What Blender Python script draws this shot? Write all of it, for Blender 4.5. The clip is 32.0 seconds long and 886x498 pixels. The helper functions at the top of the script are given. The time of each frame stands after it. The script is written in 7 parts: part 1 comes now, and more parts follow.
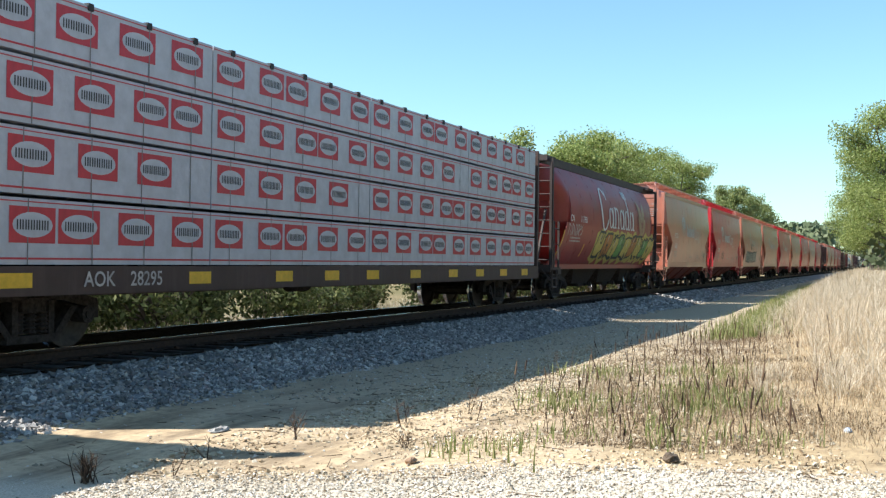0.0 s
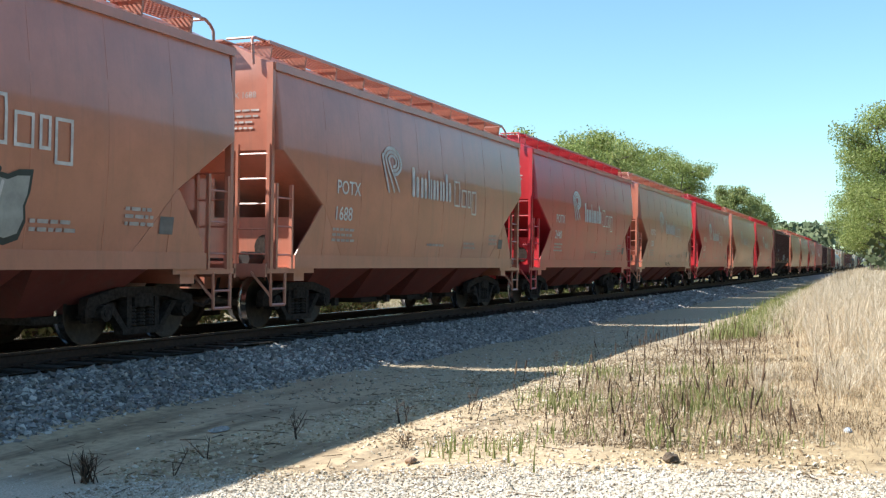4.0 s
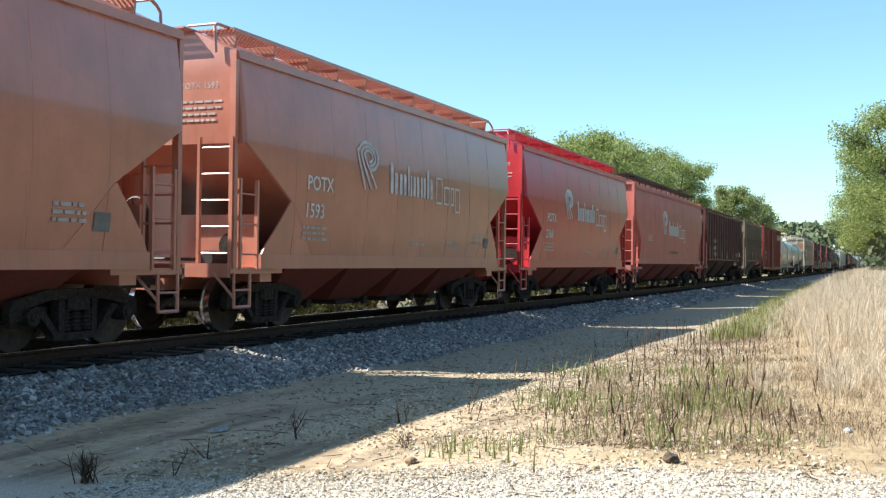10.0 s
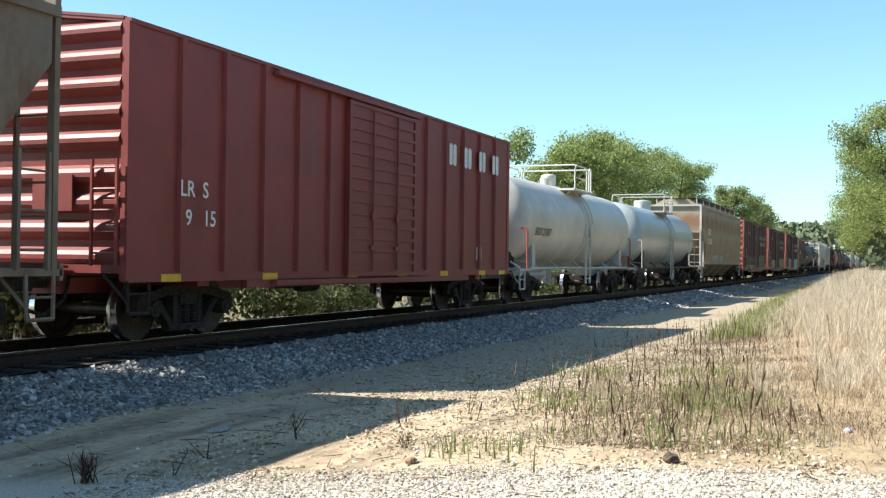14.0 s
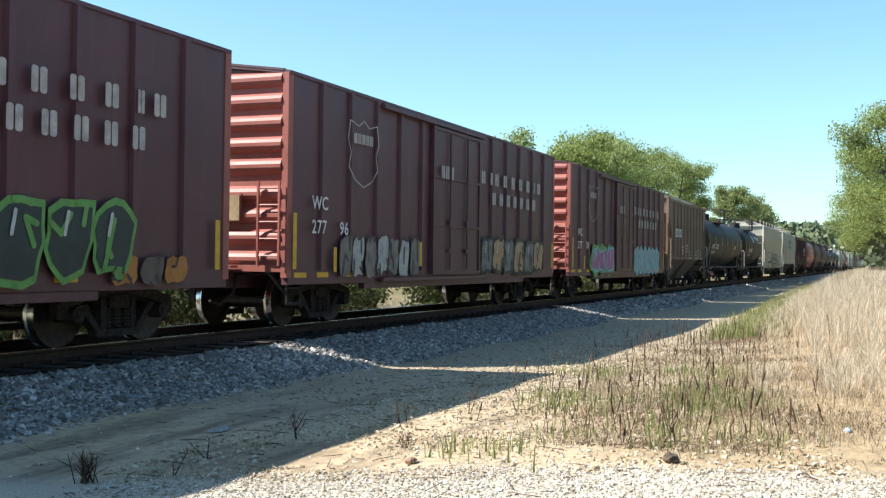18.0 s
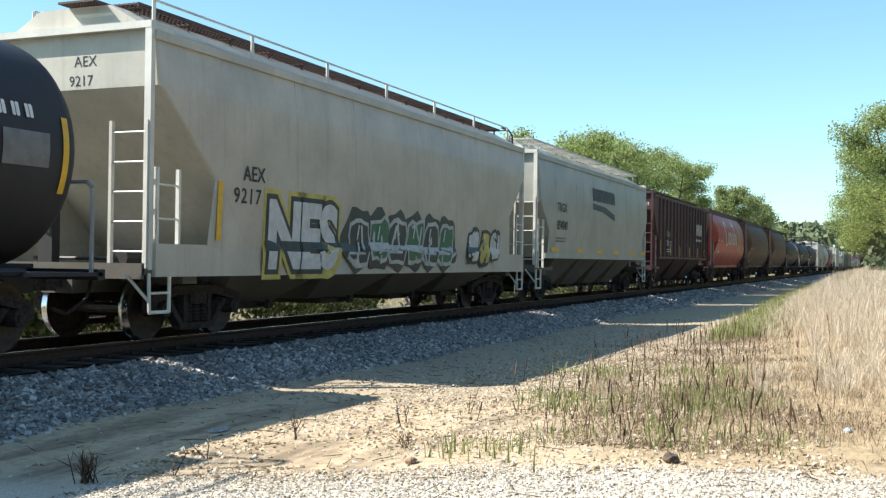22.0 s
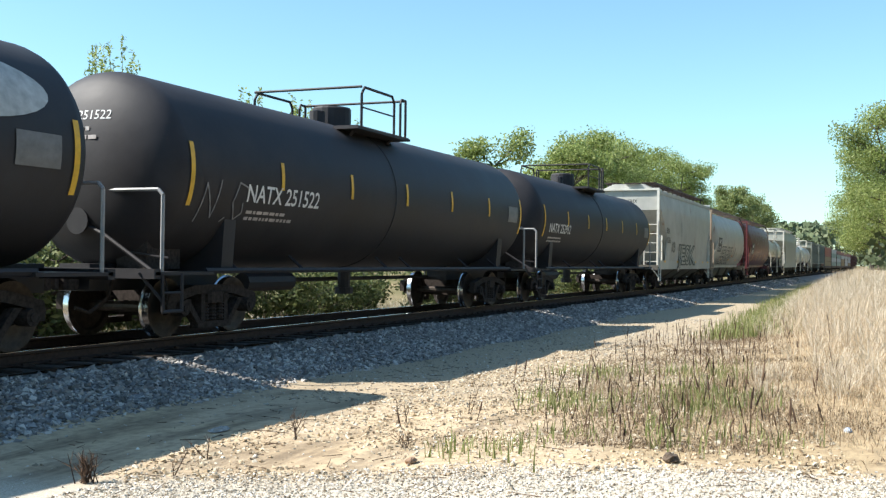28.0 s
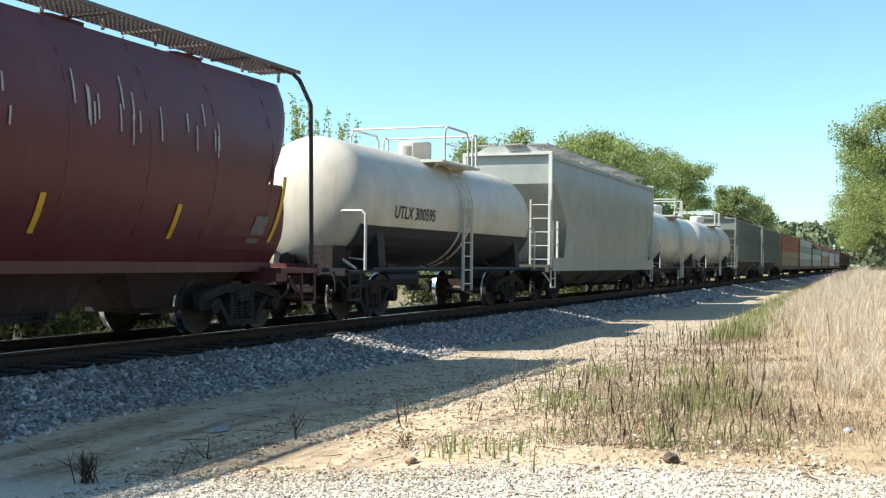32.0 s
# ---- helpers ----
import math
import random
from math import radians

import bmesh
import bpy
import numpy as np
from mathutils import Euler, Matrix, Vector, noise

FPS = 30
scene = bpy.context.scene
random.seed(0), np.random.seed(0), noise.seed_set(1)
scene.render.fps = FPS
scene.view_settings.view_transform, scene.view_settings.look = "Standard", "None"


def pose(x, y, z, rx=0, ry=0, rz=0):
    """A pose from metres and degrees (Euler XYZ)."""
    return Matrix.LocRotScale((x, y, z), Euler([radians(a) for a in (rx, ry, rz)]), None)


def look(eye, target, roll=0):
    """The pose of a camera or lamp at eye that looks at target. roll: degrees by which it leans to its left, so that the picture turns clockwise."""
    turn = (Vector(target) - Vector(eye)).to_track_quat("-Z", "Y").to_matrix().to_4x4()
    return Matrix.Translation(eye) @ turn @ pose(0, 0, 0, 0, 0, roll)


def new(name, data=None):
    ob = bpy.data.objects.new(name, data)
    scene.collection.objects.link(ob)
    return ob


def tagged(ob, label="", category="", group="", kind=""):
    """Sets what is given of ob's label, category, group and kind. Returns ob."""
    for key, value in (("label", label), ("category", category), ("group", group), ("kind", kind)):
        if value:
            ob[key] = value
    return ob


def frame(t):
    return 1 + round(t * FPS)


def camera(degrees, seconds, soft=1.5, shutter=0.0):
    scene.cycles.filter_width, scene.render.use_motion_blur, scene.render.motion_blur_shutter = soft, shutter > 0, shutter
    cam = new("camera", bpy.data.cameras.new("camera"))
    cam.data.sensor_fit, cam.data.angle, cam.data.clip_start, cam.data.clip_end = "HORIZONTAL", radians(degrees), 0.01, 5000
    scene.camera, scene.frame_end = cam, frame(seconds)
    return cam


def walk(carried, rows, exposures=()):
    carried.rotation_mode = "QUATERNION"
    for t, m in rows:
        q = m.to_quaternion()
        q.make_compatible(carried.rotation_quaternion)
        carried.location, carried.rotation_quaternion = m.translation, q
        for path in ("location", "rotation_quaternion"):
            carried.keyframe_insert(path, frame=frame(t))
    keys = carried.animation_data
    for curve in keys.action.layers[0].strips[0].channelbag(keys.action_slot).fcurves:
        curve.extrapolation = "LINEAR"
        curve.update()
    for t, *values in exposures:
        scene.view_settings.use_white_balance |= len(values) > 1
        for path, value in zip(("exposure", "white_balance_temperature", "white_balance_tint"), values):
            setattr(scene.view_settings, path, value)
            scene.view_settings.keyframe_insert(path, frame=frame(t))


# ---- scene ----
# ---------------------------------------------------------------- camera
# World: x runs along the track away from the camera, y across it, z up from the rail head.
EYE = Vector((0.0, -10.946, 1.236))
YAW, PITCH, ROLL = 67.433, 0.6055, 0.737
AIM = Vector((math.sin(radians(YAW)) * math.cos(radians(PITCH)), math.cos(radians(YAW)) * math.cos(radians(PITCH)), math.sin(radians(PITCH))))
cam = camera(45.15, 32.0, soft=1.3)
walk(cam, [(0.0, look(EYE, EYE + AIM, ROLL)), (32.0, look(EYE, EYE + AIM, ROLL))])

# ---------------------------------------------------------------- light
SUN_WAY = Vector((0.45, -0.93, -1.0)).normalized()
sun_data = bpy.data.lights.new("sun", "SUN")
sun_data.energy, sun_data.angle, sun_data.color = 5.0, radians(0.53), (1.0, 0.955, 0.885)
sun = new("sun", sun_data)
sun.matrix_basis = look((0, 0, 60), Vector((0, 0, 60)) + SUN_WAY)
world = bpy.data.worlds.new("sky")
scene.world = world
world.use_nodes = True
wn = world.node_tree
sky = wn.nodes.new("ShaderNodeTexSky")
sky.sky_type, sky.sun_disc = "NISHITA", False
sky.sun_elevation = math.asin(-SUN_WAY.z)
sky.sun_rotation = math.atan2(-SUN_WAY.x, -SUN_WAY.y)
sky.air_density, sky.dust_density, sky.ozone_density = 1.0, 0.6, 1.2
bg = wn.nodes["Background"]
bg.inputs["Strength"].default_value = 0.114
tone = wn.nodes.new("ShaderNodeMix")
tone.data_type, tone.blend_type = "RGBA", "MULTIPLY"
tone.inputs[0].default_value = 1.0
tone.inputs[7].default_value = (0.76, 1.0, 1.02, 1)
wn.links.new(sky.outputs[0], tone.inputs[6])
wn.links.new(tone.outputs[2], bg.inputs["Color"])
scene.view_settings.exposure = 0.95


# ---------------------------------------------------------------- materials
def shader(name):
    m = bpy.data.materials.new(name)
    m.use_nodes = True
    return m, m.node_tree, m.node_tree.nodes["Principled BSDF"]


def node(nt, kind, **values):
    n = nt.nodes.new(kind)
    for k, v in values.items():
        n.inputs[k].default_value = v
    return n


def ramp(nt, source, a, b, ca=(0, 0, 0, 1), cb=(1, 1, 1, 1)):
    r = nt.nodes.new("ShaderNodeValToRGB")
    r.color_ramp.elements[0].position, r.color_ramp.elements[1].position = a, b
    r.color_ramp.elements[0].color, r.color_ramp.elements[1].color = ca, cb
    nt.links.new(source, r.inputs["Fac"])
    return r.outputs["Color"]


def mix(nt, fac, a, b):
    m = nt.nodes.new("ShaderNodeMix")
    m.data_type = "RGBA"
    if isinstance(fac, float):
        m.inputs[0].default_value = fac
    else:
        nt.links.new(fac, m.inputs[0])
    for v, i in ((a, 6), (b, 7)):
        if isinstance(v, tuple):
            m.inputs[i].default_value = (*v[:3], 1)
        else:
            nt.links.new(v, m.inputs[i])
    return m.outputs[2]


def bump(nt, bsdf, height, strength=0.3, distance=0.02):
    b = node(nt, "ShaderNodeBump", Strength=strength, Distance=distance)
    nt.links.new(height, b.inputs["Height"])
    nt.links.new(b.outputs[0], bsdf.inputs["Normal"])


def coords(nt, scale=(1, 1, 1), kind="Object"):
    t = nt.nodes.new("ShaderNodeTexCoord")
    mp = nt.nodes.new("ShaderNodeMapping")
    mp.inputs["Scale"].default_value = scale
    nt.links.new(t.outputs[kind], mp.inputs["Vector"])
    return mp.outputs[0]


def noisy(nt, vec, scale, detail=4.0, rough=0.6):
    n = node(nt, "ShaderNodeTexNoise", Scale=scale, Detail=detail, Roughness=rough)
    nt.links.new(vec, n.inputs["Vector"])
    return n.outputs["Fac"]


PAINTS = {}


def paint(name, color, rough=0.45, dirt=0.35, rust=0.0, dirt_color=(0.13, 0.10, 0.075), streak=0.5, metal=0.0, coat=0.0, rust_scale=(1.1, 1.1, 0.45), rust_color=(0.30, 0.13, 0.06)):
    """Weathered painted steel: cloudy fading, run-down streaks of dirt, patches of rust."""
    if name in PAINTS:
        return PAINTS[name]
    m, nt, b = shader(name)
    v = coords(nt)
    streaks = noisy(nt, coords(nt, (2.6, 2.6, 0.16)), 2.2, 5.0, 0.65)
    cloud = noisy(nt, v, 0.9, 5.0, 0.6)
    fine = noisy(nt, v, 14.0, 3.0, 0.6)
    faded = tuple(min(1.0, c * 1.10 + 0.012) for c in color)
    deep = tuple(c * 0.82 for c in color)
    c = mix(nt, ramp(nt, cloud, 0.32, 0.68), deep, faded)
    c = mix(nt, ramp(nt, streaks, 0.52, 0.78, (0, 0, 0, 1), (dirt * streak * 1.6,) * 3 + (1,)), c, dirt_color)
    c = mix(nt, ramp(nt, fine, 0.50, 0.80, (0, 0, 0, 1), (dirt * 0.5,) * 3 + (1,)), c, tuple(x * 0.6 for x in color))
    if rust:
        rs = noisy(nt, coords(nt, rust_scale), 1.3, 7.0, 0.7)
        c = mix(nt, ramp(nt, rs, 0.62 - 0.22 * rust, 0.74 - 0.14 * rust), c, mix(nt, fine, tuple(x * .42 for x in rust_color), rust_color))
    nt.links.new(c, b.inputs["Base Color"])
    rr = nt.nodes.new("ShaderNodeMapRange")
    rr.inputs["To Min"].default_value, rr.inputs["To Max"].default_value = rough - 0.1, rough + 0.18
    nt.links.new(cloud, rr.inputs["Value"])
    nt.links.new(rr.outputs[0], b.inputs["Roughness"])
    b.inputs["Metallic"].default_value = metal
    b.inputs["Coat Weight"].default_value = coat
    b.inputs["Coat Roughness"].default_value = 0.34
    bump(nt, b, noisy(nt, v, 3.0, 3.0), 0.12, 0.03)
    PAINTS[name] = m
    return m


def plain(name, color, rough=0.6, metal=0.0, grain=25.0, amount=0.3, relief=0.2):
    if name in PAINTS:
        return PAINTS[name]
    m, nt, b = shader(name)
    v = coords(nt)
    c = mix(nt, ramp(nt, noisy(nt, v, grain, 4.0), 0.3, 0.7), tuple(x * (1 - amount) for x in color), tuple(min(1, x * (1 + amount)) for x in color))
    nt.links.new(c, b.inputs["Base Color"])
    b.inputs["Roughness"].default_value, b.inputs["Metallic"].default_value = rough, metal
    bump(nt, b, noisy(nt, v, grain * 1.7, 3.0), relief, 0.01)
    PAINTS[name] = m
    return m


def scattered(name, stops, rough=0.85, translucent=0.0):
    """Colour that differs from piece to piece of one mesh (leaves, blades, stones)."""
    m, nt, b = shader(name)
    g = nt.nodes.new("ShaderNodeNewGeometry")
    r = nt.nodes.new("ShaderNodeValToRGB")
    while len(r.color_ramp.elements) < len(stops):
        r.color_ramp.elements.new(0.5)
    for e, (at, col) in zip(r.color_ramp.elements, stops):
        e.position, e.color = at, (*col, 1)
    nt.links.new(g.outputs["Random Per Island"], r.inputs["Fac"])
    cloud = noisy(nt, coords(nt), 0.5, 3.0)
    c = mix(nt, ramp(nt, cloud, 0.3, 0.7), r.outputs[0], tuple(x * 0.75 for x in stops[0][1]))
    c2 = mix(nt, 0.65, c, r.outputs[0])
    nt.links.new(c2, b.inputs["Base Color"])
    b.inputs["Roughness"].default_value = rough
    b.inputs["Specular IOR Level"].default_value = 0.25
    if translucent:
        tr = nt.nodes.new("ShaderNodeBsdfTranslucent")
        nt.links.new(c2, tr.inputs["Color"])
        ms = node(nt, "ShaderNodeMixShader", Fac=translucent)
        nt.links.new(b.outputs[0], ms.inputs[1])
        nt.links.new(tr.outputs[0], ms.inputs[2])
        nt.links.new(ms.outputs[0], nt.nodes["Material Output"].inputs["Surface"])
    return m


STEEL_DARK = plain("grimy_cast_steel", (0.042, 0.034, 0.030), 0.9, 0.0, 18.0, 0.5)
STEEL_DARK.node_tree.nodes["Principled BSDF"].inputs["Specular IOR Level"].default_value = 0.15
WHEEL_STEEL = plain("worn_wheel_steel", (0.05, 0.038, 0.03), 0.55, 0.5, 12.0, 0.4)
TREAD = plain("bright_tread_steel", (0.55, 0.55, 0.56), 0.22, 1.0, 30.0, 0.15, 0.05)
RAIL_SIDE = plain("rusty_rail_steel", (0.045, 0.026, 0.019), 0.75, 0.3, 20.0, 0.4)
TIE_WOOD = plain("creosoted_tie_wood", (0.032, 0.025, 0.02), 0.9, 0.0, 9.0, 0.4)
TIE_WOOD.node_tree.nodes["Principled BSDF"].inputs["Specular IOR Level"].default_value = .08
WHITE = plain("white_lettering", (0.72, 0.72, 0.70), 0.55, 0.0, 7.0, 0.12, 0.05)
WHITE_FADED = plain("faded_white_lettering", (0.46, 0.42, 0.40), 0.6, 0.0, 5.0, 0.3, 0.05)
WHITE_WORN = plain("worn_white_lettering", (0.62, 0.60, 0.58), 0.6, 0.0, 5.0, 0.25, 0.05)
YELLOW = plain("yellow_reflective_tape", (0.72, 0.42, 0.03), 0.45, 0.0, 9.0, 0.15, 0.05)
BLACK_INK = plain("black_lettering", (0.02, 0.02, 0.022), 0.5, 0.0, 7.0, 0.2, 0.05)
RED_INK = plain("red_print", (0.50, 0.035, 0.05), 0.45, 0.0, 7.0, 0.12, 0.05)
GREY_PLATE = plain("grey_plate", (0.16, 0.16, 0.16), 0.5, 0.0, 7.0, 0.2, 0.05)


# ---------------------------------------------------------------- mesh helpers
class Shape:
    """Collects boxes, rods and lofts into one mesh."""

    def __init__(self):
        self.v, self.f = [], []

    def add(self, verts, faces):
        n = len(self.v)
        self.v += [tuple(p) for p in verts]
        self.f += [tuple(i + n for i in f) for f in faces]
        return self

    def box(self, x0, x1, y0, y1, z0, z1, c=0.0):
        if c:
            a = [(x0, y0 + c), (x0 + c, y0), (x1 - c, y0), (x1, y0 + c), (x1, y1 - c), (x1 - c, y1), (x0 + c, y1), (x0, y1 - c)]
            return self.prism([(p[0], p[1], z0) for p in a], [(p[0], p[1], z1) for p in a])
        return self.add([(x0, y0, z0), (x1, y0, z0), (x1, y1, z0), (x0, y1, z0), (x0, y0, z1), (x1, y0, z1), (x1, y1, z1), (x0, y1, z1)],
                        [(3, 2, 1, 0), (4, 5, 6, 7), (0, 1, 5, 4), (1, 2, 6, 5), (2, 3, 7, 6), (3, 0, 4, 7)])

    def prism(self, a, b):
        n = len(a)
        return self.add(list(a) + list(b), [tuple(range(n - 1, -1, -1)), tuple(range(n, 2 * n))] + [(i, (i + 1) % n, n + (i + 1) % n, n + i) for i in range(n)])

    def rod(self, a, b, r, n=6, r2=None):
        a, b = Vector(a), Vector(b)
        q = (b - a).to_track_quat("Z", "Y")
        ring = [(math.cos(2 * math.pi * i / n), math.sin(2 * math.pi * i / n)) for i in range(n)]
        r2 = r if r2 is None else r2
        return self.prism([a + q @ Vector((x * r, y * r, 0)) for x, y in ring], [b + q @ Vector((x * r2, y * r2, 0)) for x, y in ring])

    def pipe(self, pts, r, n=6):
        for a, b in zip(pts, pts[1:]):
            self.rod(a, b, r, n)
        return self

    def lathe(self, prof, n, place, caps=True):
        """prof: (radius, along) pairs; place(radius, along, angle) gives the point."""
        if not caps:
            prof = prof + prof[:1]
        rows = [[place(r, s, 2 * math.pi * i / n) for i in range(n)] for r, s in prof]
        faces = [(k * n + i, k * n + (i + 1) % n, (k + 1) * n + (i + 1) % n, (k + 1) * n + i) for k in range(len(prof) - 1) for i in range(n)]
        if caps:
            faces += [tuple(range(n - 1, -1, -1)), tuple(range((len(prof) - 1) * n, len(prof) * n))]
        return self.add([p for row in rows for p in row], faces)

    def loft(self, rings):
        n = len(rings[0])
        faces = [(k * n + i, k * n + (i + 1) % n, (k + 1) * n + (i + 1) % n, (k + 1) * n + i) for k in range(len(rings) - 1) for i in range(n)]
        faces += [tuple(range(n - 1, -1, -1)), tuple(range((len(rings) - 1) * n, len(rings) * n))]
        return self.add([p for r in rings for p in r], faces)

    def mesh(self, name, smooth=None):
        me = bpy.data.meshes.new(name)
        me.from_pydata(self.v, [], self.f)
        me.validate()
        if smooth:
            me.polygons.foreach_set("use_smooth", [True] * len(me.polygons))
            me.set_sharp_from_angle(angle=radians(smooth))
        me.materials.append(None)
        me.update()
        return me


MESHES = {}


def shared(key, make, smooth=None):
    if key not in MESHES:
        MESHES[key] = make().mesh(key, smooth)
    return MESHES[key]


def part(name, data, material, parent=None, label="", at=None):
    if isinstance(data, Shape):
        data = data.mesh(name)
    ob = new(name, data)
    ob.material_slots[0].link = "OBJECT"
    ob.material_slots[0].material = material
    if parent is not None:
        ob.parent = parent
    if at is not None:
        ob.matrix_basis = at
    if label:
        ob["label"] = label
    return ob


def shift(x, y=0.0, z=0.0):
    return Matrix.Translation((x, y, z))


# ================================================================ ground, track, plants
def bank_edge(x):
    """Where the grass bank begins, across the track, at x."""
    return float(np.interp(x, (-60, 4, 14, 29, 59, 110, 200, 400), (-12.5, -10.6, -8.6, -7.4, -6.2, -5.0, -4.0, -3.6)))


def ground_z(x, y):
    """Height of the soil: a low bed under the track, a sandy strip, a rise towards the camera and the grass bank."""
    n = noise.noise((x * .25, y * .25, 0)) * .05 + noise.noise((x * 1.1, y * 1.1, 4)) * .018
    if y > -2.6:
        base = float(np.interp(y, (-2.6, -1.5, 1.5, 3.2, 6, 12, 30), (-.52, -.42, -.42, -.75, -1.0, -.6, .4)))
    else:
        base = float(np.interp(y, (-60, -20, -12, -8.5, -5.5, -3.2, -2.6), (-.2, -.3, -.34, -.42, -.55, -.60, -.52)))
        d = bank_edge(x) - y
        if d > 0:
            base += min(1.0, d / 3.0) * float(np.interp(x, (0, 9, 16, 30, 60, 400), (0, .0, .20, .42, .62, .7))) * max(0.0, 1 - max(0, d - 12) / 30)
    return base + n


def grid(name, xs, ys, height, material, smooth=True):
    v = [(x, y, height(x, y)) for x in xs for y in ys]
    n = len(ys)
    f = [(i * n + j, (i + 1) * n + j, (i + 1) * n + j + 1, i * n + j + 1) for i in range(len(xs) - 1) for j in range(n - 1)]
    me = bpy.data.meshes.new(name)
    me.from_pydata(v, [], f)
    me.polygons.foreach_set("use_smooth", [True] * len(f))
    me.materials.append(material)
    ob = new(name, me)
    return ob


def soil_material():
    m, nt, b = shader("sandy_soil")
    t = nt.nodes.new("ShaderNodeTexCoord")
    sep = nt.nodes.new("ShaderNodeSeparateXYZ")
    nt.links.new(t.outputs["Object"], sep.inputs[0])
    wob = noisy(nt, coords(nt), .35, 5.0, .65)
    big = noisy(nt, coords(nt), .12, 4.0)
    fine = noisy(nt, coords(nt), 7.0, 6.0, .7)
    grit = noisy(nt, coords(nt), 60.0, 3.0, .7)
    sand = mix(nt, ramp(nt, wob, .35, .68), (.57, .43, .27), (.49, .395, .28))
    sand = mix(nt, ramp(nt, fine, .45, .80), sand, (.22, .165, .11))
    # ruts and streaks drawn out along the track, darkened for the train's shade
    sand = mix(nt, ramp(nt, noisy(nt, coords(nt, (.30, 1.5, 1)), 1.3, 6.0, .66), .47, .66, (0, 0, 0, 1), (.75, .75, .75, 1)), sand, (.145, .11, .075))
    sx = nt.nodes.new("ShaderNodeMapRange")
    sx.inputs["From Min"].default_value, sx.inputs["From Max"].default_value = 11.5, 17.0
    sw = nt.nodes.new("ShaderNodeMath")
    sw.operation = "MULTIPLY_ADD"
    nt.links.new(wob, sw.inputs[0])
    sw.inputs[1].default_value = 3.0
    nt.links.new(sep.outputs["X"], sw.inputs[2])
    nt.links.new(sw.outputs[0], sx.inputs["Value"])
    sand = mix(nt, sx.outputs[0], sand, mix(nt, ramp(nt, grit, .35, .65), (.30, .235, .155), (.46, .38, .27)))
    gravel = mix(nt, ramp(nt, grit, .35, .65), (.37, .32, .245), (.62, .565, .47))
    # pale crushed stone toward the camera
    add = nt.nodes.new("ShaderNodeMath")
    add.operation = "MULTIPLY_ADD"
    nt.links.new(wob, add.inputs[0])
    add.inputs[1].default_value = 3.4
    nt.links.new(sep.outputs["Y"], add.inputs[2])
    # the gravel's edge runs slantwise across the roadside
    slant = nt.nodes.new("ShaderNodeMath")
    slant.operation = "MULTIPLY_ADD"
    nt.links.new(sep.outputs["Y"], slant.inputs[0])
    slant.inputs[1].default_value = .32
    nt.links.new(sep.outputs["X"], slant.inputs[2])
    ragged = nt.nodes.new("ShaderNodeMath")
    ragged.operation = "MULTIPLY_ADD"
    nt.links.new(wob, ragged.inputs[0])
    ragged.inputs[1].default_value = 1.6
    nt.links.new(slant.outputs[0], ragged.inputs[2])
    mr = nt.nodes.new("ShaderNodeMapRange")
    mr.inputs["From Min"].default_value, mr.inputs["From Max"].default_value = 6.5, 5.7
    nt.links.new(ragged.outputs[0], mr.inputs["Value"])
    c = mix(nt, mr.outputs[0], sand, gravel)
    # brown weedy soil between the gravel and the bank
    bx = nt.nodes.new("ShaderNodeMath")
    bx.operation = "MULTIPLY_ADD"
    nt.links.new(wob, bx.inputs[0])
    bx.inputs[1].default_value = 2.6
    nt.links.new(sep.outputs["X"], bx.inputs[2])
    wx = nt.nodes.new("ShaderNodeMapRange")
    wx.inputs["From Min"].default_value, wx.inputs["From Max"].default_value = 9.6, 10.6
    nt.links.new(bx.outputs[0], wx.inputs["Value"])
    wy = nt.nodes.new("ShaderNodeMapRange")
    wy.inputs["From Min"].default_value, wy.inputs["From Max"].default_value = -6.3, -7.2
    nt.links.new(add.outputs[0], wy.inputs["Value"])
    wm = nt.nodes.new("ShaderNodeMath")
    wm.operation = "MULTIPLY"
    nt.links.new(wx.outputs[0], wm.inputs[0])
    nt.links.new(wy.outputs[0], wm.inputs[1])
    litter_soil = mix(nt, ramp(nt, fine, .35, .7), (.46, .35, .21), (.26, .19, .115))
    c = mix(nt, wm.outputs[0], c, litter_soil)
    # dry brown turf far out and behind the track
    far = nt.nodes.new("ShaderNodeMapRange")
    far.inputs["From Min"].default_value, far.inputs["From Max"].default_value = 2.5, 4.5
    nt.links.new(sep.outputs["Y"], far.inputs["Value"])
    turf = mix(nt, ramp(nt, big, .4, .6), (.13, .12, .05), (.27, .21, .12))
    c = mix(nt, far.outputs[0], c, turf)
    # unseen turf behind the camera, added to cut bounce light from pale gravel
    back = nt.nodes.new("ShaderNodeMapRange")
    back.inputs["From Min"].default_value, back.inputs["From Max"].default_value = -16.5, -20.0
    nt.links.new(sep.outputs["Y"], back.inputs["Value"])
    c = mix(nt, back.outputs[0], c, turf)
    fx = nt.nodes.new("ShaderNodeMapRange")
    fx.inputs["From Min"].default_value, fx.inputs["From Max"].default_value = 24.0, 40.0
    nt.links.new(sep.outputs["X"], fx.inputs["Value"])
    fy = nt.nodes.new("ShaderNodeMapRange")
    fy.inputs["From Min"].default_value, fy.inputs["From Max"].default_value = -5.0, -7.0
    nt.links.new(add.outputs[0], fy.inputs["Value"])
    mu = nt.nodes.new("ShaderNodeMath")
    mu.operation = "MULTIPLY"
    nt.links.new(fx.outputs[0], mu.inputs[0])
    nt.links.new(fy.outputs[0], mu.inputs[1])
    c = mix(nt, mu.outputs[0], c, turf)
    nt.links.new(c, b.inputs["Base Color"])
    b.inputs["Roughness"].default_value = .95
    b.inputs["Specular IOR Level"].default_value = .15
    bump(nt, b, fine, .5, .05)
    return m


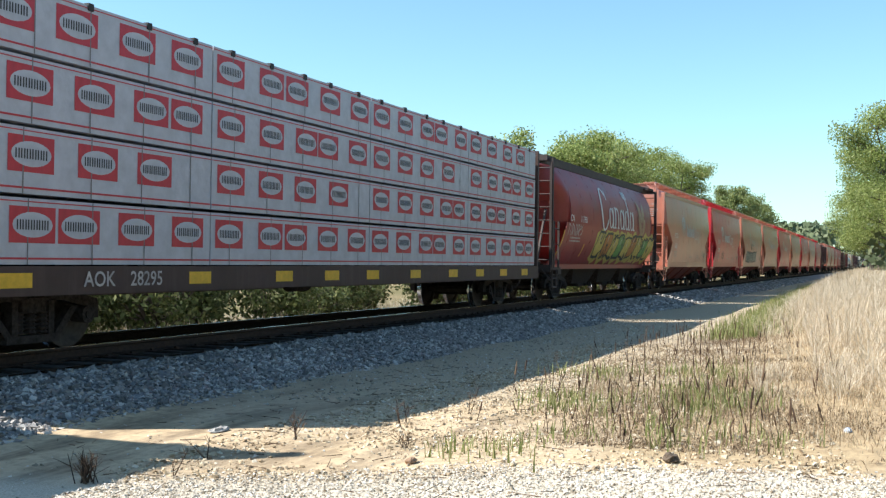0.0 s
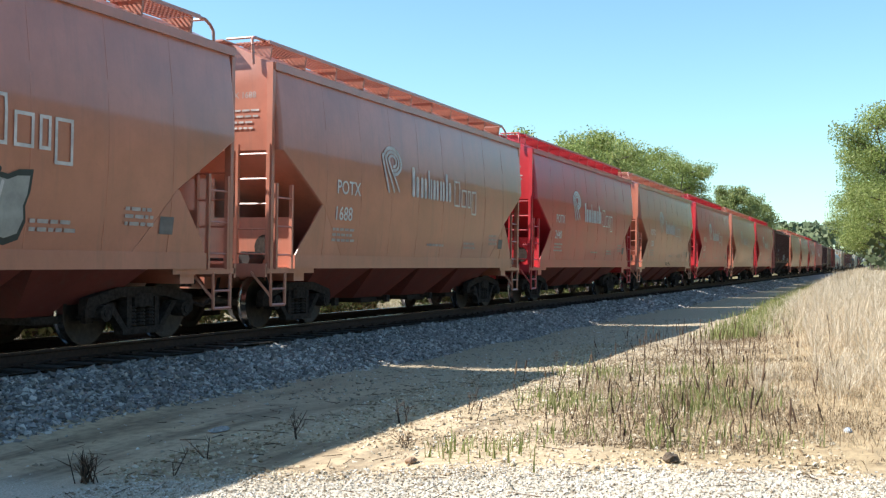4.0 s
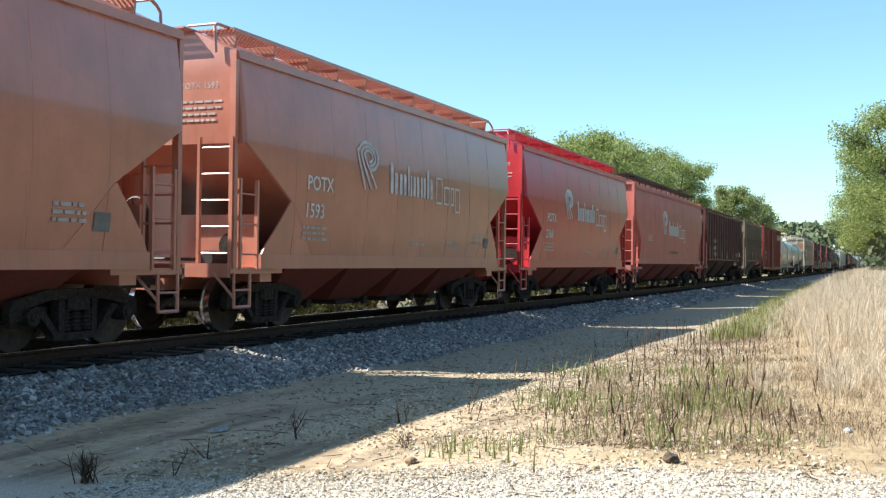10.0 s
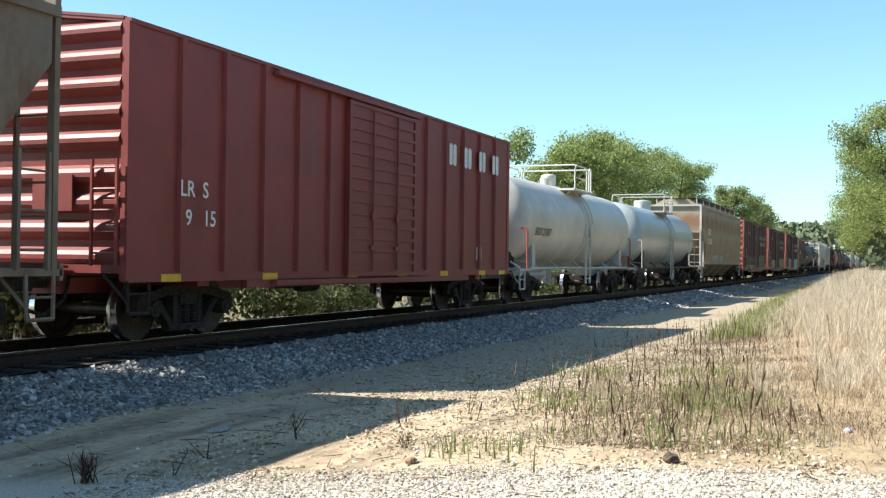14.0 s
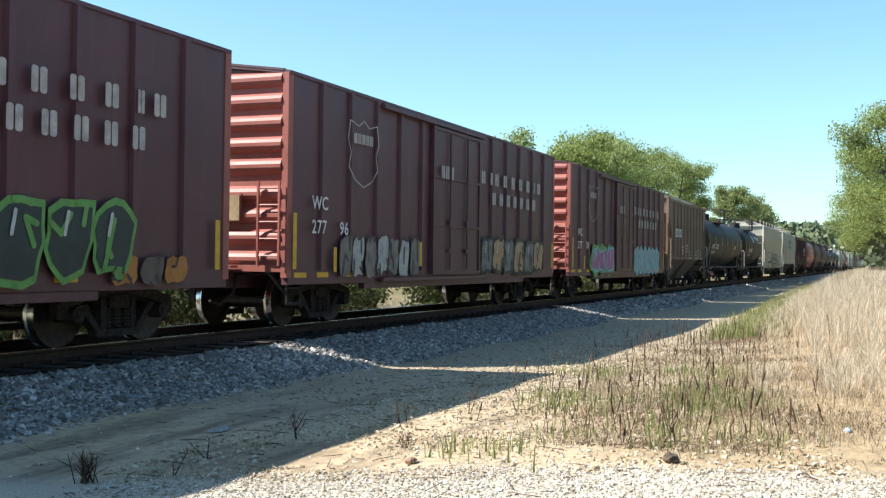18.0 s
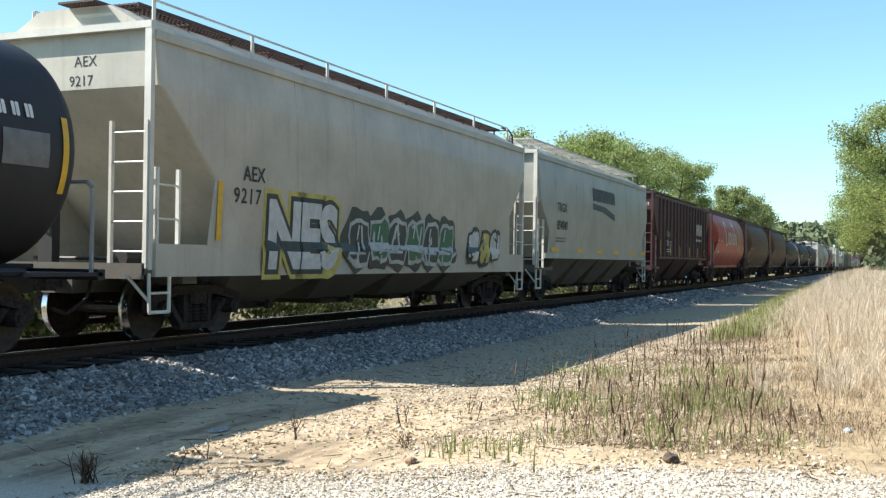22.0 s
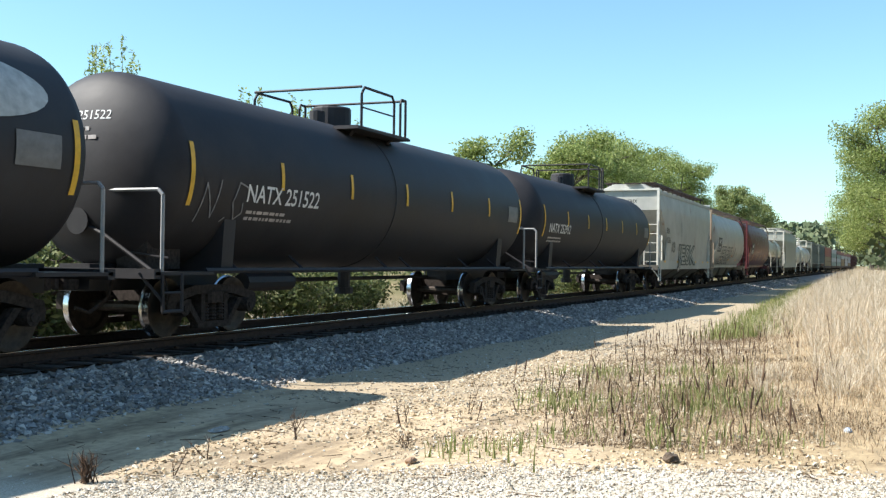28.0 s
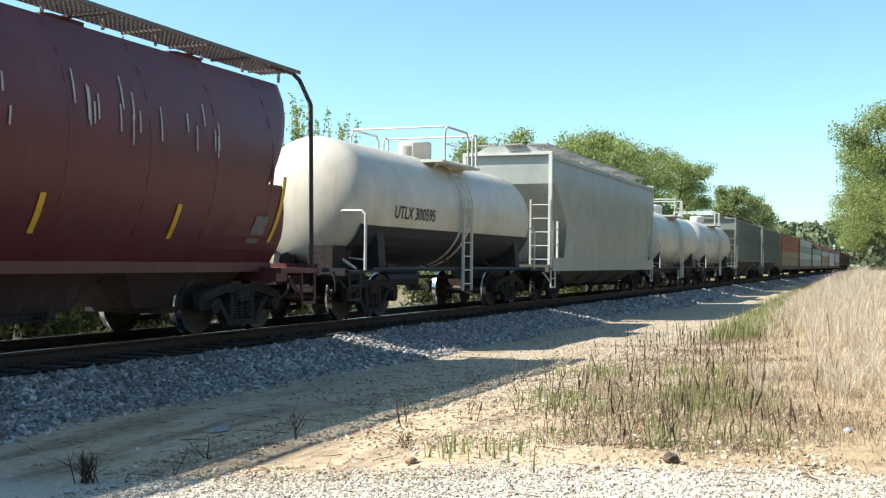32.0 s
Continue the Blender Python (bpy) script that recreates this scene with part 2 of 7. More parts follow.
SOIL = soil_material()
xs = [-900, -300, -100, -40, -15] + [-8 + .4 * i for i in range(120)] + [40 + 2 * i for i in range(40)] + [125 + 12 * i for i in range(30)] + [520, 700, 1000, 1500, 2500, 4000]
ys = [-2500, -900, -300, -120, -60, -35, -24, -18] + [-15 + .3 * i for i in range(70)] + [6.5, 8, 10, 12, 16, 22, 30, 50, 90, 180, 400, 900, 2500]
ground = tagged(grid("ground", xs, ys, ground_z, SOIL), "sandy ground with pale gravel and dry turf", "ground", kind="structure")


def ballast_z(y):
    return float(np.interp(y, (-3.3, -2.9, -1.55, -1.25, 1.25, 1.6, 3.2), (-.66, -.54, -.28, -.21, -.21, -.30, -.80)))


BALLAST = plain("grey_ballast_fill", (.22, .215, .21), .95, 0, 22, .45, .9)
bed = grid("ballast_bed", [-60 + 1.0 * i for i in range(130)] + [75 + 12 * i for i in range(90)], [-3.3, -2.9, -2.4, -1.9, -1.55, -1.25, 0, 1.25, 1.6, 2.4, 3.2], lambda x, y: ballast_z(y) + noise.noise((x * .7, y * 1.3, 2)) * .03, BALLAST)
# dirty crib ballast, with the shade under the train put into its colour
cribs = grid("track_cribs", [-60 + 1.0 * i for i in range(130)] + [75 + 12 * i for i in range(90)], [-1.34, -.6, 0, .6, 1.34], lambda x, y: -.190 + noise.noise((x * 2.7, y * 2.3, 2)) * .02, plain("dirty_shaded_ballast", (.055, .048, .042), .95, 0, 22, .4, .9))
tagged(cribs, "dirty ballast between the ties, darkened for the shade under the train", "ballast", kind="structure")
tagged(bed, "bed of grey crushed stone ballast under the track", "ballast", kind="structure")


def rail(y):
    prof = [(-.07, -.172), (.07, -.172), (.07, -.16), (.012, -.14), (.010, -.05), (.036, -.035), (.036, -.004), (.03, 0), (-.03, 0), (-.036, -.004), (-.036, -.035), (-.010, -.05), (-.012, -.14), (-.07, -.16)]
    s = Shape().loft([[(x, y + a, z) for a, z in prof] for x in (-150, 1100)])
    ob = part("rail", s, RAIL_SIDE, None)
    top = part("running_surface", Shape().box(-150, 1100, y - .028, y + .028, -.001, .0025), TREAD, ob, "bright worn running surface")
    return tagged(ob, "rusty steel rail with a bright running surface", "rail", "rails of the track")


rail(-.753)
rail(.753)


def tie_shape():
    return Shape().box(-.11, .11, -1.3, 1.3, -.36, -.178, .015)


def plate_shape():
    s = Shape()
    for y in (0.0,):
        s.box(-.10, .10, y - .19, y + .19, -.178, -.165)
        for k in (-1, 1):
            s.box(-.05, .05, y + k * .11 - .02, y + k * .11 + .02, -.165, -.135)
    return s


TRACK_TIES = []
rt = random.Random(5)
for i in range(120):
    t = part("railway_tie", shared("tie", tie_shape), TIE_WOOD, None, "", shift(-6 + .53 * i, rt.uniform(-.04, .04)) @ pose(0, 0, 0, 0, 0, rt.uniform(-.8, .8)))
    tagged(t, "dark creosoted wooden railway tie in the ballast", "railway tie", "ties of the track")
    for y in (-.753, .753):
        part("tie_plate", shared("plate", plate_shape), RAIL_SIDE, t, "rusty steel tie plate", shift(0, y))
far_ties = Shape()
for i in range(700):
    x = 57.6 + .53 * i
    far_ties.box(x - .11, x + .11, -1.3, 1.3, -.36, -.178)
tagged(part("railway_ties", far_ties, TIE_WOOD), "dark creosoted wooden ties farther down the track", "railway ties", kind="stuff")


# ---- stones
def stone_field(name, count, place, size, material, seed):
    """Angular crushed stones scattered by place(r) -> (x, y, z)."""
    r = np.random.RandomState(seed)
    base = np.array([(1, 0, 0), (-1, 0, 0), (0, 1, 0), (0, -1, 0), (0, 0, 1), (0, 0, -1)], float)
    tri = np.array([(0, 2, 4), (2, 1, 4), (1, 3, 4), (3, 0, 4), (2, 0, 5), (1, 2, 5), (3, 1, 5), (0, 3, 5)])
    rr = random.Random(seed)
    P = np.array([place(rr) for _ in range(count)])
    s = size[0] + (size[1] - size[0]) * r.rand(count) ** 2.2
    V = np.empty((count, 6, 3))
    q = r.randn(count, 4)
    q /= np.linalg.norm(q, axis=1)[:, None]
    w, x, y, z = q.T
    R = np.stack([np.stack([1 - 2 * (y * y + z * z), 2 * (x * y - w * z), 2 * (x * z + w * y)], -1), np.stack([2 * (x * y + w * z), 1 - 2 * (x * x + z * z), 2 * (y * z - w * x)], -1), np.stack([2 * (x * z - w * y), 2 * (y * z + w * x), 1 - 2 * (x * x + y * y)], -1)], 1)
    B = base[None] * (.55 + .6 * r.rand(count, 6, 1)) + .22 * r.randn(count, 6, 3)
    V = np.einsum("nij,nkj->nki", R, B * s[:, None, None]) * np.array([1, 1, .8]) + P[:, None, :]
    F = (tri[None] + 6 * np.arange(count)[:, None, None]).reshape(-1, 3)
    me = bpy.data.meshes.new(name)
    me.from_pydata(V.reshape(-1, 3).tolist(), [], F.tolist())
    me.materials.append(material)
    return new(name, me)


STONE_GREY = scattered("ballast_stone", [(0, (.15, .143, .135)), (.4, (.295, .28, .265)), (.75, (.46, .44, .415)), (1, (.70, .665, .61))], .9)
STONE_PALE = scattered("limestone_gravel", [(0, (.22, .17, .115)), (.25, (.44, .385, .305)), (.6, (.62, .57, .49)), (1, (.83, .80, .74))], .9)


def on_ballast(r):
    x = 4 + 34 * r.random() ** 1.3
    y = r.uniform(-3.15, -1.36)
    return x, y, ballast_z(y) + r.uniform(-.01, .025) + noise.noise((x * .7, y * 1.3, 2)) * .03


def on_ballast_far(r):
    x = 36 + 90 * r.random()
    y = r.uniform(-3.3, -1.36)
    return x, y, ballast_z(y) + r.uniform(-.01, .02)


def on_gravel(r):
    while True:
        x, y = r.uniform(4.2, 10.5), r.uniform(-11.6, -5.2)
        if x + .32 * y + noise.noise((x * .7, y * .7, 9)) * .5 + r.gauss(0, .18) < 5.45:
            return x, y, ground_z(x, y) + r.uniform(-.006, .008)


def on_sand(r):
    while True:
        x = 5.6 + 17 * r.random() ** 1.3
        y = r.uniform(bank_edge(x) - 1.2, -4.9)
        if x + .32 * y > 5.2 and noise.noise((x * .9, y * .9, 21)) + r.uniform(-.5, .5) > -.15:
            return x, y, ground_z(x, y) + r.uniform(-.008, .008)


def on_strip(r):
    x = 5 + 30 * r.random() ** 1.4
    y = r.uniform(max(bank_edge(x), -8.5), -3.2)
    return x, y, ground_z(x, y) + r.uniform(-.01, .008)


tagged(stone_field("ballast_stones", 26000, on_ballast, (.022, .065), STONE_GREY, 11), "loose grey crushed ballast stones beside the rail", "stones", kind="stuff")
tagged(stone_field("far_ballast_stones", 9000, on_ballast_far, (.05, .11), STONE_GREY, 12), "grey crushed ballast stones farther along the track", "stones", kind="stuff")
tagged(stone_field("gravel", 60000, on_gravel, (.005, .022), STONE_PALE, 13), "pale crushed limestone gravel on the roadside", "gravel", kind="stuff")
STONE_TAN = scattered("tan_stone", [(0, (.27, .20, .125)), (.4, (.45, .355, .235)), (.75, (.60, .505, .36)), (1, (.72, .66, .54))], .9)
tagged(stone_field("sand_stones", 22000, on_sand, (.008, .036), STONE_TAN, 16), "tan stones bedded in the orange sand", "stones", kind="stuff")


def on_far_strip(r):
    x = 12 + 22 * r.random() ** 1.2
    y = r.uniform(bank_edge(x) - .3, -3.1)
    return x, y, ground_z(x, y) + r.uniform(-.012, .008)


STONE_STRIP = scattered("mixed_gravel", [(0, (.20, .165, .125)), (.4, (.34, .29, .225)), (.75, (.47, .415, .33)), (1, (.62, .57, .48))], .9)
tagged(stone_field("strip_gravel", 9000, on_far_strip, (.010, .038), STONE_STRIP, 15), "grey and cream gravel along the track's foot", "gravel", kind="stuff")
tagged(stone_field("strip_stones", 2500, on_strip, (.006, .030), STONE_PALE, 14), "scattered pale stones on the sandy strip", "stones", kind="stuff")


# ---- grass and weeds
def blades(name, roots, material, seed, height, width=.008, lean=.35, seg=2):
    """Each blade is a bent tapering strip."""
    r = random.Random(seed)
    v, f = [], []
    for x, y, z, k, *way in roots:
        h = r.uniform(*height) * k
        a = way[0] if way else r.uniform(0, 2 * math.pi)
        d = r.uniform(.05, lean) * h
        w = width * r.uniform(.7, 1.4)
        px, py = -math.sin(a) * w, math.cos(a) * w
        n = len(v)
        for i in range(seg):
            u = i / seg
            ox, oy = math.cos(a) * d * u * u, math.sin(a) * d * u * u
            s = 1 - .6 * u
            v += [(x + ox - px * s, y + oy - py * s, z + h * u), (x + ox + px * s, y + oy + py * s, z + h * u)]
        v.append((x + math.cos(a) * d, y + math.sin(a) * d, z + h * (1 - .25 * d / h)))
        for i in range(seg - 1):
            f.append((n + 2 * i, n + 2 * i + 1, n + 2 * i + 3, n + 2 * i + 2))
        f.append((n + 2 * seg - 2, n + 2 * seg - 1, n + 2 * seg))
    me = bpy.data.meshes.new(name)
    me.from_pydata(v, [], f)
    me.materials.append(material)
    return new(name, me)


DRY_GRASS = scattered("dry_grass", [(0, (.30, .22, .135)), (.3, (.50, .40, .27)), (.65, (.67, .57, .43)), (1, (.82, .73, .60))], .8, .35)
PALE_GRASS = scattered("pale_dry_grass", [(0, (.42, .33, .22)), (.3, (.60, .50, .36)), (.65, (.76, .67, .52)), (1, (.88, .81, .68))], .8, .35)
GREEN_GRASS = scattered("green_grass", [(0, (.14, .17, .055)), (.5, (.25, .28, .095)), (1, (.42, .40, .20))], .7, .4)
DEAD_WEED = scattered("dead_weed", [(0, (.035, .022, .016)), (.5, (.085, .053, .036)), (1, (.21, .135, .088))], .9)


STUBBLE = scattered("brown_stubble", [(0, (.18, .12, .07)), (.4, (.34, .25, .15)), (.75, (.54, .44, .30)), (1, (.72, .63, .48))], .85, .3)


def bank_roots(n, seed, x0=11.0, x1=130.0, dense=1.6, inner=9.0):
    r = random.Random(seed)
    out = []
    while len(out) < n:
        x = x0 + (x1 - x0) * r.random() ** dense
        d = inner * r.random() ** 1.2
        y = bank_edge(x) - d
        if noise.noise((x * .35, y * .35, 7)) < -.25 and r.random() < .7:
            continue
        if d < 1.6 and x < 24 and r.random() < .75:
            continue
        grow = min(1.0, .22 + d / 2.6) * float(np.interp(x, (11, 15, 24, 300), (.3, .6, 1.0, 1.0)))
        out.append((x, y, ground_z(x, y) - .02, grow * r.uniform(.6, 1.1)))
    return out


def tuft_roots(n, each, seed):
    """Tufts of grass that spread outward from their middles."""
    r = random.Random(seed)
    out = []
    for x, y, z, k in bank_roots(n, seed + 1, 13.0, 95.0, 1.5, 8.0):
        k *= r.uniform(.75, 1.35)
        for _ in range(each):
            a, q = r.uniform(0, 2 * math.pi), abs(r.gauss(0, .11))
            out.append((x + q * math.cos(a), y + q * math.sin(a), z, k * r.uniform(.6, 1.1), a + r.gauss(0, .5)))
    return out


tagged(blades("grass_tufts", tuft_roots(900, 60, 121), PALE_GRASS, 122, (.45, .95), .0035, 1.1, 3), "fluffy pale tufts of dry grass on the bank", "grass", kind="stuff")
tagged(blades("dry_grass", bank_roots(52000, 21, 12.5), DRY_GRASS, 22, (.35, .85), .004, 1.7, 3), "tall dry straw-coloured grass on the bank", "grass", kind="stuff")
tagged(blades("far_dry_grass", bank_roots(9000, 23, 60, 330, 1.2, 6.0), DRY_GRASS, 24, (.5, 1.0), .03, .5, 2), "dry grass farther along the track", "grass", kind="stuff")
rg = random.Random(25)
edge = []
while len(edge) < 8000:
    x = 24 + 70 * rg.random() ** 1.4
    y = bank_edge(x) + rg.gauss(-.3, .45)
    edge.append((x, y, ground_z(x, y) - .01, rg.uniform(.5, 1.0)))
for _ in range(34):
    cx = rg.uniform(8.6, 17)
    cy = rg.uniform(bank_edge(cx) - .8, bank_edge(cx) + 2.2)
    for _ in range(45):
        x, y = cx + rg.gauss(0, .30), cy + rg.gauss(0, .22)
        edge.append((x, y, ground_z(x, y) - .01, rg.uniform(.3, .7)))
tagged(blades("green_grass", edge, GREEN_GRASS, 26, (.18, .5), .008, .6, 2), "fresh green grass tufts along the bank's edge", "grass", kind="stuff")

low = []
while len(low) < 12000:
    x = 10 + 16 * rg.random()
    y = bank_edge(x) + rg.gauss(-.2, .9)
    low.append((x, y, ground_z(x, y) - .01, rg.uniform(.2, .6)))
while len(low) < 19000:
    x = 8.9 + 8 * rg.random() ** 1.0
    y = rg.uniform(bank_edge(x) - 2.2, bank_edge(x) + 1.3)
    if noise.noise((x * .9, y * .9, 3)) + rg.uniform(-.4, .4) < np.interp(x, (8.9, 11), (.35, -.1)):
        continue
    low.append((x, y, ground_z(x, y) - .01, rg.uniform(.35, 1.0)))
tagged(blades("dry_stubble", low, STUBBLE, 27, (.05, .26), .0032, 1.6, 2), "short dry stubble on the gravel edge", "grass", kind="stuff")


THATCH = scattered("brown_thatch", [(0, (.075, .048, .030)), (.45, (.17, .115, .07)), (.8, (.31, .225, .14)), (1, (.50, .40, .27))], .9, .15)
mat_roots = []
while len(mat_roots) < 30000:
    x = 9.3 + 15 * rg.random() ** 1.1
    y = bank_edge(x) + rg.gauss(-.1, 1.1)
    if y > -5.2 or noise.noise((x * .8, y * .8, 13)) + rg.uniform(-.3, .3) < -.02:
        continue
    mat_roots.append((x, y, ground_z(x, y) - .008, rg.uniform(.4, 1.0)))
tagged(blades("thatch", mat_roots, THATCH, 28, (.02, .11), .004, 2.6, 2), "matted dead brown thatch between the weeds", "dead grass", kind="stuff")


def weed_stalks():
    s = Shape()
    r = random.Random(31)
    n = 0
    while n < 360:
        x = 9.6 + 17 * r.random() ** 1.15
        y = bank_edge(x) + r.gauss(.35, .95)
        if y > -5.3:
            continue
        n += 1
        h = r.uniform(.12, .44) * float(np.interp(x, (8, 12, 25), (.75, 1, 1.1)))
        z = ground_z(x, y) - .02
        a, b = r.gauss(0, .05), r.gauss(0, .05)
        w = r.uniform(.0025, .007)
        s.rod((x, y, z), (x + a, y + b, z + h), w, 4, w * .6)
        if r.random() < .6:
            s.rod((x + a * .6, y + b * .6, z + h * .6), (x + a, y + b, z + h * 1.02), w * 2.1, 5, w * 1.0)
    return s


tagged(part("weed_stalks", weed_stalks(), DEAD_WEED), "upright dead brown weed stalks on the gravel", "weeds", kind="stuff")


# a few dead plants standing alone on the sand
def dead_plant_shape(r, h, n):
    s = Shape()
    for _ in range(n):
        a, t = r.uniform(0, 6.28), r.uniform(.05, .55)
        p = Vector((r.gauss(0, .03), r.gauss(0, .03), -.02))
        q = Vector((math.cos(a) * t * h, math.sin(a) * t * h, h * r.uniform(.5, 1)))
        s.rod(p, q, .006, 4, .003)
        for _ in range(3):
            m = p.lerp(q, r.uniform(.4, .9))
            s.rod(m, m + Vector((r.gauss(0, .06), r.gauss(0, .06), r.uniform(.03, .12))), .003, 4, .0015)
    return s


rp = random.Random(61)
for x, y, h, n in ((6.78, -5.06, .25, 22), (8.0, -5.35, .28, 2), (7.25, -5.6, .25, 2), (9.2, -5.6, .30, 3), (9.6, -5.35, .26, 2), (10.4, -6.2, .3, 4), (11.3, -6.6, .45, 2), (8.9, -6.9, .16, 5), (12.6, -7.2, .4, 3)):
    tagged(part("dead_plant", dead_plant_shape(rp, h, n), DEAD_WEED, None, "", shift(x, y, ground_z(x, y))), "dry brown dead plant standing on the sandy ground", "weed", "dead plants on the sand")
litter = Shape()
for _ in range(420):
    x = rp.uniform(5.5, 17)
    y = rp.uniform(max(bank_edge(x) - 1, -10.5), -3.4)
    z = ground_z(x, y) + .008
    aa, ln = rp.uniform(0, 6.28), rp.uniform(.04, .28)
    litter.rod((x, y, z), (x + math.cos(aa) * ln, y + math.sin(aa) * ln, z + rp.uniform(-.004, .03)), .004, 4, .002)
tagged(part("twigs", litter, DEAD_WEED), "fallen dry twigs and straw on the ground", "twigs", kind="stuff")

# ---- trees and bushes
BARK = plain("grey_brown_bark", (.10, .08, .065), .95, 0, 14, .4, .8)
LEAF_SPRING = scattered("spring_leaves", [(0, (.13, .17, .048)), (.4, (.26, .325, .09)), (.75, (.39, .45, .155)), (1, (.54, .57, .27))], .6, .5)
LEAF_DARK = scattered("darker_leaves", [(0, (.11, .15, .05)), (.5, (.22, .27, .095)), (1, (.40, .42, .19))], .6, .4)
LEAF_BUSH = scattered("bush_leaves", [(0, (.06, .085, .03)), (.5, (.115, .145, .052)), (1, (.24, .26, .11))], .7, .35)


def tree(x, y, h, spread, leaves, leaf, material, seed, label, bare=0.0, z=None, trunk=True, low=.22, name="tree"):
    r = random.Random(seed)
    z = ground_z(x, y) if z is None else z
    ob = new(name)
    ob.matrix_basis = shift(x, y, z)
    tagged(ob, label, "tree" if name == "tree" else "bush")
    s = Shape()
    tips = []
    tr = .018 * h + .03
    stems = 1 if trunk else 3
    for k in range(stems):
        p = Vector((r.gauss(0, .25) * (stems > 1), r.gauss(0, .25) * (stems > 1), -.1))
        wayv = Vector((r.gauss(0, .08 * stems), r.gauss(0, .08 * stems), 1)).normalized()
        n = 6
        for i in range(n):
            q = p + wayv * h * .82 / n
            s.rod(p, q, tr * (1 - i / n * .85), 7, tr * (1 - (i + 1) / n * .85))
            if i >= 1 or not trunk:
                for _ in range(4):
                    a = r.uniform(0, 2 * math.pi)
                    ln = spread * r.uniform(.5, 1.05) * (1 - .55 * abs(i / n - .45))
                    e = q + Vector((math.cos(a) * ln, math.sin(a) * ln, ln * r.uniform(.15, .8)))
                    s.rod(q, e, tr * .35, 5, tr * .06)
                    for _ in range(3):
                        e2 = q.lerp(e, r.uniform(.4, 1)) + Vector((r.gauss(0, .4), r.gauss(0, .4), r.uniform(0, .7))) * spread * .35
                        s.rod(q.lerp(e, .5), e2, tr * .12, 4, tr * .03)
                        tips += [e2, e]
            wayv = (wayv + Vector((r.gauss(0, .12), r.gauss(0, .12), .1))).normalized()
            p = q
        tips.append(p)
    part("trunk", s, BARK, ob)
    rs = np.random.RandomState(seed)
    tp = np.array([t[:] for t in tips if t.z > h * low])
    n = leaves
    c = tp[rs.randint(0, len(tp), n)] + np.clip(rs.randn(n, 3), -1.7, 1.7) * np.array([spread * .17, spread * .17, spread * .14])
    c[:, 2] = np.clip(c[:, 2], h * low * .7, None)
    if bare:
        c = c[rs.rand(n) > bare * (c[:, 2] / h)]
        n = len(c)
    sz = leaf * (.6 + .8 * rs.rand(n))
    u = rs.randn(n, 3)
    u /= np.linalg.norm(u, axis=1)[:, None]
    w = np.cross(u, rs.randn(n, 3))
    w /= np.linalg.norm(w, axis=1)[:, None]
    V = np.stack([c - u * sz[:, None], c + w * sz[:, None] * .5, c + u * sz[:, None], c - w * sz[:, None] * .5], 1).reshape(-1, 3)
    me = bpy.data.meshes.new("crown")
    me.from_pydata(V.tolist(), [], np.arange(4 * n).reshape(-1, 4).tolist())
    me.materials.append(None)
    part("crown", me, material, ob)
    return ob


SPRING = "broad tree in bright spring leaf behind the track"
rtree = random.Random(40)
# the row of trees behind the train
for x, y, h, sp in [(61, 13, 7.8, 2.2), (69, 14, 10.6, 2.7), (77, 13, 12.0, 3.0), (85, 14, 12.9, 3.5), (93, 13.5, 13.3, 3.8), (101, 14, 14.0, 4.0),
                    (110, 13.5, 14.6, 4.0), (119, 14.5, 15.6, 4.0), (128, 14, 16.2, 4.0), (138, 14, 16.4, 3.6), (147, 14.5, 16.6, 2.8)]:
    tree(x, y, h, sp, 20000, .11, LEAF_SPRING, int(x * 7), SPRING, bare=.08, low=.12)
for x, y, h, sp in [(176, 13, 14.0, 2.6), (188, 14, 16.2, 3.4), (204, 13, 16.6, 3.6), (221, 12, 15.2, 3.2), (238, 12, 10.5, 3.0)]:
    tree(x, y, h, sp, 11000, .16, LEAF_DARK, int(x * 3), "dark green tree farther along the track")


def sapling(x, y, h, seed):
    """A slender young tree: thin upright shoots with a few small leaves along their tops."""
    r = random.Random(seed)
    ob = new("sapling")
    ob.matrix_basis = shift(x, y, ground_z(x, y))
    tagged(ob, "slender sapling in thin spring leaf behind the track", "tree", "saplings behind the track")
    wood, leaf = Shape(), Shape()
    for k in range(9):
        a, top = r.uniform(0, 2 * math.pi), h * (1.0 if k == 0 else r.uniform(.82, .99))
        reach = r.uniform(.3, .9) * (k > 0)
        pts = [Vector((math.cos(a) * reach * u ** 1.5, math.sin(a) * reach * u ** 1.5, top * u)) for u in (0, .3, .55, .75, .9, 1.0)]
        for i in range(5):
            wood.rod(pts[i], pts[i + 1], .032 * (1 - .19 * i), 5, .032 * (1 - .19 * (i + 1)))
        for _ in range(90):
            u = 1 - .42 * r.random() ** 1.3
            c = Vector((math.cos(a) * reach * u ** 1.5, math.sin(a) * reach * u ** 1.5, top * u)) + Vector((r.gauss(0, .07), r.gauss(0, .07), r.gauss(0, .05)))
            d, e = Vector((r.gauss(0, 1), r.gauss(0, 1), r.gauss(0, 1))).normalized() * .085, Vector((r.gauss(0, 1), r.gauss(0, 1), r.gauss(0, 1))).normalized() * .045
            leaf.add([c - d, c + e, c + d, c - e], [(0, 1, 2, 3)])
    part("trunk", wood, BARK, ob)
    part("crown", leaf, LEAF_SPRING, ob)


for i, (x, h) in enumerate(((27.8, 8.7), (29.1, 9.2), (36.3, 8.6), (37.6, 8.8), (40.3, 8.9), (41.8, 8.9), (43.6, 8.7), (45.5, 8.8))):
    sapling(x, 13.0, h, 300 + i)
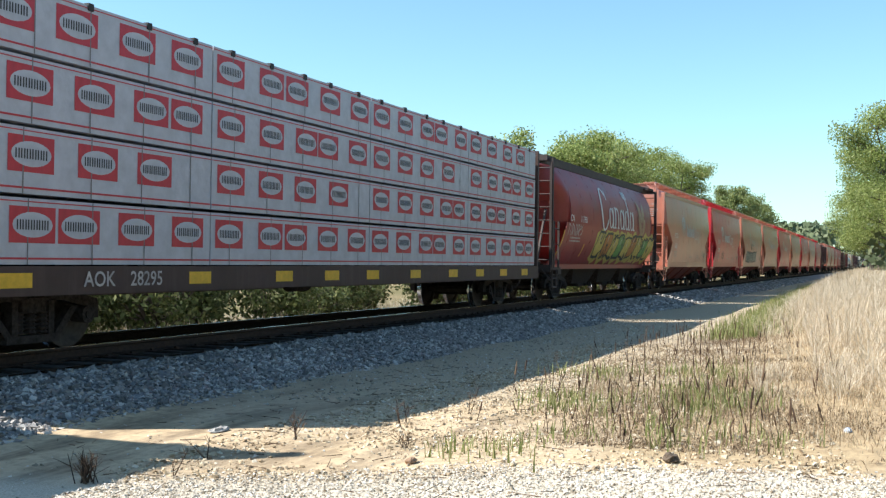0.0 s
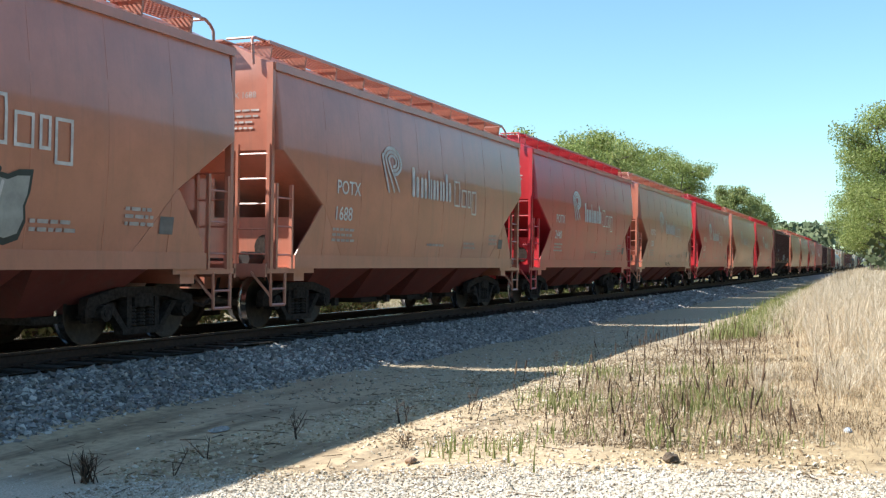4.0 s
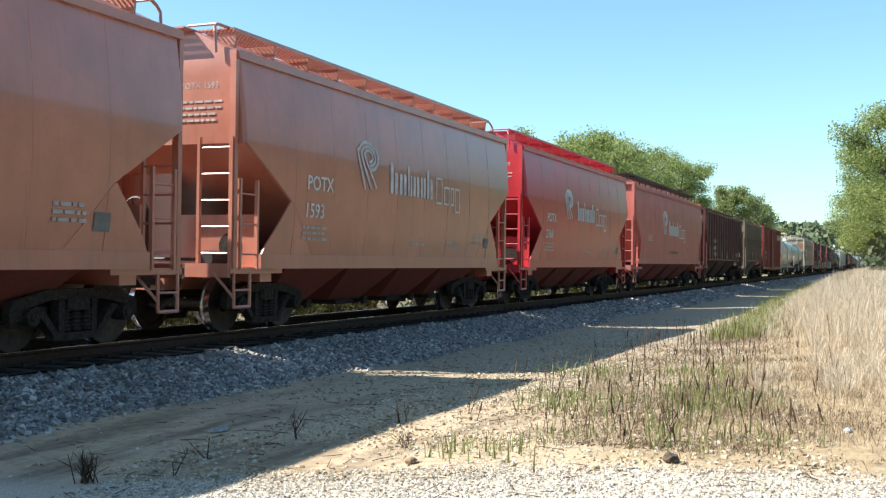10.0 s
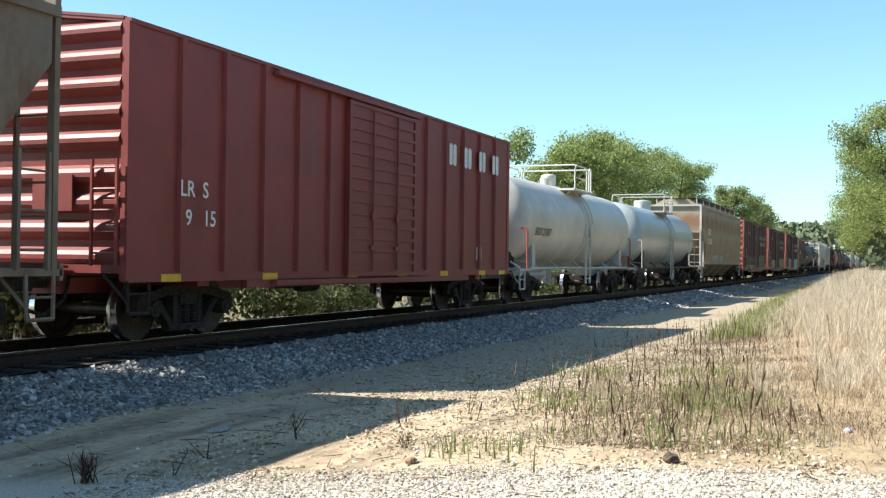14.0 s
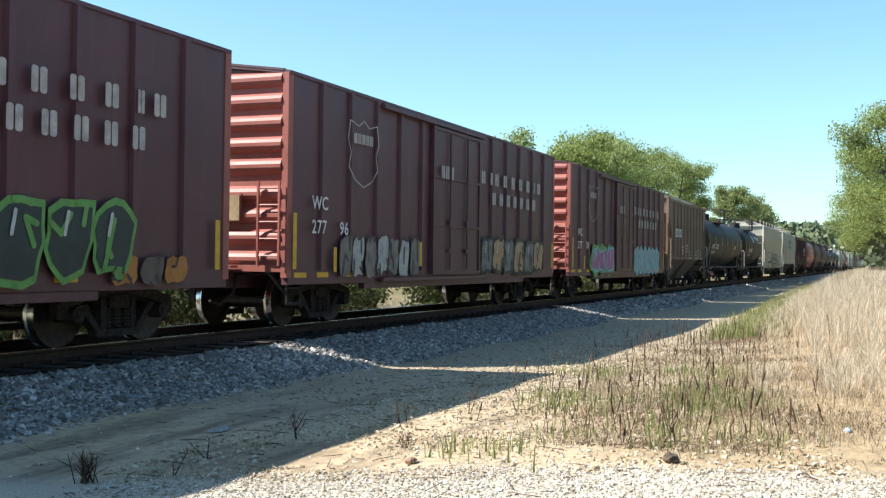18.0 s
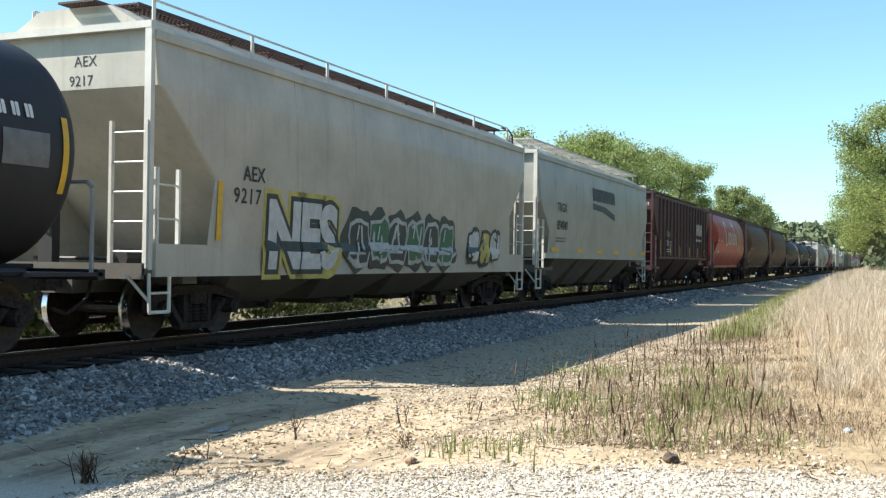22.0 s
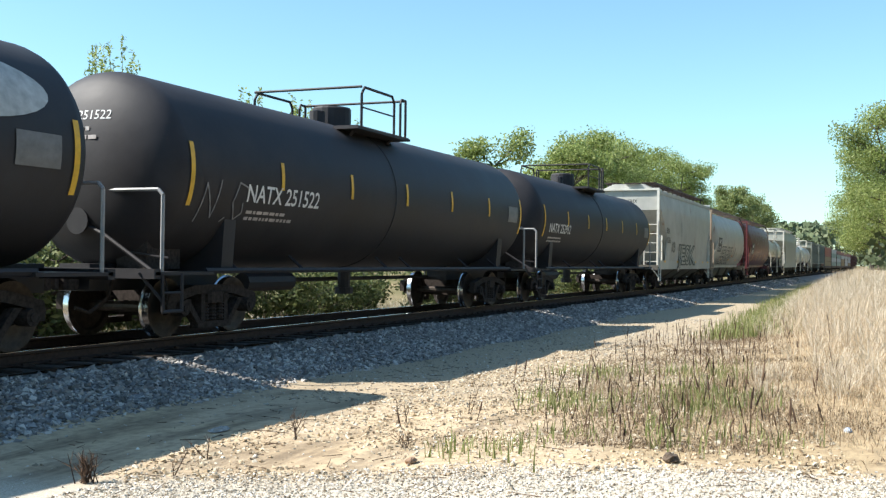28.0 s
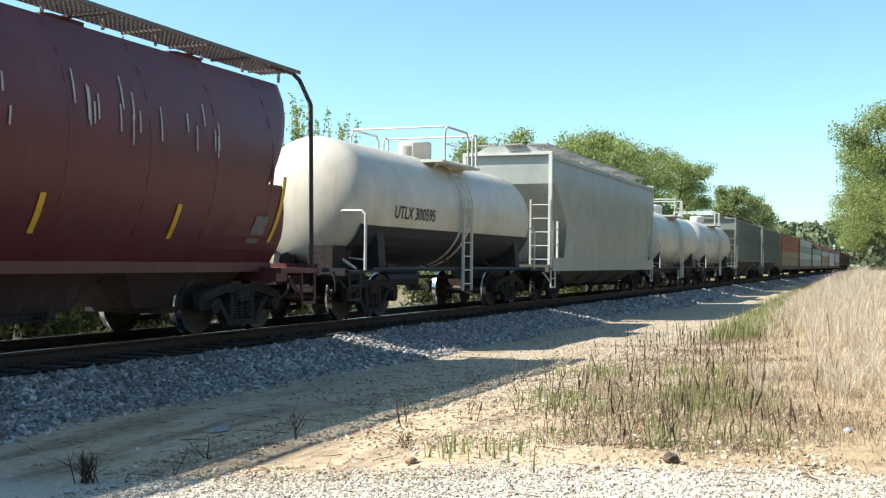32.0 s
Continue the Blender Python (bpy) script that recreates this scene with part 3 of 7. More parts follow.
# the trees on the near side, past the bank
for x, y, h, sp in [(62, -13.8, 10.0, 2.4), (72, -12.8, 11.6, 2.6), (84, -12.3, 13.8, 3.2), (100, -11.4, 12.2, 3.6), (112, -10.4, 10.8, 3.4), (128, -9.6, 10.4, 3.8), (142, -9.2, 9.5, 4.0), (78, -18, 15.5, 3.8)]:
    tree(x, y, h, sp, 22000, .085, LEAF_SPRING, int(x * 11), "leafy green tree behind the grassy bank", low=.04)
# bushes behind the rails
for i in range(46):
    x = 11 + (i * .9 if i < 18 else 16 + (i - 18) * 2.4) + rtree.uniform(-.6, .6)
    y = rtree.uniform(5.2, 8.5)
    tree(x, y, rtree.uniform(1.5, 2.9) if x < 28 else rtree.uniform(1.0, 2.0), rtree.uniform(.9, 1.4), 2600, .085, LEAF_BUSH, 900 + i, "leafy green bush beyond the track", trunk=False, low=.08, name="bush")
back_roots = []
while len(back_roots) < 22000:
    x, y = 8 + 70 * rg.random() ** 1.4, rg.uniform(2.8, 9)
    back_roots.append((x, y, ground_z(x, y) - .02, rg.uniform(.4, 1)))
tagged(blades("far_side_grass", back_roots, PALE_GRASS, 44, (.25, .8), .009, .9, 2), "dry grass and weeds beyond the track", "grass", kind="stuff")

# distant wooded hills
FAR_WOOD = scattered("far_wood", [(0, (.075, .10, .055)), (.5, (.11, .14, .075)), (1, (.17, .19, .11))], .9)


def far_wood(name, x0, x1, y0, y1, h0, h1, count, size, seed, base):
    r = np.random.RandomState(seed)
    c = np.stack([x0 + (x1 - x0) * r.rand(count), y0 + (y1 - y0) * r.rand(count), np.zeros(count)], -1)
    hill = np.array([base(p[0], p[1]) for p in c])
    c[:, 2] = hill + (h0 + (h1 - h0) * r.rand(count)) * r.rand(count) ** .4
    u = r.randn(count, 3)
    u /= np.linalg.norm(u, axis=1)[:, None]
    w = np.cross(u, r.randn(count, 3))
    w /= np.linalg.norm(w, axis=1)[:, None]
    sz = size * (.5 + r.rand(count))[:, None]
    V = np.stack([c - u * sz, c + w * sz * .7, c + u * sz, c - w * sz * .7], 1).reshape(-1, 3)
    me = bpy.data.meshes.new(name)
    me.from_pydata(V.tolist(), [], np.arange(4 * count).reshape(-1, 4).tolist())
    me.materials.append(FAR_WOOD)
    return tagged(new(name, me), "woods round the track, near and far, some out of view", "woods", kind="stuff")


far_wood("distant_woods", 700, 1150, -260, 420, 8, 18, 26000, 2.6, 51, lambda x, y: (x - 700) * .045 + 8 * math.sin(y * .012 + 1.0))
far_wood("woods_down_the_line", 260, 480, 9, 60, 2, 10, 50000, .3, 52, lambda x, y: 0)
far_wood("near_side_woods", 140, 480, -40, -8, 3, 13, 50000, .32, 53, lambda x, y: 0)
far_wood("woods_at_the_end", 1140, 1300, -110, 160, 6, 22, 9000, 1.6, 56, lambda x, y: 0)
# unseen wood behind the road at the camera's back, added to darken the train
far_wood("unseen_back_woods", -70, 125, -36, -25, 6, 12, 22000, .55, 54, lambda x, y: -.3)


# odds and ends lying on the roadside
def crumple(rx, ry, rz, seed, n=10):
    r = random.Random(seed)
    rings = []
    for k in range(6):
        u = math.pi * (k + .5) / 6
        rings.append([(rx * math.sin(u) * math.cos(w) * r.uniform(.7, 1.2), ry * math.sin(u) * math.sin(w) * r.uniform(.7, 1.2), rz * (1 - math.cos(u)) * r.uniform(.8, 1.1)) for w in [2 * math.pi * i / n for i in range(n)]])
    return Shape().loft(rings)


for nm, label, cat, x, y, sz, mat, sd in (("paper_scrap", "crumpled bluish-white paper scrap in the dry weeds", "litter", 10.95, -10.62, (.055, .04, .03), plain("bluish_white_paper", (.62, .68, .78), .8), 1),
                                          ("earth_clod", "dark clod of earth on the gravel edge", "clod", 8.75, -9.35, (.10, .07, .045), plain("dark_earth", (.09, .065, .045), .95), 2),
                                          ("flat_stone", "flat brown stone on the gravel", "stone", 8.25, -7.25, (.09, .05, .03), plain("brown_stone", (.30, .19, .12), .9), 3),
                                          ("flat_stone", "flat grey slab stone in the shaded sand", "stone", 9.3, -4.6, (.16, .08, .03), plain("grey_slab", (.33, .32, .30), .9), 4)):
    tagged(part(nm, crumple(*sz, sd), mat, None, "", shift(x, y, ground_z(x, y) - .008)), label, cat)
far_wood("near_side_shrubs", 88, 400, -30, -9.5, 1.5, 5.5, 12000, .32, 55, lambda x, y: .2)


# ================================================================ the train
def travelled(t):
    """Metres that the train has gone at t seconds: it gathers a little speed at first, then rolls steadily."""
    return 20.1995 * t + 0.0068552 * max(0.0, 9.0 - t) ** 3 - 0.0068552 * 729.0


DARK_STEEL_PAINT = plain("black_steel_paint", (.02, .018, .017), .6, 0, 12, .3)
ROLLING = []      # (thing, where its leading end stands at the start)
WHEELS = {-1: [], 1: []}
WHEEL_R = 0.457


def wheelset_shape():
    s = Shape()
    prof = [(0.10, 0.70), (0.12, 0.785), (0.36, 0.775), (0.40, 0.80), (0.452, 0.80), (0.457, 0.72), (0.462, 0.70), (0.488, 0.685), (0.488, 0.665), (0.40, 0.66), (0.36, 0.70), (0.14, 0.67), (0.10, 0.66)]
    for side in (-1, 1):
        s.lathe([(r, side * a) for r, a in (prof if side > 0 else prof[::-1])], 28, lambda r, a, w: (r * math.cos(w), a, r * math.sin(w)))
    s.rod((0, -0.95, 0), (0, 0.95, 0), 0.085, 10)
    return s


def tread_shape():
    s = Shape()
    for side in (-1, 1):
        s.lathe([(0.4585, side * 0.79), (0.464, side * 0.70), (0.45, side * 0.70), (0.45, side * 0.79)], 28, lambda r, a, w: (r * math.cos(w), a, r * math.sin(w)))
    return s


def side_frame_shape(y):
    """Cast side frame: arched top member, sloping tension member, pedestals over the bearings, spring window."""
    s = Shape()
    a, b = y - 0.07, y + 0.07
    s.prism([(-1.20, a, .52), (-1.16, a, .66), (-.55, a, .80), (.55, a, .80), (1.16, a, .66), (1.20, a, .52), (.95, a, .56), (.50, a, .66), (-.50, a, .66), (-.95, a, .56)],
            [(-1.20, b, .52), (-1.16, b, .66), (-.55, b, .80), (.55, b, .80), (1.16, b, .66), (1.20, b, .52), (.95, b, .56), (.50, b, .66), (-.50, b, .66), (-.95, b, .56)])
    for k in (-1, 1):
        s.prism([(k * .66, a, .58), (k * .80, a, .58), (k * .44, a, .18), (k * .30, a, .16)][::k], [(k * .66, b, .58), (k * .80, b, .58), (k * .44, b, .18), (k * .30, b, .16)][::k])
        s.box(k * .31 - .05, k * .31 + .05, a, b, .2, .68)
        s.box(k * 1.05 - .15, k * 1.05 + .15, a + .01, b - .01, .40, .56)
        s.rod((k * .889, a - .09, .457), (k * .889, b, .457), .115, 12)
        s.rod((k * .889, a - .11, .457), (k * .889, a - .08, .457), .06, 8)
    s.box(-.45, .45, a - .01, b + .01, .13, .23)
    return s


def springs_shape():
    """One coil spring with its turns."""
    prof = []
    for k in range(6):
        prof += [(.062, .24 + k * .05), (.085, .255 + k * .05), (.085, .265 + k * .05)]
    return Shape().lathe(prof, 8, lambda r, a, w: (r * math.cos(w), r * math.sin(w), a))


def bolster_shape():
    s = Shape()
    s.box(-.2, .2, -1.12, 1.12, .52, .70, .04)
    s.box(-.17, .17, -.45, .45, .44, .78)
    s.rod((0, 0, .7), (0, 0, .92), .2, 12)
    for k in (-1, 1):
        s.box(k * .42 - .05, k * .42 + .05, -.85, .85, .30, .42)
        s.box(k * .40 - .07, k * .40 + .07, -.86, -.66, .34, .58)
        s.box(k * .40 - .07, k * .40 + .07, .66, .86, .34, .58)
    return s


def wheel_mesh():
    """The wheelset, with its treads and flanges worn bright."""
    if "wheelset" not in MESHES:
        me = shared("wheelset", wheelset_shape, 35)
        me.materials.append(TREAD)
        for p in me.polygons:
            if all(math.hypot(me.vertices[i].co.x, me.vertices[i].co.z) > .44 for i in p.vertices) and len(p.vertices) == 4:
                p.material_index = 1
    return MESHES["wheelset"]


def truck(parent, x):
    t = part("truck", shared("bolster", bolster_shape), STEEL_DARK, parent, "grimy cast steel freight truck", shift(x))
    for y in (-1.0, 1.0):
        part("side_frame", shared("side_frame%g" % y, lambda: side_frame_shape(y)), STEEL_DARK, t)
        for sx in (-.2, 0, .2) if y < 0 else ():
            part("spring", shared("springs", springs_shape), STEEL_DARK, t, "", shift(sx, y))
    for k in (-1, 1):
        w = part("wheelset", wheel_mesh(), WHEEL_STEEL, t, "steel wheelset with bright worn treads", shift(k * .889, 0, WHEEL_R))
        WHEELS[k].append(w)


def coupler_shape():
    s = Shape()
    s.box(-.62, .25, -.10, .10, .78, .98, .03)
    s.box(-.80, -.50, -.17, .13, .74, 1.02, .05)
    s.box(-.92, -.76, .02, .15, .76, 1.0, .04)
    s.pipe([(-.05, -.38, .95), (-.25, -.45, .62), (-.6, -.42, .42), (-.85, -.38, .5)], .028, 6)
    s.rod((-.05, -1.3, .96), (-.05, 0, .93), .016, 5)
    s.pipe([(-.05, -1.3, .96), (-.10, -1.38, .80), (-.12, -1.40, .62)], .016, 5)
    return s


def both_ends(name, key, make, material, parent, L, label=""):
    me = shared(key, make)
    part(name, me, material, parent, label)
    part(name, me, material, parent, label, shift(L) @ pose(0, 0, 0, 0, 0, 180))


def running_gear(car, L, first, reach=0.2):
    truck(car, first)
    truck(car, L - first)
    me = shared("coupler", coupler_shape)
    part("coupler", me, STEEL_DARK, car, "", shift(reach))
    part("coupler", me, STEEL_DARK, car, "", shift(L - reach) @ pose(0, 0, 0, 0, 0, 180))


def brake_shape(L):
    s = Shape()
    m = L / 2
    s.rod((m - .6, .55, .78), (m + .5, .55, .78), .17, 10)
    s.rod((m - 1.6, -.5, .72), (m - .9, -.5, .72), .12, 8)
    s.pipe([(1.2, -.28, .85), (L - 1.2, -.28, .85)], .025, 5)
    return s


def profile(pairs):
    zs, ws = [p[0] for p in pairs], [p[1] for p in pairs]
    return lambda z: float(np.interp(z, zs, ws))


def flat(w):
    return lambda z: w


# ---- things laid on the side sheets
def conform(polys, hw, off=0.010, step=0.0):
    """Flat shapes given in x and z, laid on the near side of a car."""
    bm = bmesh.new()
    for i, poly in enumerate(polys):
        try:
            bm.faces.new([bm.verts.new((x, -.00012 * (i % 40), z)) for x, z in poly])
        except ValueError:
            pass
    return lay(bm, hw, off, step)


def lay(bm, hw, off, step):
    if step:
        zs = [v.co.z for v in bm.verts]
        z = min(zs) + step
        while z < max(zs):
            bmesh.ops.bisect_plane(bm, geom=bm.verts[:] + bm.edges[:] + bm.faces[:], plane_co=(0, 0, z), plane_no=(0, 0, 1))
            z += step
    for v in bm.verts:
        v.co.y -= hw(v.co.z) + off
    me = bpy.data.meshes.new("lettering")
    bm.to_mesh(me)
    bm.free()
    me.materials.append(None)
    return me


def lettering(car, text, x, z, size, material, hw, step=0.0, stretch=1.0, spacing=1.0, off=0.012, name="lettering", label="", shear=0.0, bold=0.012):
    cu = bpy.data.curves.new("lettering", "FONT")
    cu.body, cu.size, cu.space_character, cu.shear = text, size, spacing, shear
    cu.resolution_u = 3
    cu.offset = bold * size
    ob = bpy.data.objects.new("lettering", cu)
    scene.collection.objects.link(ob)
    bpy.context.view_layer.update()
    me = bpy.data.meshes.new_from_object(ob.evaluated_get(bpy.context.evaluated_depsgraph_get()))
    bpy.data.objects.remove(ob)
    bm = bmesh.new()
    bm.from_mesh(me)
    for v in bm.verts:
        v.co = Vector((x + v.co.x * stretch, 0, z + v.co.y))
    return part(name, lay(bm, hw, off, step), material, car, label)


def end_marks(car, text, y, z, size, material, face):
    """Lettering on the leading end; face(y, z) gives how far back the sheet stands."""
    cu = bpy.data.curves.new("lettering", "FONT")
    cu.body, cu.size, cu.resolution_u = text, size, 2
    ob = bpy.data.objects.new("lettering", cu)
    scene.collection.objects.link(ob)
    bpy.context.view_layer.update()
    me = bpy.data.meshes.new_from_object(ob.evaluated_get(bpy.context.evaluated_depsgraph_get()))
    bpy.data.objects.remove(ob)
    for v in me.vertices:
        yy, zz = y - v.co.x, z + v.co.y
        v.co = Vector((face(yy, zz) - .004, yy, zz))
    if not me.materials:
        me.materials.append(None)
    return part("lettering", me, material, car)


def end_lines(car, y, z, w, n, material, face, h=.05, pitch=.1):
    """Rows of small print on the leading end."""
    r = random.Random(n + int(z * 50))
    s = Shape()
    for k in range(n):
        a = y
        while a > y - w * r.uniform(.7, 1.0):
            d = r.uniform(.06, .16)
            zz = z - k * pitch
            x = face(a, zz) - .005
            s.box(x, x + .004, a - d, a, zz, zz + h)
            a -= d + .03
    return part("stencil", s, material, car)


def bars(car, x, z, height, widths, material, hw, step=0.0, gap=0.25, off=0.012, name="lettering", label="", tall=()):
    """Plain blocks of the size and colour of a wordmark's letters."""
    polys = []
    for i, w in enumerate(widths):
        h = height * (1.0 if i in tall or not tall else 0.72)
        c = min(w, h) * 0.2
        for p0, p1, hh in ((0, .44 * w, h), (.54 * w, w, height * (.72 if tall else 1.0))):
            polys.append([(x + p0, z + c * .5), (x + p0 + c * .5, z), (x + p1 - c * .5, z), (x + p1, z + c * .5), (x + p1, z + hh - c * .5), (x + p1 - c * .5, z + hh), (x + p0 + c * .5, z + hh), (x + p0, z + hh - c * .5)])
        x += w + gap * w
    return part(name, conform(polys, hw, off, step), material, car, label)


def lines(car, x, z, w, n, material, hw, h=0.05, pitch=0.1, off=0.012, rnd=None, name="stencil"):
    """Rows of small print that cannot be read."""
    r = random.Random(int(x * 100) + n)
    polys = []
    for k in range(n):
        cx = x
        while cx < x + w * r.uniform(.75, 1.0):
            d = r.uniform(.06, .2)
            polys.append([(cx, z - k * pitch), (cx + d, z - k * pitch), (cx + d, z - k * pitch + h), (cx, z - k * pitch + h)])
            cx += d + .035
    return part(name, conform(polys, hw, off), material, car)


def stripe(car, x, z0, z1, w, material, hw, name="reflector_strip", lean=0.0, off=0.012):
    return part(name, conform([[(x, z0), (x + w, z0), (x + w + lean, z1), (x + lean, z1)]], hw, off, 0.2), material, car)


def blob(cx, cz, rx, rz, r, n=18, lumps=3):
    ph = r.uniform(0, 6)
    return [(cx + rx * (1 + .16 * math.sin(lumps * a + ph)) * math.cos(a), cz + rz * (1 + .12 * math.sin((lumps + 2) * a + ph)) * math.sin(a)) for a in [2 * math.pi * i / n for i in range(n)]]


SPRAY_HIGHLIGHT = plain("white_spray_paint", (.55, .56, .55), .5, 0, 6.0, .15)
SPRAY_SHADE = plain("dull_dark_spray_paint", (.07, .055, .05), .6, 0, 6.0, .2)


def strokes(lines_xz, w):
    """Thick round-ended strokes along broken lines."""
    out = []
    for pts in lines_xz:
        for (a, b), (c, d) in zip(pts, pts[1:]):
            ln = max(.001, math.hypot(c - a, d - b))
            nx, nz = -(d - b) / ln * w, (c - a) / ln * w
            out.append([(a - nx, b - nz), (c - nx, d - nz), (c + nx, d + nz), (a + nx, b + nz)])
        for a, b in pts:
            out.append([(a + w * math.cos(u), b + w * math.sin(u)) for u in [math.pi / 4 * i + .2 for i in range(8)]])
    return out


def graffiti(car, x0, x1, z0, z1, outline, fills, hw, seed, step=0.15, letters=5, base=None):
    """A sprayed piece that cannot be read: interlocking jagged forms with outlines, cuts and highlights."""
    r = random.Random(seed)
    w, H = (x1 - x0) / letters, z1 - z0
    t = min(w * .10, H * .06)
    if base:
        part("graffiti", conform([blob(x0 + (i + .5) * w, z0 + H * .5, w * .78, H * .50, r) for i in range(letters)], hw, .005, step), base, car, "sprayed cloud behind the graffiti")
    for i in range(letters):
        cx, cz, n = x0 + (i + .5) * w + r.uniform(-.05, .05) * w, z0 + H * (.5 + r.uniform(-.04, .04)), 15
        rad = []
        for k in range(n):
            a = 2 * math.pi * k / n
            sq = 1 / max(abs(math.cos(a)), abs(math.sin(a))) ** .75
            rad.append((a, sq * r.choice((.80, .90, .96, 1.0, 1.0, 1.06))))
        shape = [(cx + .56 * w * q * math.cos(a) * .96 + .10 * w * math.sin(a), cz + .43 * H * q * math.sin(a) * .92) for a, q in rad]
        inner = [(cx + (x - cx) * (1 - 1.5 * t / w), cz + (z - cz) * (1 - 3.0 * t / H)) for x, z in shape]
        cuts = []
        for _ in range(3):
            a = (cx + r.uniform(-.34, .34) * w, cz + r.uniform(-.36, .36) * H)
            b = (a[0] + r.uniform(-.2, .2) * w, a[1] + r.choice((-1, 1)) * r.uniform(.16, .34) * H)
            e = (b[0] + r.uniform(-.25, .25) * w, b[1] + r.uniform(-.12, .12) * H)
            cuts.append([(q, min(max(v, cz - .36 * H), cz + .36 * H)) for q, v in (a, b, e)])
        k = i % 5 * .0012
        fill = fills[i % len(fills)]
        if fill is None:
            part("graffiti", conform(strokes([shape + shape[:1]], t * .45), hw, .012 + k, step), outline, car, "thin sprayed outline")
            continue
        if outline:
            part("graffiti", conform([shape], hw, .010 + k, step), outline, car, "spray-painted outline")
        part("graffiti", conform([inner], hw, .017 + k, step), fill, car, "spray-painted fill")
        part("graffiti", conform(strokes(cuts, t * .5), hw, .024 + k, step), outline or SPRAY_SHADE, car, "sprayed inner lines")
        if outline:
            x, z = inner[5]
            part("graffiti", conform(strokes([[(x + .1 * w, z - .05 * H), (x + .03 * w, z - .25 * H)]], t * .35), hw, .031 + k, step), SPRAY_HIGHLIGHT, car, "sprayed highlight")


def sprayed_word(car, text, x, z, size, stretch, outline, fill, hw, step, halo=None, fat=.05, spacing=.95):
    """Sprayed block letters: a halo, a broad outline and the fill, one part each."""
    if halo:
        lettering(car, text, x, z, size, halo, hw, step, stretch, spacing, .006, "graffiti", "sprayed halo round the letters", bold=fat + .10)
    lettering(car, text, x, z, size, outline, hw, step, stretch, spacing, .010, "graffiti", "spray-painted outline", bold=fat + .045)
    lettering(car, text, x, z, size, fill, hw, step, stretch, spacing, .016, "graffiti", "spray-painted fill", bold=fat - .012)


def scrawl(car, x0, x1, z0, z1, material, hw, seed, strokes=7, w=.05, step=.15):
    r = random.Random(seed)
    polys = []
    for i in range(strokes):
        x = x0 + (x1 - x0) * (i + .5) / strokes
        pts = [(x + r.uniform(-.5, .5) * (x1 - x0) / strokes * 1.6, z0 + (z1 - z0) * u) for u in (0, .33, .66, 1.0)]
        if r.random() < .5:
            pts.append((pts[-1][0] + (x1 - x0) / strokes, pts[-1][1] - .08))
            pts.append((pts[0][0] + (x1 - x0) / strokes * 1.1, z0 + .1 * (z1 - z0)))
        for (a, b), (c, d) in zip(pts, pts[1:]):
            ln = max(.01, math.hypot(c - a, d - b))
            nx, nz = -(d - b) / ln * w / 2, (c - a) / ln * w / 2
            polys.append([(a - nx, b - nz), (c - nx, d - nz), (c + nx, d + nz), (a + nx, b + nz)])
    return part("graffiti", conform(polys, hw, .014, step), material, car, "spray-painted scrawl")


def side_rib(hw, z0, z1, w, d, k=-1):
    """An upright stiffener that follows the side's curve."""
    n = 8
    zs = [z0 + (z1 - z0) * i / n for i in range(n + 1)]
    return Shape().loft([[(-w, k * (hw(z) - .03), z), (-w * .7, k * (hw(z) + d), z), (w * .7, k * (hw(z) + d), z), (w, k * (hw(z) - .03), z)][::k] for z in zs])


# ---- covered hoppers
def hull_ring(L, a, h, z, c):
    c = min(c, h * .6)
    arc = [(c * (1 - math.cos(u)), c * (1 - math.sin(u))) for u in [math.pi / 2 * i / 5 for i in range(6)]]
    near = [(a + q, -h + p, z) for q, p in arc]
    out = near + [(L - x, y, z) for x, y, z in near[::-1]]
    return out + [(x, -y, z) for x, y, z in out[::-1]]


def hull_shape(L, hw, levels, inset, roof, corner=.06):
    """Lofted from sill to roof; inset(z) is how far the end sheets stand back."""
    rings = [hull_ring(L, inset(z), hw(z), z, corner) for z in levels]
    rings.append(hull_ring(L, inset(roof[0]), roof[1], roof[0], corner))
    return Shape().loft(rings)


def bay_shape(w, top, bottom, y):
    g = max(.42, w * .30)
    return Shape().loft([[(-g, -.62, bottom), (g, -.62, bottom), (g, .62, bottom), (-g, .62, bottom)], [(-w / 2, -y, top), (w / 2, -y, top), (w / 2, y, top), (-w / 2, y, top)]])


def ladder_shape(x, y0, y1, z0, z1, post=.045, rungs=5, across=True):
    s = Shape()
    for y in (y0, y1):
        s.box(x - post, x + post, y - post * .8, y + post * .8, z0, z1)
    for i in range(rungs):
        z = z0 + (z1 - z0) * (i + .6) / rungs
        s.rod((x, y0, z), (x, y1, z), .018, 6)
    return s


def side_ladder_shape(x0, x1, y, z0, z1, rungs):
    s = Shape()
    for x in (x0, x1):
        s.box(x - .025, x + .025, y - .03, y + .03, z0, z1)
    for i in range(rungs):
        z = z0 + (z1 - z0) * (i + .5) / rungs
        s.rod((x0, y, z), (x1, y, z), .017, 6)
    return s


def step_shape():
    s = Shape()
    s.pipe([(.04, -1.46, 1.0), (.06, -1.46, .45), (.50, -1.46, .45), (.50, -1.46, 1.0)], .028, 6)
    s.rod((.05, -1.46, .72), (.50, -1.46, .72), .02, 6)
    s.pipe([(-.15, -1.2, 1.0), (.05, -1.46, .6)], .025, 5)
    return s


def platform_shape(depth):
    s = Shape()
    s.box(-.10, depth, -1.46, 1.46, .98, 1.07)
    s.box(-.12, -.06, -1.46, 1.46, .92, 1.14)
    s.box(-.15, depth + 1.2, -.28, .28, .70, .98)
    s.box(.9, 1.25, -1.40, 1.40, .84, .98)
    return s


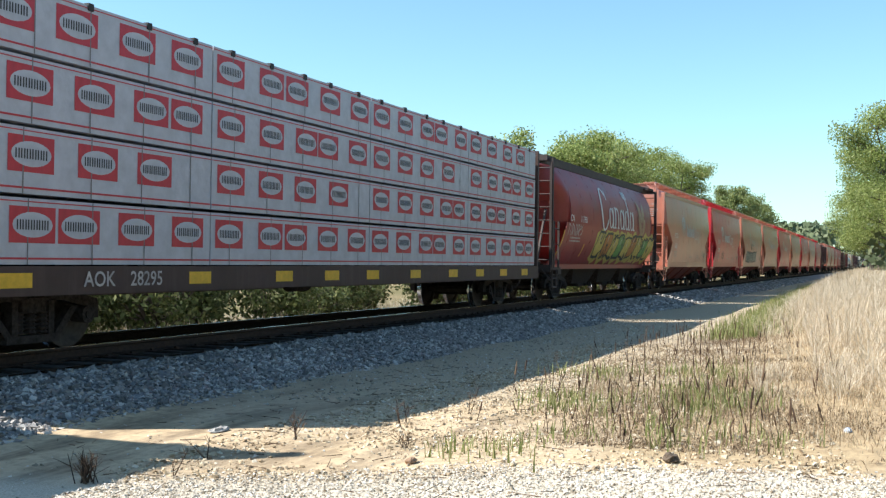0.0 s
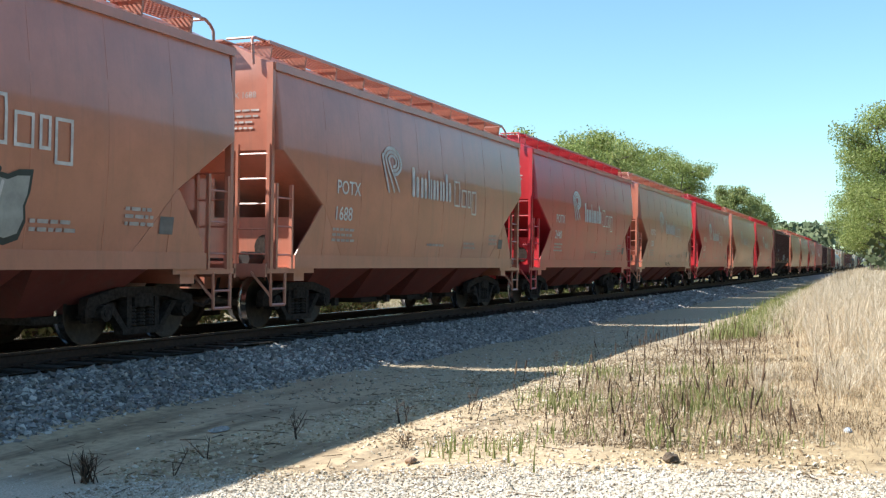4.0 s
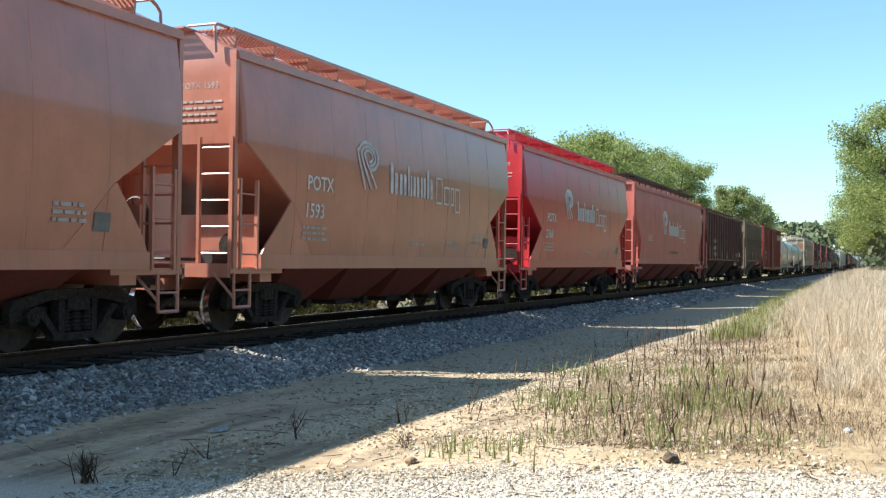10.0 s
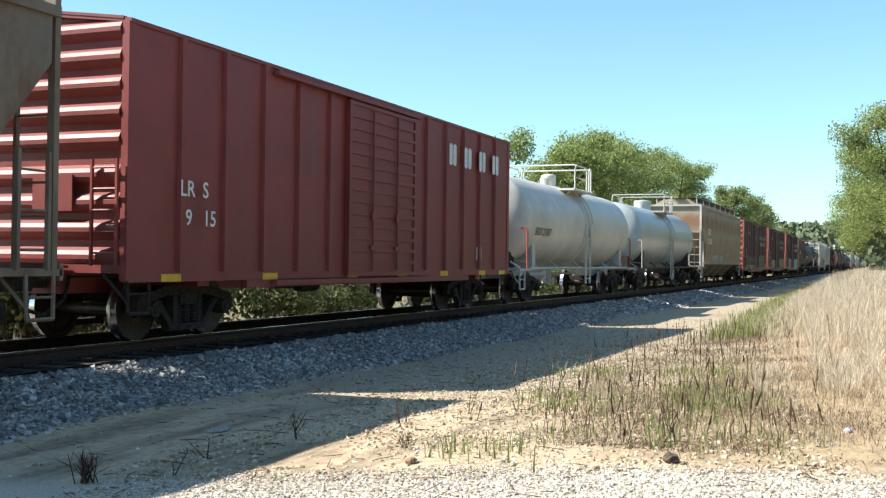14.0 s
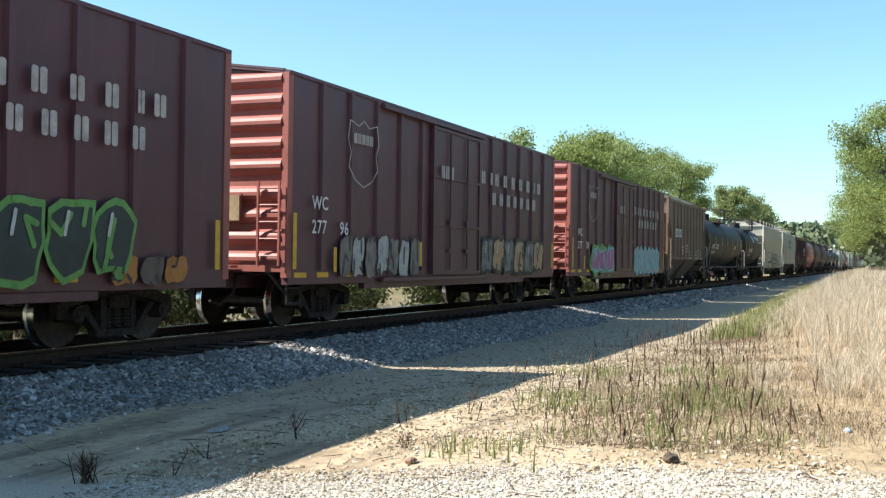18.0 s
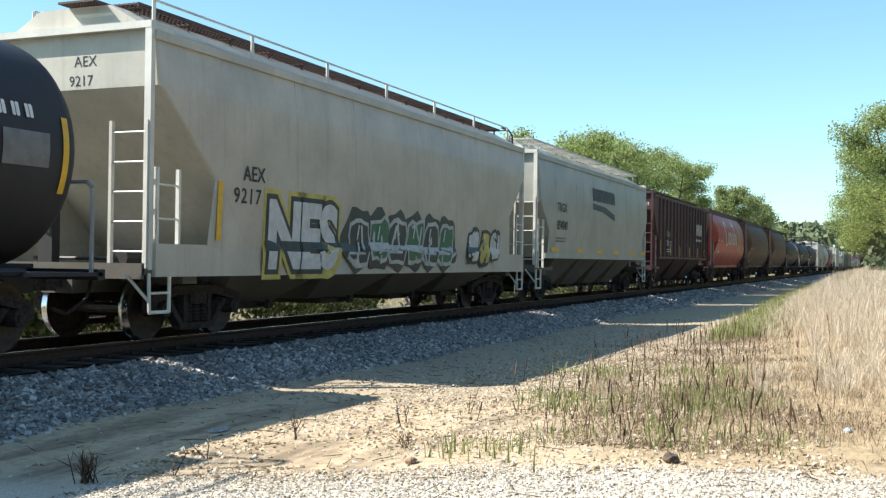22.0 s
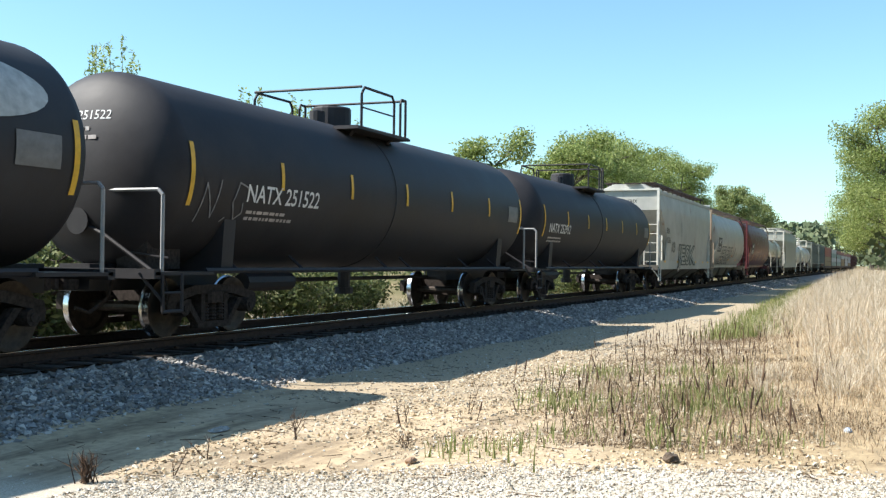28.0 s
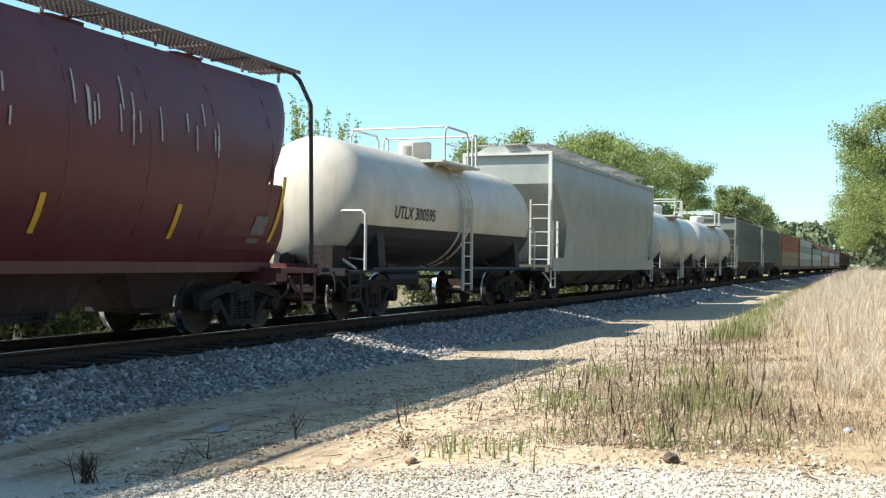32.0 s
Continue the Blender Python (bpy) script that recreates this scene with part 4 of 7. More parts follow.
def brake_wheel_shape():
    """Hand brake wheel on its staff."""
    s = Shape()
    s.lathe([(.245, -.12), (.27, -.105), (.245, -.09)], 18, lambda r, a, w: (a, .35 + r * math.cos(w), 1.95 + r * math.sin(w)), False)
    for i in range(5):
        w = 2 * math.pi * i / 5
        s.rod((-.10, .35, 1.95), (-.105, .35 + .25 * math.cos(w), 1.95 + .25 * math.sin(w)), .014, 5)
    s.rod((-.11, .35, 1.95), (.12, .35, 1.95), .05, 8)
    s.box(-.02, .14, .22, .48, 1.08, 2.02)
    s.pipe([(.05, .6, 1.2), (.35, .7, 1.2), (.35, -.5, 1.2)], .03, 6)
    s.rod((.3, -.75, 1.22), (.75, -.75, 1.22), .13, 10)
    return s


def running_board_shape(L, y, z, w, a=.5):
    """Open walkway grating along the roof: thin bearing bars and cross bars."""
    s = Shape()
    o = -1 if y < 0 else 1
    s.box(a, L - a, y + o * w / 2 - .012, y + o * w / 2 + .012, z - .06, z)
    n = max(5, int(w / .075))
    for k in range(n):
        q = y - o * w / 2 + o * w * k / n
        s.box(a, L - a, q - .004, q + .004, z - .035, z)
    n = int(L / .10)
    for i in range(n):
        x = a + (L - 2 * a) * i / n
        s.box(x, x + .018, y - w / 2, y + w / 2, z - .03, z - .008)
    return s


def bracket_shape(y, z, w, foot, plate):
    """What carries the walkway on the roof's slope: an upright plate, or a bar with a short leg."""
    o = -1 if y < 0 else 1
    if not plate:
        a, b = y - w * .48, y + w * .48
        leg = y + o * w * .30
        return Shape().box(-.02, .02, a, b, z - .07, z - .035).box(-.015, .015, leg - .02, leg + .02, z - foot, z - .07)
    p = [(y + o * w * .46, z - .06), (y + o * w * .40, z - foot), (y - o * w * .42, z - foot), (y - o * w * .42, z - .06)]
    if o > 0:
        p = p[::-1]
    return Shape().prism([(-.02, q, h) for q, h in p], [(.02, q, h) for q, h in p])


def end_hoop_shape(y, z0, z1):
    """Bent pipe at the walkway's end, down to the top of the end sheet."""
    o = -1 if y < 0 else 1
    return Shape().pipe([(.75, y, z1), (.16, y, z1), (.06, y + o * .02, z1 - .06), (.02, y + o * .06, z1 - .16), (.02, y + o * .08, z0)], .026, 6).pipe([(.16, y, z1), (.16, y - o * .55, z1)], .022, 6)


def grating_shape(x0, x1, y0, y1, z):
    s = Shape()
    for i in range(9):
        x = x0 + (x1 - x0) * i / 8
        s.box(x - .012, x + .012, y0, y1, z - .03, z)
    for i in range(13):
        y = y0 + (y1 - y0) * i / 12
        s.box(x0, x1, y - .01, y + .01, z - .028, z - .002)
    return s


def end_plate_shape(z):
    """Platform over the car's end, of slats across it in an angle-iron frame."""
    s = Shape().box(-.06, -.02, -1.30, 1.30, z - .20, z - .02).box(.81, .85, -1.30, 1.30, z - .12, z - .04)
    for y in (-1.30, 1.25):
        s.box(-.05, .85, y, y + .05, z - .12, z - .04)
    for i in range(8):
        x = .0 + .104 * i
        s.box(x, x + .052, -1.26, 1.26, z - .09, z - .06)
    return s


def roof_rail_shape(L, y, z0, z1):
    """Low pipe rail on posts along the roof's edge."""
    s = Shape().rod((.5, y, z1), (L - .5, y, z1), .018, 6)
    n = int(L / 2.4)
    for i in range(n + 1):
        x = .5 + (L - 1.0) * i / n
        s.rod((x, y, z0), (x, y, z1), .03, 6)
    return s


def hopper(start, L, label, body, trim, under, hw, ends, zbot=1.2, ztop=4.5, roof=(4.66, 1.0), bays=3, ribs=0, rib_size=(.05, .06), seams=0,
           frame_style="corner", truck_in=1.75, board_mat=None, sill=(1.0, 1.2), sill_from=.85, name="covered_hopper", walk_z=4.84, walk_y=-.55, walk_w=.5,
           bay_bottom=.46, eave=True, low=2.5, post_top=None, rear_pipe=False, board_from=.45, wide_seams=None, rib_from=1.3, ladder_top=3.15, fascia=False, side_rail=False, corner=.06):
    """ends: height and how far the end sheet stands back there, from the sill up."""
    car = new(name)
    tagged(car, label, "freight car", "freight cars of the train")
    ROLLING.append((car, start))
    outline = profile(ends)
    knee_z, knee_x = max(ends, key=lambda e: e[1])

    def inset(z):
        return outline(z) if z >= knee_z else knee_x + (knee_z - z) * .95
    key = "%s%.1f%.2f%.2f%d" % (name, L, ends[1][1], ends[1][0], ribs)
    levels = sorted(set([e[0] for e in ends if knee_z <= e[0] <= ztop] + [zbot, ztop] + [zbot + (ztop - zbot) * i / 10 for i in range(11)]))
    part("body", shared(key + "hull", lambda: hull_shape(L, hw, levels, inset, roof, corner), 24), body, car)
    for k in (-1, 1):
        for e in (0, 1):
            part("corner_sheet", shared(key + "corner%d%d" % (k, e), lambda: corner_sheet_shape(L, hw, outline, inset, zbot, knee_z, k, e, corner)), body, car)
        part("side_sill", shared(key + "sill%d" % k, lambda: sill_shape(L, hw(zbot), sill[0], sill[1], sill_from, k)), body, car)
        if eave:
            part("roof_rail", shared(key + "eave%d" % k, lambda: sill_shape(L, hw(ztop) + .03, ztop - .11, ztop + .02, inset(ztop) - .05, k)), body, car)
        part("running_board", shared(key + "board%.1f%d" % (walk_w, k), lambda: running_board_shape(L, -k * walk_y, walk_z, walk_w, .95 if fascia else board_from)), board_mat or trim, car, "open steel walkway grating along the roof")
        plate = shared(key + "bracket%.2f%d" % (walk_w, k), lambda: bracket_shape(-k * walk_y, walk_z, walk_w, walk_z - ztop - .06, bool(post_top)))
        nb = int(L / 1.15)
        for i in range(nb):
            part("walkway_bracket", plate, board_mat or trim, car, "", shift(.6 + (L - 1.2) * i / (nb - 1)))
    if fascia:
        for k in (-1, 1):
            part("roof_fascia", shared(key + "fascia%d" % k, lambda: Shape().box(.02, L - .02, min(k * .98, k * 1.03), max(k * .98, k * 1.03), walk_z - .24, walk_z + .02)), board_mat or trim, car)
        both_ends("roof_end_plate", key + "endplate", lambda: end_plate_shape(walk_z), board_mat or trim, car, L, "slatted steel platform over the end")
    if side_rail:
        for k in (-1, 1):
            part("roof_side_rail", shared(key + "siderail%d" % k, lambda: roof_rail_shape(L, k * 1.12, ztop + .06, walk_z + .02)), trim, car)
    hatch = shared("hatch", hatch_shape)
    for i in range(5):
        part("roof_hatch", hatch, trim, car, "", shift(1.0 + (L - 2.0) * (i + .5) / 5, 0, roof[0]))
    # bays wear the underframe paint, whose colour already holds their shade
    pitch = (L - 2 * low + 1.4) / bays
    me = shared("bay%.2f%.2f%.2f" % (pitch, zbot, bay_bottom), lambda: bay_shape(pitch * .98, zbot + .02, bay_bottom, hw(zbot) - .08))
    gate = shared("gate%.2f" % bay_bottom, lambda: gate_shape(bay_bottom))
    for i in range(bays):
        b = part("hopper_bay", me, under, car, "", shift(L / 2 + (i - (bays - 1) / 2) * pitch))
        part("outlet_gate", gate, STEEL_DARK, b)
    for count, size, first, nm in ((ribs, rib_size, rib_from, "side_rib"), (seams, (.03, .006) if (corner > .1 if wide_seams is None else wide_seams) else (.011, .003), 1.7, "weld_seam")):
        for k in (-1, 1):
            if count:
                me = shared(key + nm + "%d" % k, lambda: side_rib(hw, zbot + .02, ztop - .08, size[0], size[1], k))
                for i in range(count):
                    part(nm, me, body, car, "", shift(first + (L - 2 * first) * i / (count - 1)))
    post = shared("post%.2f%s" % (post_top or ztop, frame_style), lambda: Shape().box(-.045, .045, -.055, .055, 1.05, post_top or ztop + (.12 if frame_style == "corner" else .06)))
    beam = shared("beam%.2f%s" % (ztop, frame_style), lambda: Shape().box(-.05, .05, -1.47, 1.47, ztop + .04, ztop + .14))
    knee = shared("knee%.2f" % ztop, lambda: Shape().box(-.02, .5, -.04, .04, ztop + .02, ztop + .10))
    for x, way in ((.05, 1), (L - .05, -1)):
        if rear_pipe and way < 0:
            for k in (-1, 1):
                part("end_pipe", shared("endpipe%.2f%d" % (walk_z, k), lambda: Shape().pipe([(-1.0, k * 1.05, walk_z - .05), (-.16, k * 1.05, walk_z - .05), (-.04, k * 1.12, walk_z - .16), (0, k * 1.34, walk_z - .62), (0, k * 1.40, 1.05)], .04, 8)), DARK_TRIM, car, "dark bent pipe from the roof to the platform", shift(x))
            continue
        if not post_top:
            part("end_beam", beam, trim, car, "", shift(x))
        for y in (-1.42, 1.42):
            part("end_post", post, trim, car, "", shift(x, y))
            if post_top:
                part("end_hoop", shared("hoop%.2f%d" % (ztop, y > 0), lambda: end_hoop_shape(1.0 if y > 0 else -1.0, ztop, walk_z)), trim, car, "", shift(x - way * .05) @ (pose(0, 0, 0) if way > 0 else Matrix.Scale(-1, 4, (1, 0, 0))))
            elif frame_style == "corner" and way < 0:
                part("end_hoop", shared("hoop%.2f%.2f%d" % (ztop, walk_z, y > 0), lambda: end_hoop_shape(1.05 if y > 0 else -1.05, ztop, walk_z)), DARK_TRIM, car, "dark bent pipe at the walkway's end", shift(x + .05) @ Matrix.Scale(-1, 4, (1, 0, 0)))
            elif frame_style == "corner":
                part("roof_knee", knee, trim, car, "", shift(x, y) @ (pose(0, 0, 0) if way > 0 else pose(0, 0, 0, 0, 0, 180)))
            else:
                part("end_post", post, trim, car, "", shift(x, y * .52))
                part("end_brace", shared("brace", lambda: Shape().rod((0, 0, 1.1), (.95, 0, 2.9), .045, 6)), trim, car, "", shift(x, y * .66) @ (pose(0, 0, 0) if way > 0 else pose(0, 0, 0, 0, 0, 180)))
    ladder = shared("ladder%.1f" % ladder_top, lambda: ladder_shape(.0, -1.42, -.80, 1.05, ladder_top, .032, 5 if ladder_top < 3.5 else 8))
    grab = shared("grab", lambda: side_ladder_shape(-.25, .25, -1.47, 1.05, 2.5, 3))
    for x in (.02,) if rear_pipe else (.02, L - .02):
        part("end_ladder", ladder, trim, car, "", shift(x))
        part("grab_rail", grab, trim, car, "", shift(.42 if x < 1 else L - .42))
    # light-coloured cars' platforms also take the shade-darkened underframe paint
    both_ends("end_platform", "platform%.1f" % low, lambda: platform_shape(low * .6), under if name == "covered_hopper" and under is not SHADED_RED else trim, car, L)
    both_ends("stirrup_step", "step", step_shape, trim, car, L)
    part("stirrup_step", shared("step", step_shape), trim, car, "", shift(L - .55))
    part("brake_wheel", shared("brakewheel", brake_wheel_shape), DARK_STEEL_PAINT, car)
    part("crossover_grating", shared("xgrate%.2f" % walk_z, lambda: grating_shape(-.10, .38, -.55, .10, walk_z - .06)), board_mat or trim, car)
    part("brake_gear", shared("brake%.1f" % L, lambda: brake_shape(L)), STEEL_DARK, car)
    running_gear(car, L, truck_in)
    return car


def corner_sheet_shape(L, hw, outline, inset, z0, z1, k, e, corner=0.0):
    """The side sheet's lower corner, which stands out past the sloping end sheet."""
    rings = []
    for i in range(7):
        z = z0 + (z1 - z0) * i / 6
        a, b = outline(z), max(outline(z) + .01, inset(z) + .04 + (corner if corner > .1 else 0.0))
        if e:
            a, b = L - a, L - b
        y = k * (hw(z) - .003)
        rings.append([(a, y, z), (b, y, z), (b, y - k * .025, z), (a, y - k * .025, z)])
    return Shape().loft(rings)


def sill_shape(L, y, z0, z1, a=.85, k=-1):
    y0, y1 = sorted((k * (y - .08), k * (y + .035)))
    return Shape().box(a, L - a, y0, y1, z0, z1)


def hatch_shape():
    return Shape().box(-.42, .42, -.42, .42, 0, .12, .1).box(-.05, .05, -.46, .46, .12, .15)


def gate_shape(bottom):
    s = Shape().box(-.5, .5, -.72, .72, bottom - .10, bottom)
    s.rod((.3, -.95, bottom - .03), (.3, .95, bottom - .03), .04, 6)
    s.box(.22, .38, -.98, -.9, bottom - .1, bottom + .05)
    return s


# ---- boxcars
def box_hull_shape(L, w, z0, z1):
    s = Shape()
    s.loft([[(.04, -w, z0), (L - .04, -w, z0), (L - .04, w, z0), (.04, w, z0)], [(.04, -w, z1), (L - .04, -w, z1), (L - .04, w, z1), (.04, w, z1)],
            [(.04, -.02, z1 + .16), (L - .04, -.02, z1 + .16), (L - .04, .02, z1 + .16), (.04, .02, z1 + .16)]])
    return s


def corrugation_shape(w, z):
    s = Shape()
    s.loft([[(.045, y, z - .165), (-.05, y, z - .09), (-.085, y, z - .03), (-.085, y, z + .03), (-.05, y, z + .09), (.045, y, z + .165)] for y in (-w + .12, -w + .17, w - .17, w - .12)])
    return s


def box_roof_shape(L, w, z1):
    s = Shape()
    for k in (-1, 1):
        a, b = k * (w + .03), 0.0
        s.prism([(-.04, a, z1 - .02), (L + .04, a, z1 - .02), (L + .04, b, z1 + .17), (-.04, b, z1 + .17)][::-k], [(-.04, a, z1 + .04), (L + .04, a, z1 + .04), (L + .04, b, z1 + .23), (-.04, b, z1 + .23)][::-k])
        n = 13
        for i in range(n + 1):
            x = L * i / n
            e = k * (w - .10)
            s.prism([(x - .05, e, z1 + .035), (x + .05, e, z1 + .035), (x + .05, b, z1 + .22), (x - .05, b, z1 + .22)][::-k], [(x - .05, e, z1 + .075), (x + .05, e, z1 + .075), (x + .05, b, z1 + .26), (x - .05, b, z1 + .26)][::-k])
    return s


def slab(x0, x1, ya, yb, z0, z1):
    return Shape().box(x0, x1, min(ya, yb), max(ya, yb), z0, z1)


def sliding_door(car, key, w, x0, x1, z0, z1, panels, k, material):
    d = part("door", shared(key + "door%d" % k, lambda: slab(x0, x1, k * (w + .005), k * (w + .07), z0, z1)), material, car, "steel sliding door")
    for x in (x0, x1 - .1):
        part("door_stile", shared(key + "stile%d%.2f" % (k, x), lambda: slab(x, x + .1, k * (w + .065), k * (w + .105), z0, z1)), material, d)
    for i in range(panels + 1):
        z = z0 + (z1 - z0 - .08) * i / panels
        part("door_rib", shared(key + "drib%d%d" % (k, i), lambda: slab(x0 + .1, x1 - .1, k * (w + .065), k * (w + .105), z, z + .07)), material, d)
    return d


def door_gear_shape(w, x0, x1, z0, z1, side):
    s = Shape()
    for k in (side,):
        for f in (.32, .68):
            x = x0 + (x1 - x0) * f
            s.rod((x, k * (w + .12), z0 + .1), (x, k * (w + .12), z1 - .1), .025, 6)
            s.box(x - .09, x + .09, min(k * (w + .1), k * (w + .15)), max(k * (w + .1), k * (w + .15)), z0 + 1.1, z0 + 1.25)
            s.box(x - .12, x + .12, min(k * (w + .1), k * (w + .14)), max(k * (w + .1), k * (w + .14)), z0 + .5, z0 + .58)
        y0, y1 = sorted((k * (w + .02), k * (w + .14)))
        s.box(x0 - 2.6, x1 + .2, y0, y1, z0 - .13, z0 - .05)
        s.box(x0 - 2.6, x1 + .2, y0, y1, z1 + .02, z1 + .10)
    return s


def boxcar(start, L, label, body, ends, door=(6.1, 9.1), plug=True, z1=4.42, post_mat=None, skirt=.66):
    w, z0 = 1.50, 1.0
    car = new("boxcar")
    tagged(car, label, "freight car", "freight cars of the train")
    ROLLING.append((car, start))
    key = "box%.1f%.1f%d" % (L, door[0], plug)
    part("body", shared(key + "hull", lambda: box_hull_shape(L, w, z0, z1)), body, car)
    part("roof", shared(key + "roof", lambda: box_roof_shape(L, w, z1)), body, car, "low gabled ribbed steel roof")
    for i in range(9):
        z = 1.22 + .375 * i if i < 4 else 1.32 + .375 * i
        both_ends("end_corrugation", "corr%d" % i, lambda: corrugation_shape(w, z), ends, car, L)
    for k in (-1, 1):
        y0, y1 = sorted((k * (w - .10), k * (w + .015)))
        both_ends("corner_post", key + "corner%d" % k, lambda: Shape().box(-.06, .10, y0, y1, z0 - .1, z1), ends, car, L)
    both_ends("end_sill", key + "endsill", lambda: Shape().box(-.05, .03, -w + .1, w - .1, 1.0, 1.12), ends, car, L)
    both_ends("end_sheet", key + "endsheet", lambda: Shape().box(.015, .038, -w + .10, w - .10, 1.10, z1 - .01), ends, car, L)
    n = 14
    for k in (-1, 1):
        me = shared(key + "post%d" % k, lambda: side_rib(flat(w), z0 + .02, z1 - .02, .075, .065, k))
        for i in range(1, n):
            x = L * i / n
            if not door[0] - .1 < x < door[1] + .1:
                part("side_post", me, post_mat or body, car, "", shift(x))
    for k in (-1, 1):
        d = sliding_door(car, key, w, door[0], door[1], z0 - .08, z1 - .16, 3 if plug else 14, k, body)
        part("door_rod_gear", shared(key + "gear%d" % k, lambda: door_gear_shape(w, door[0], door[1], z0 - .08, z1 - .16, k)), body, d)
    def sill():
        s = Shape()
        for k in (-1, 1):
            y0, y1 = sorted((k * (w - .12), k * (w + .012)))
            s.prism([(0, y0, skirt + .12), (L, y0, skirt + .12), (L, y0, z0 + .03), (0, y0, z0 + .03)], [(0, y1, skirt + .12), (L, y1, skirt + .12), (L, y1, z0 + .03), (0, y1, z0 + .03)])
            s.box(2.9, L - 2.9, y0, y1, skirt, skirt + .13)
        s.box(0, L, -.35, .35, .70, z0)
        for x in (1.9, L - 1.9, 5, L / 2, L - 5):
            s.box(x - .15, x + .15, -w + .12, w - .12, .80, z0)
        return s
    part("side_sill", shared(key + "sill", sill), body, car)
    both_ends("end_ladder", key + "lad", lambda: ladder_shape(-.13, -1.40, -.98, 1.1, 2.55, .022, 5), ends, car, L)
    both_ends("crossover_board", key + "xb", lambda: Shape().box(-.32, -.08, -.55, .75, 1.06, 1.10), ends, car, L)
    both_ends("placard_board", key + "pb", lambda: Shape().box(-.112, -.09, -.62, .08, 1.85, 2.35), ends, car, L)
    both_ends("stirrup_step", "step", step_shape, STEEL_DARK, car, L)
    part("brake_gear", shared("brake%.1f" % L, lambda: brake_shape(L)), STEEL_DARK, car)
    running_gear(car, L, 1.95)
    return car


# ---- tank cars
def tank_shape(a, b, r, cz, bulge=.62):
    prof = [(max(.02, r * math.sin(math.pi / 2 * i / 9)), a + bulge * (1 - math.cos(math.pi / 2 * i / 9))) for i in range(10)]
    prof += [(p[0], b - (p[1] - a)) for p in prof[::-1]]
    return Shape().lathe(prof, 48, lambda q, s, w: (s, q * math.cos(w), cz + q * math.sin(w)))


def tank_platform_shape(m, top, side, w=1.0, l=1.25):
    s = Shape()
    for k in (side,):
        s.box(m - l, m + l, k * w - .28, k * w + .28, top - .22, top - .17)
        for i in range(22):
            x = m - l + 2 * l * i / 22
            s.box(x, x + .03, k * w - .28, k * w + .28, top - .17, top - .15)
        s.rod((m - l * .7, k * w, top - .2), (m - l * .7, k * .75, top - .45), .04, 5)
        s.rod((m + l * .7, k * w, top - .2), (m + l * .7, k * .75, top - .45), .04, 5)
    return s


def tank_rail_shape(m, top, w=1.25, l=1.25, h=.82):
    s = Shape()
    z0, z1 = top - .18, top + h - .18
    for k in (-1, 1):
        s.pipe([(m - l, k * w, z0), (m - l, k * w, z1 - .15), (m - l + .12, k * w, z1), (m + l * .35, k * w, z1), (m + l * .45, k * w, z1 - .12), (m + l * .45, k * w, z0)], .028, 6)
        s.pipe([(m + l * .75, k * w, z0), (m + l * .75, k * w, z1 - .1), (m + l * .8, k * w, z1), (m + l, k * w, z1), (m + l, k * w, z0)], .028, 6)
        s.rod((m - l, k * w, (z0 + z1) / 2), (m + l * .45, k * w, (z0 + z1) / 2), .018, 5)
    s.pipe([(m - l, -w, z1), (m - l, w, z1)], .028, 6)
    s.pipe([(m + l, -w, z1), (m + l, w, z1)], .028, 6)
    return s


def dome_shape(m, top, big=.42):
    s = Shape()
    s.lathe([(big, top - .12), (big, top + .36), (big * .92, top + .40), (.05, top + .44)], 20, lambda r, a, w: (m + r * math.cos(w), r * math.sin(w), a))
    s.lathe([(.14, top - .05), (.14, top + .3), (.17, top + .3), (.17, top + .38), (.02, top + .42)], 12, lambda r, a, w: (m + .85 + r * math.cos(w), .2 + r * math.sin(w), a))
    s.lathe([(.16, top - .05), (.16, top + .22), (.02, top + .25)], 12, lambda r, a, w: (m - .8 + r * math.cos(w), -.1 + r * math.sin(w), a))
    return s


def saddle_shape(x, r, cz):
    s = Shape()
    n = 8
    pts = [(r * 1.01 * math.sin(w), cz - r * 1.01 * math.cos(w)) for w in [radians(-62 + 124 * i / n) for i in range(n + 1)]]
    poly = [(y, z) for y, z in pts] + [(1.28, .98), (-1.28, .98)]
    s.prism([(x - .16, y, z) for y, z in poly], [(x + .16, y, z) for y, z in poly])
    return s


def tank_end_rail_shape(z, x):
    return Shape().pipe([(x, -1.42, 1.0), (x, -1.42, z - .08), (x, -1.34, z), (x, 1.34, z), (x, 1.42, z - .08), (x, 1.42, 1.0)], .028, 6)


